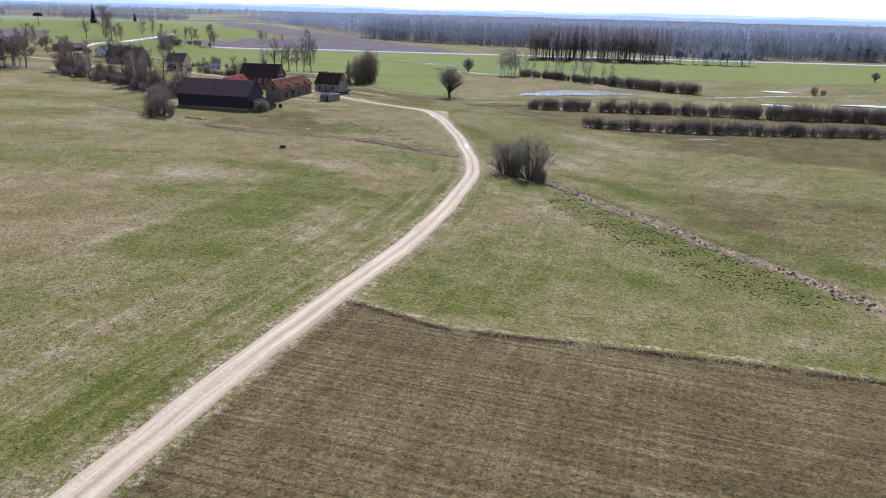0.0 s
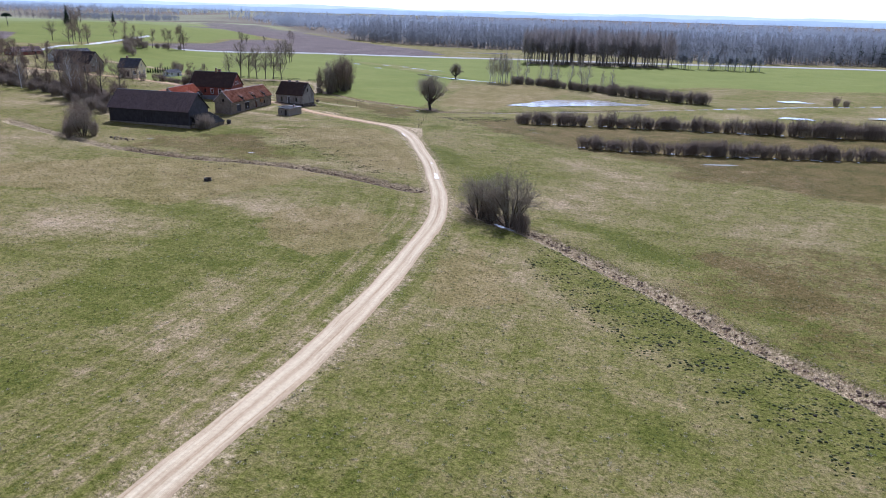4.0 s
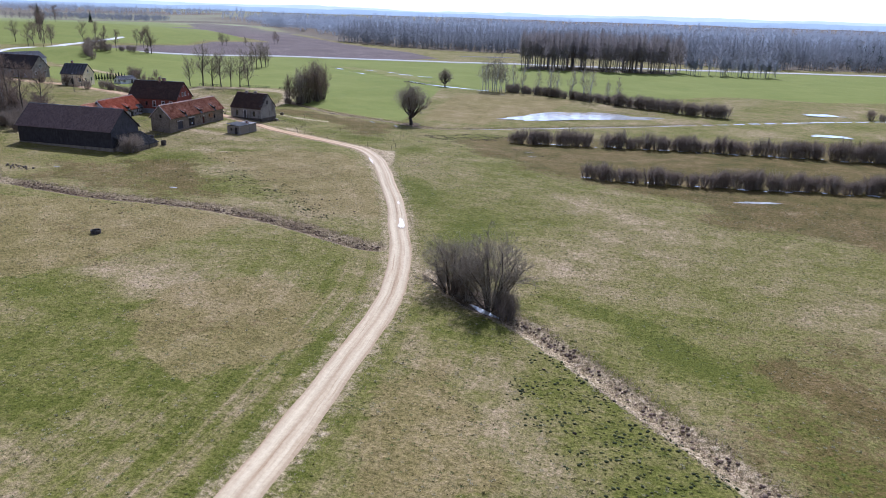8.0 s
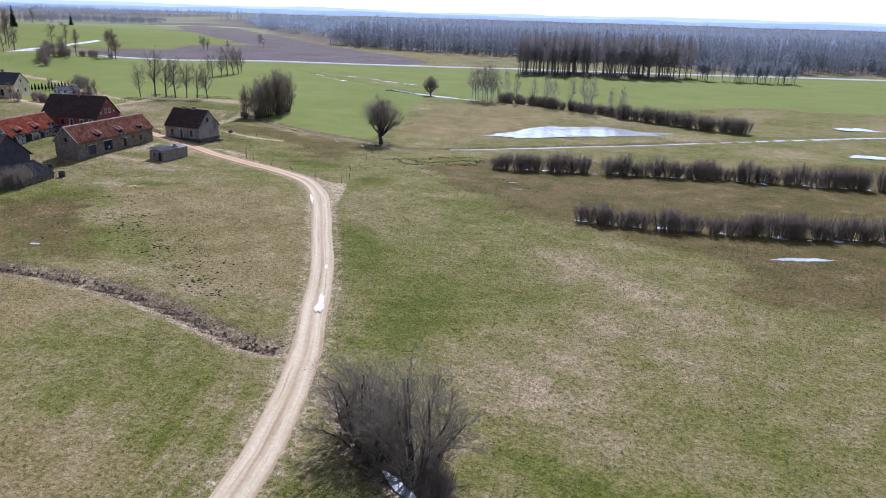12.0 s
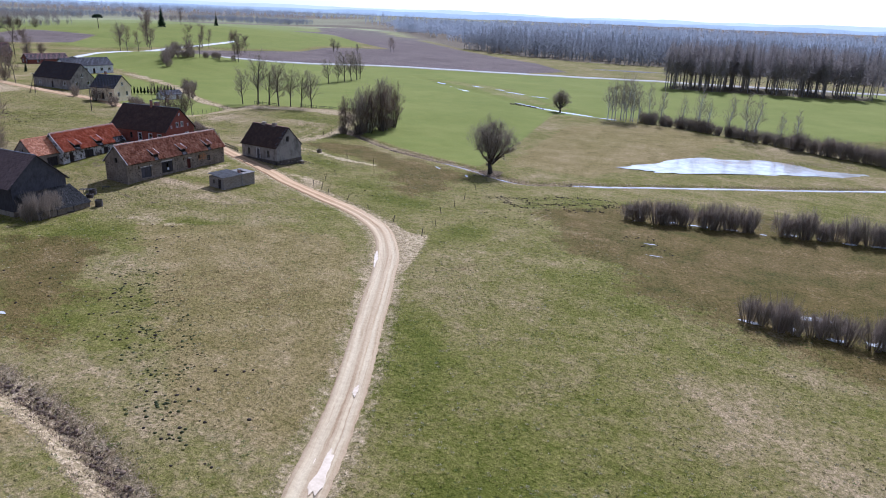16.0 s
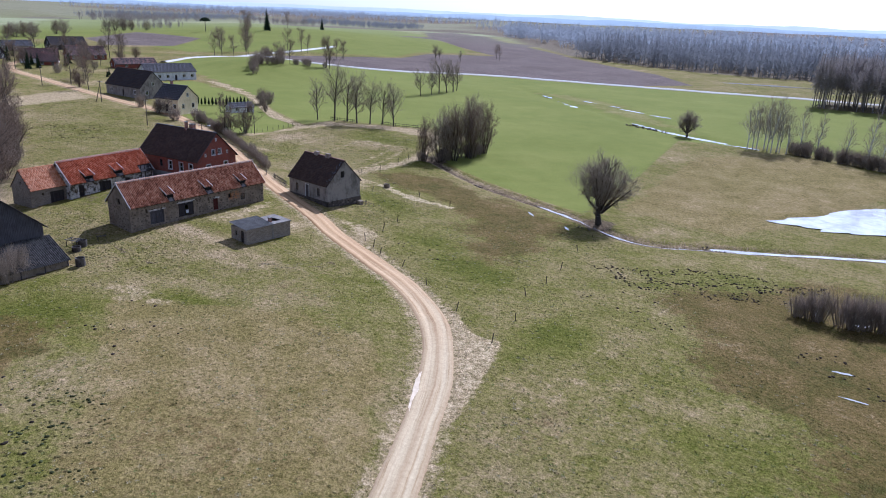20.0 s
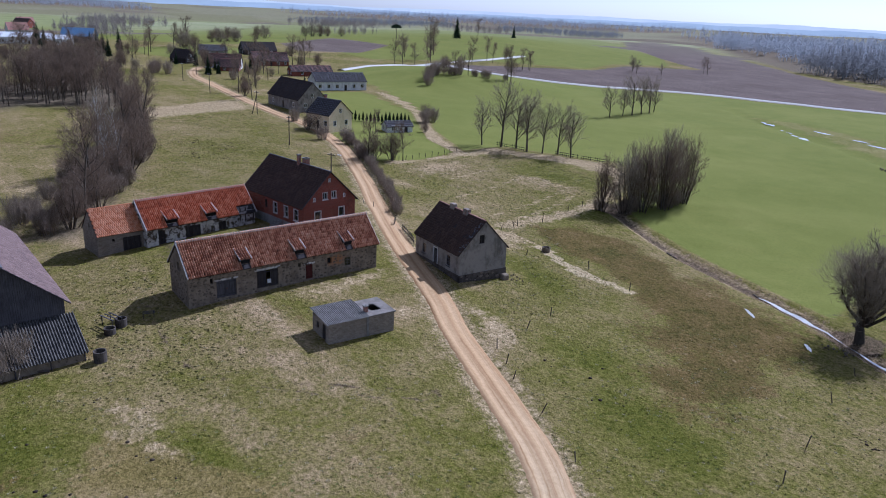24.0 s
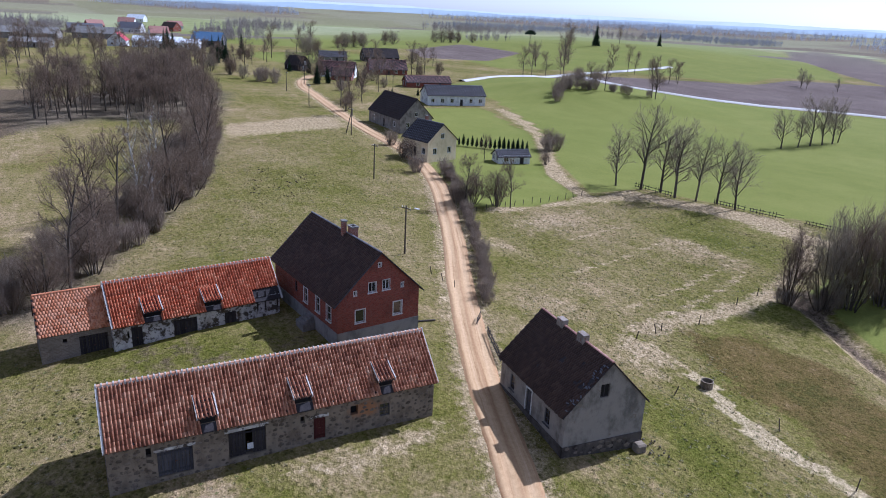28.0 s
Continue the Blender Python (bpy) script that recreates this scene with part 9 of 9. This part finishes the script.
ring_well(-128.2, 287.2, 0.62, 0.75, "old concrete well ring in the pasture", material=MAT_MORTAR)
ring_well(-89.3, 158.6, 0.75, 0.55, "concrete well ring in the meadow")
ring_well(-125.3, 222.4, 0.62, 1.1, "concrete ring standing beside the lean-to")
ring_well(-130.6, 224.6, 0.6, 0.65, "low concrete ring in the farmyard")
ring_well(-131.6, 226.0, 0.6, 0.9, "concrete ring in the farmyard")


def timber_rack(x, y, ang, label):
    e = thing("timber_rack", x, y, gz(x, y), ang, label, "rack")
    for p in (((-0.9, -0.5, 0), (-0.9, -0.5, 1.0)), ((0.9, -0.5, 0), (0.9, -0.5, 1.0)), ((-0.9, 0.5, 0), (-0.9, 0.5, 1.0)), ((0.9, 0.5, 0), (0.9, 0.5, 1.0))):
        bm = bmesh.new()
        tube(bm, (p[0][0], p[0][1], -0.1), p[1], 0.05, 0.05, 6)
        part("leg", bm, MAT_BOARD, e)
    for y0 in (-0.5, 0.0, 0.5):
        bm = bmesh.new()
        box(bm, -1.1, 1.1, y0 - 0.07, y0 + 0.07, 1.0, 1.06, 0.008)
        part("slat", bm, MAT_BOARD_GREY, e)
    return e


timber_rack(-132.3, 225.2, 20, "dark timber rack beside the concrete rings")
timber_rack(-131.8, 228.9, 75, "low grey timber trestle in the yard").scale = (0.6, 0.6, 0.55)


def lying_log(x, y, ang, L, r, label):
    e = thing("log", x, y, gz(x, y), ang, label, "log")
    bm = bmesh.new()
    prev = None
    rng = np.random.default_rng(int(abs(x)))
    for i in range(7):
        u = -L / 2 + L * i / 6
        rr = r * (1.0 - 0.25 * i / 6)
        ring = [bm.verts.new((u, rr * math.cos(a) * (0.9 + 0.2 * rng.random()), rr * 0.9 + rr * math.sin(a) + 0.02 * rng.random())) for a in (2 * math.pi * k / 8 for k in range(8))]
        if prev:
            for k in range(8):
                bm.faces.new((prev[k], prev[(k + 1) % 8], ring[(k + 1) % 8], ring[k]))
        else:
            bm.faces.new(list(reversed(ring)))
        prev = ring
    bm.faces.new(prev)
    part("trunk", bm, MAT_POLE, e)
    return e


lying_log(-147.2, 265.0, 80, 2.2, 0.12, "pale log lying beside the farmhouse")
lying_log(-126.3, 217.2, 60, 1.8, 0.14, "grey log lying by the lean-to")
lying_log(-126.6, 219.0, 110, 1.3, 0.1, "grey log lying by the lean-to")
lying_log(-118.9, 306.9, -20, 2.6, 0.14, "dark log across the stream bank")
lying_log(-102.4, 304.3, 150, 2.4, 0.13, "dark log across the stream bank")


def stone_heap(name, x, y, rx, ry, n, label, seed, size=0.28):
    """A heap of field stones: each one a part."""
    rng = np.random.default_rng(seed)
    e = thing(name, x, y, gz(x, y), 0, label, "stones")
    for i in range(n):
        a, q = rng.random() * 6.283, rng.random() ** 0.6
        st = new("stone", STONES[int(rng.integers(len(STONES)))])
        st.parent = e
        s = size * (0.5 + rng.random())
        px, py = rx * q * math.cos(a), ry * q * math.sin(a)
        st.location = (px, py, gz(x + px, y + py) - gz(x, y) + 0.25 * s + 0.2 * (1 - q))
        st.rotation_euler = tuple(rng.random(3) * 6)
        st.scale = (s, s * 0.85, s * 0.7)
    return e


stone_heap("stone_heap", -121.6, 274.4, 1.6, 1.2, 20, "fallen stones at the cottage corner", 1, 0.2)
stone_heap("stone_heap", -137, 190, 4.0, 1.6, 34, "old stones and soil heaped by the ditch", 2, 0.4)
stone_heap("stone_heap", -126.6, 213.5, 0.9, 3.4, 34, "stones tumbled along the lean-to", 3)
stone_heap("stone_heap", -26.5, 154.6, 3.2, 0.8, 30, "pale stones in the ditch under the willows", 4, 0.22)
stone_heap("stone_heap", -122, 411, 8, 2.4, 46, "pale stones and debris at the flooded ditch", 5, 0.6)
stone_heap("stone_heap", -66, 300.6, 2.5, 1.0, 24, "stones and soil at the stream crossing", 6, 0.3)
stone_heap("stone_heap", -86.8, 294.8, 2.4, 1.2, 20, "stones at the foot of the stream tree", 7, 0.26)


def round_bales(x, y, n, label):
    for i in range(n):
        e = thing("wrapped_bale", x + 1.5 * (i % 5), y + 1.6 * (i // 5), gz(x, y), 0, label, "bale", "wrapped bales")
        bm = bmesh.new()
        tube(bm, (0, 0, 0), (0, 0, 1.25), 0.62, 0.62, 14)
        bmesh.ops.bevel(bm, geom=list(bm.edges), offset=0.08, segments=1, affect="EDGES")
        part("wrap", bm, MAT_WHITE, e)


round_bales(-395, 338, 10, "white plastic-wrapped hay bale in the farmyard")


# the models that were copied are not part of the place
for _p in (big_tree, willow_a, willow_b, alley_a, alley_b, tall_a, tall_b, birch, bush_a, bush_b, spruce, thuja, pine):
    for _o in (*_p.children_recursive, _p):
        bpy.data.objects.remove(_o)
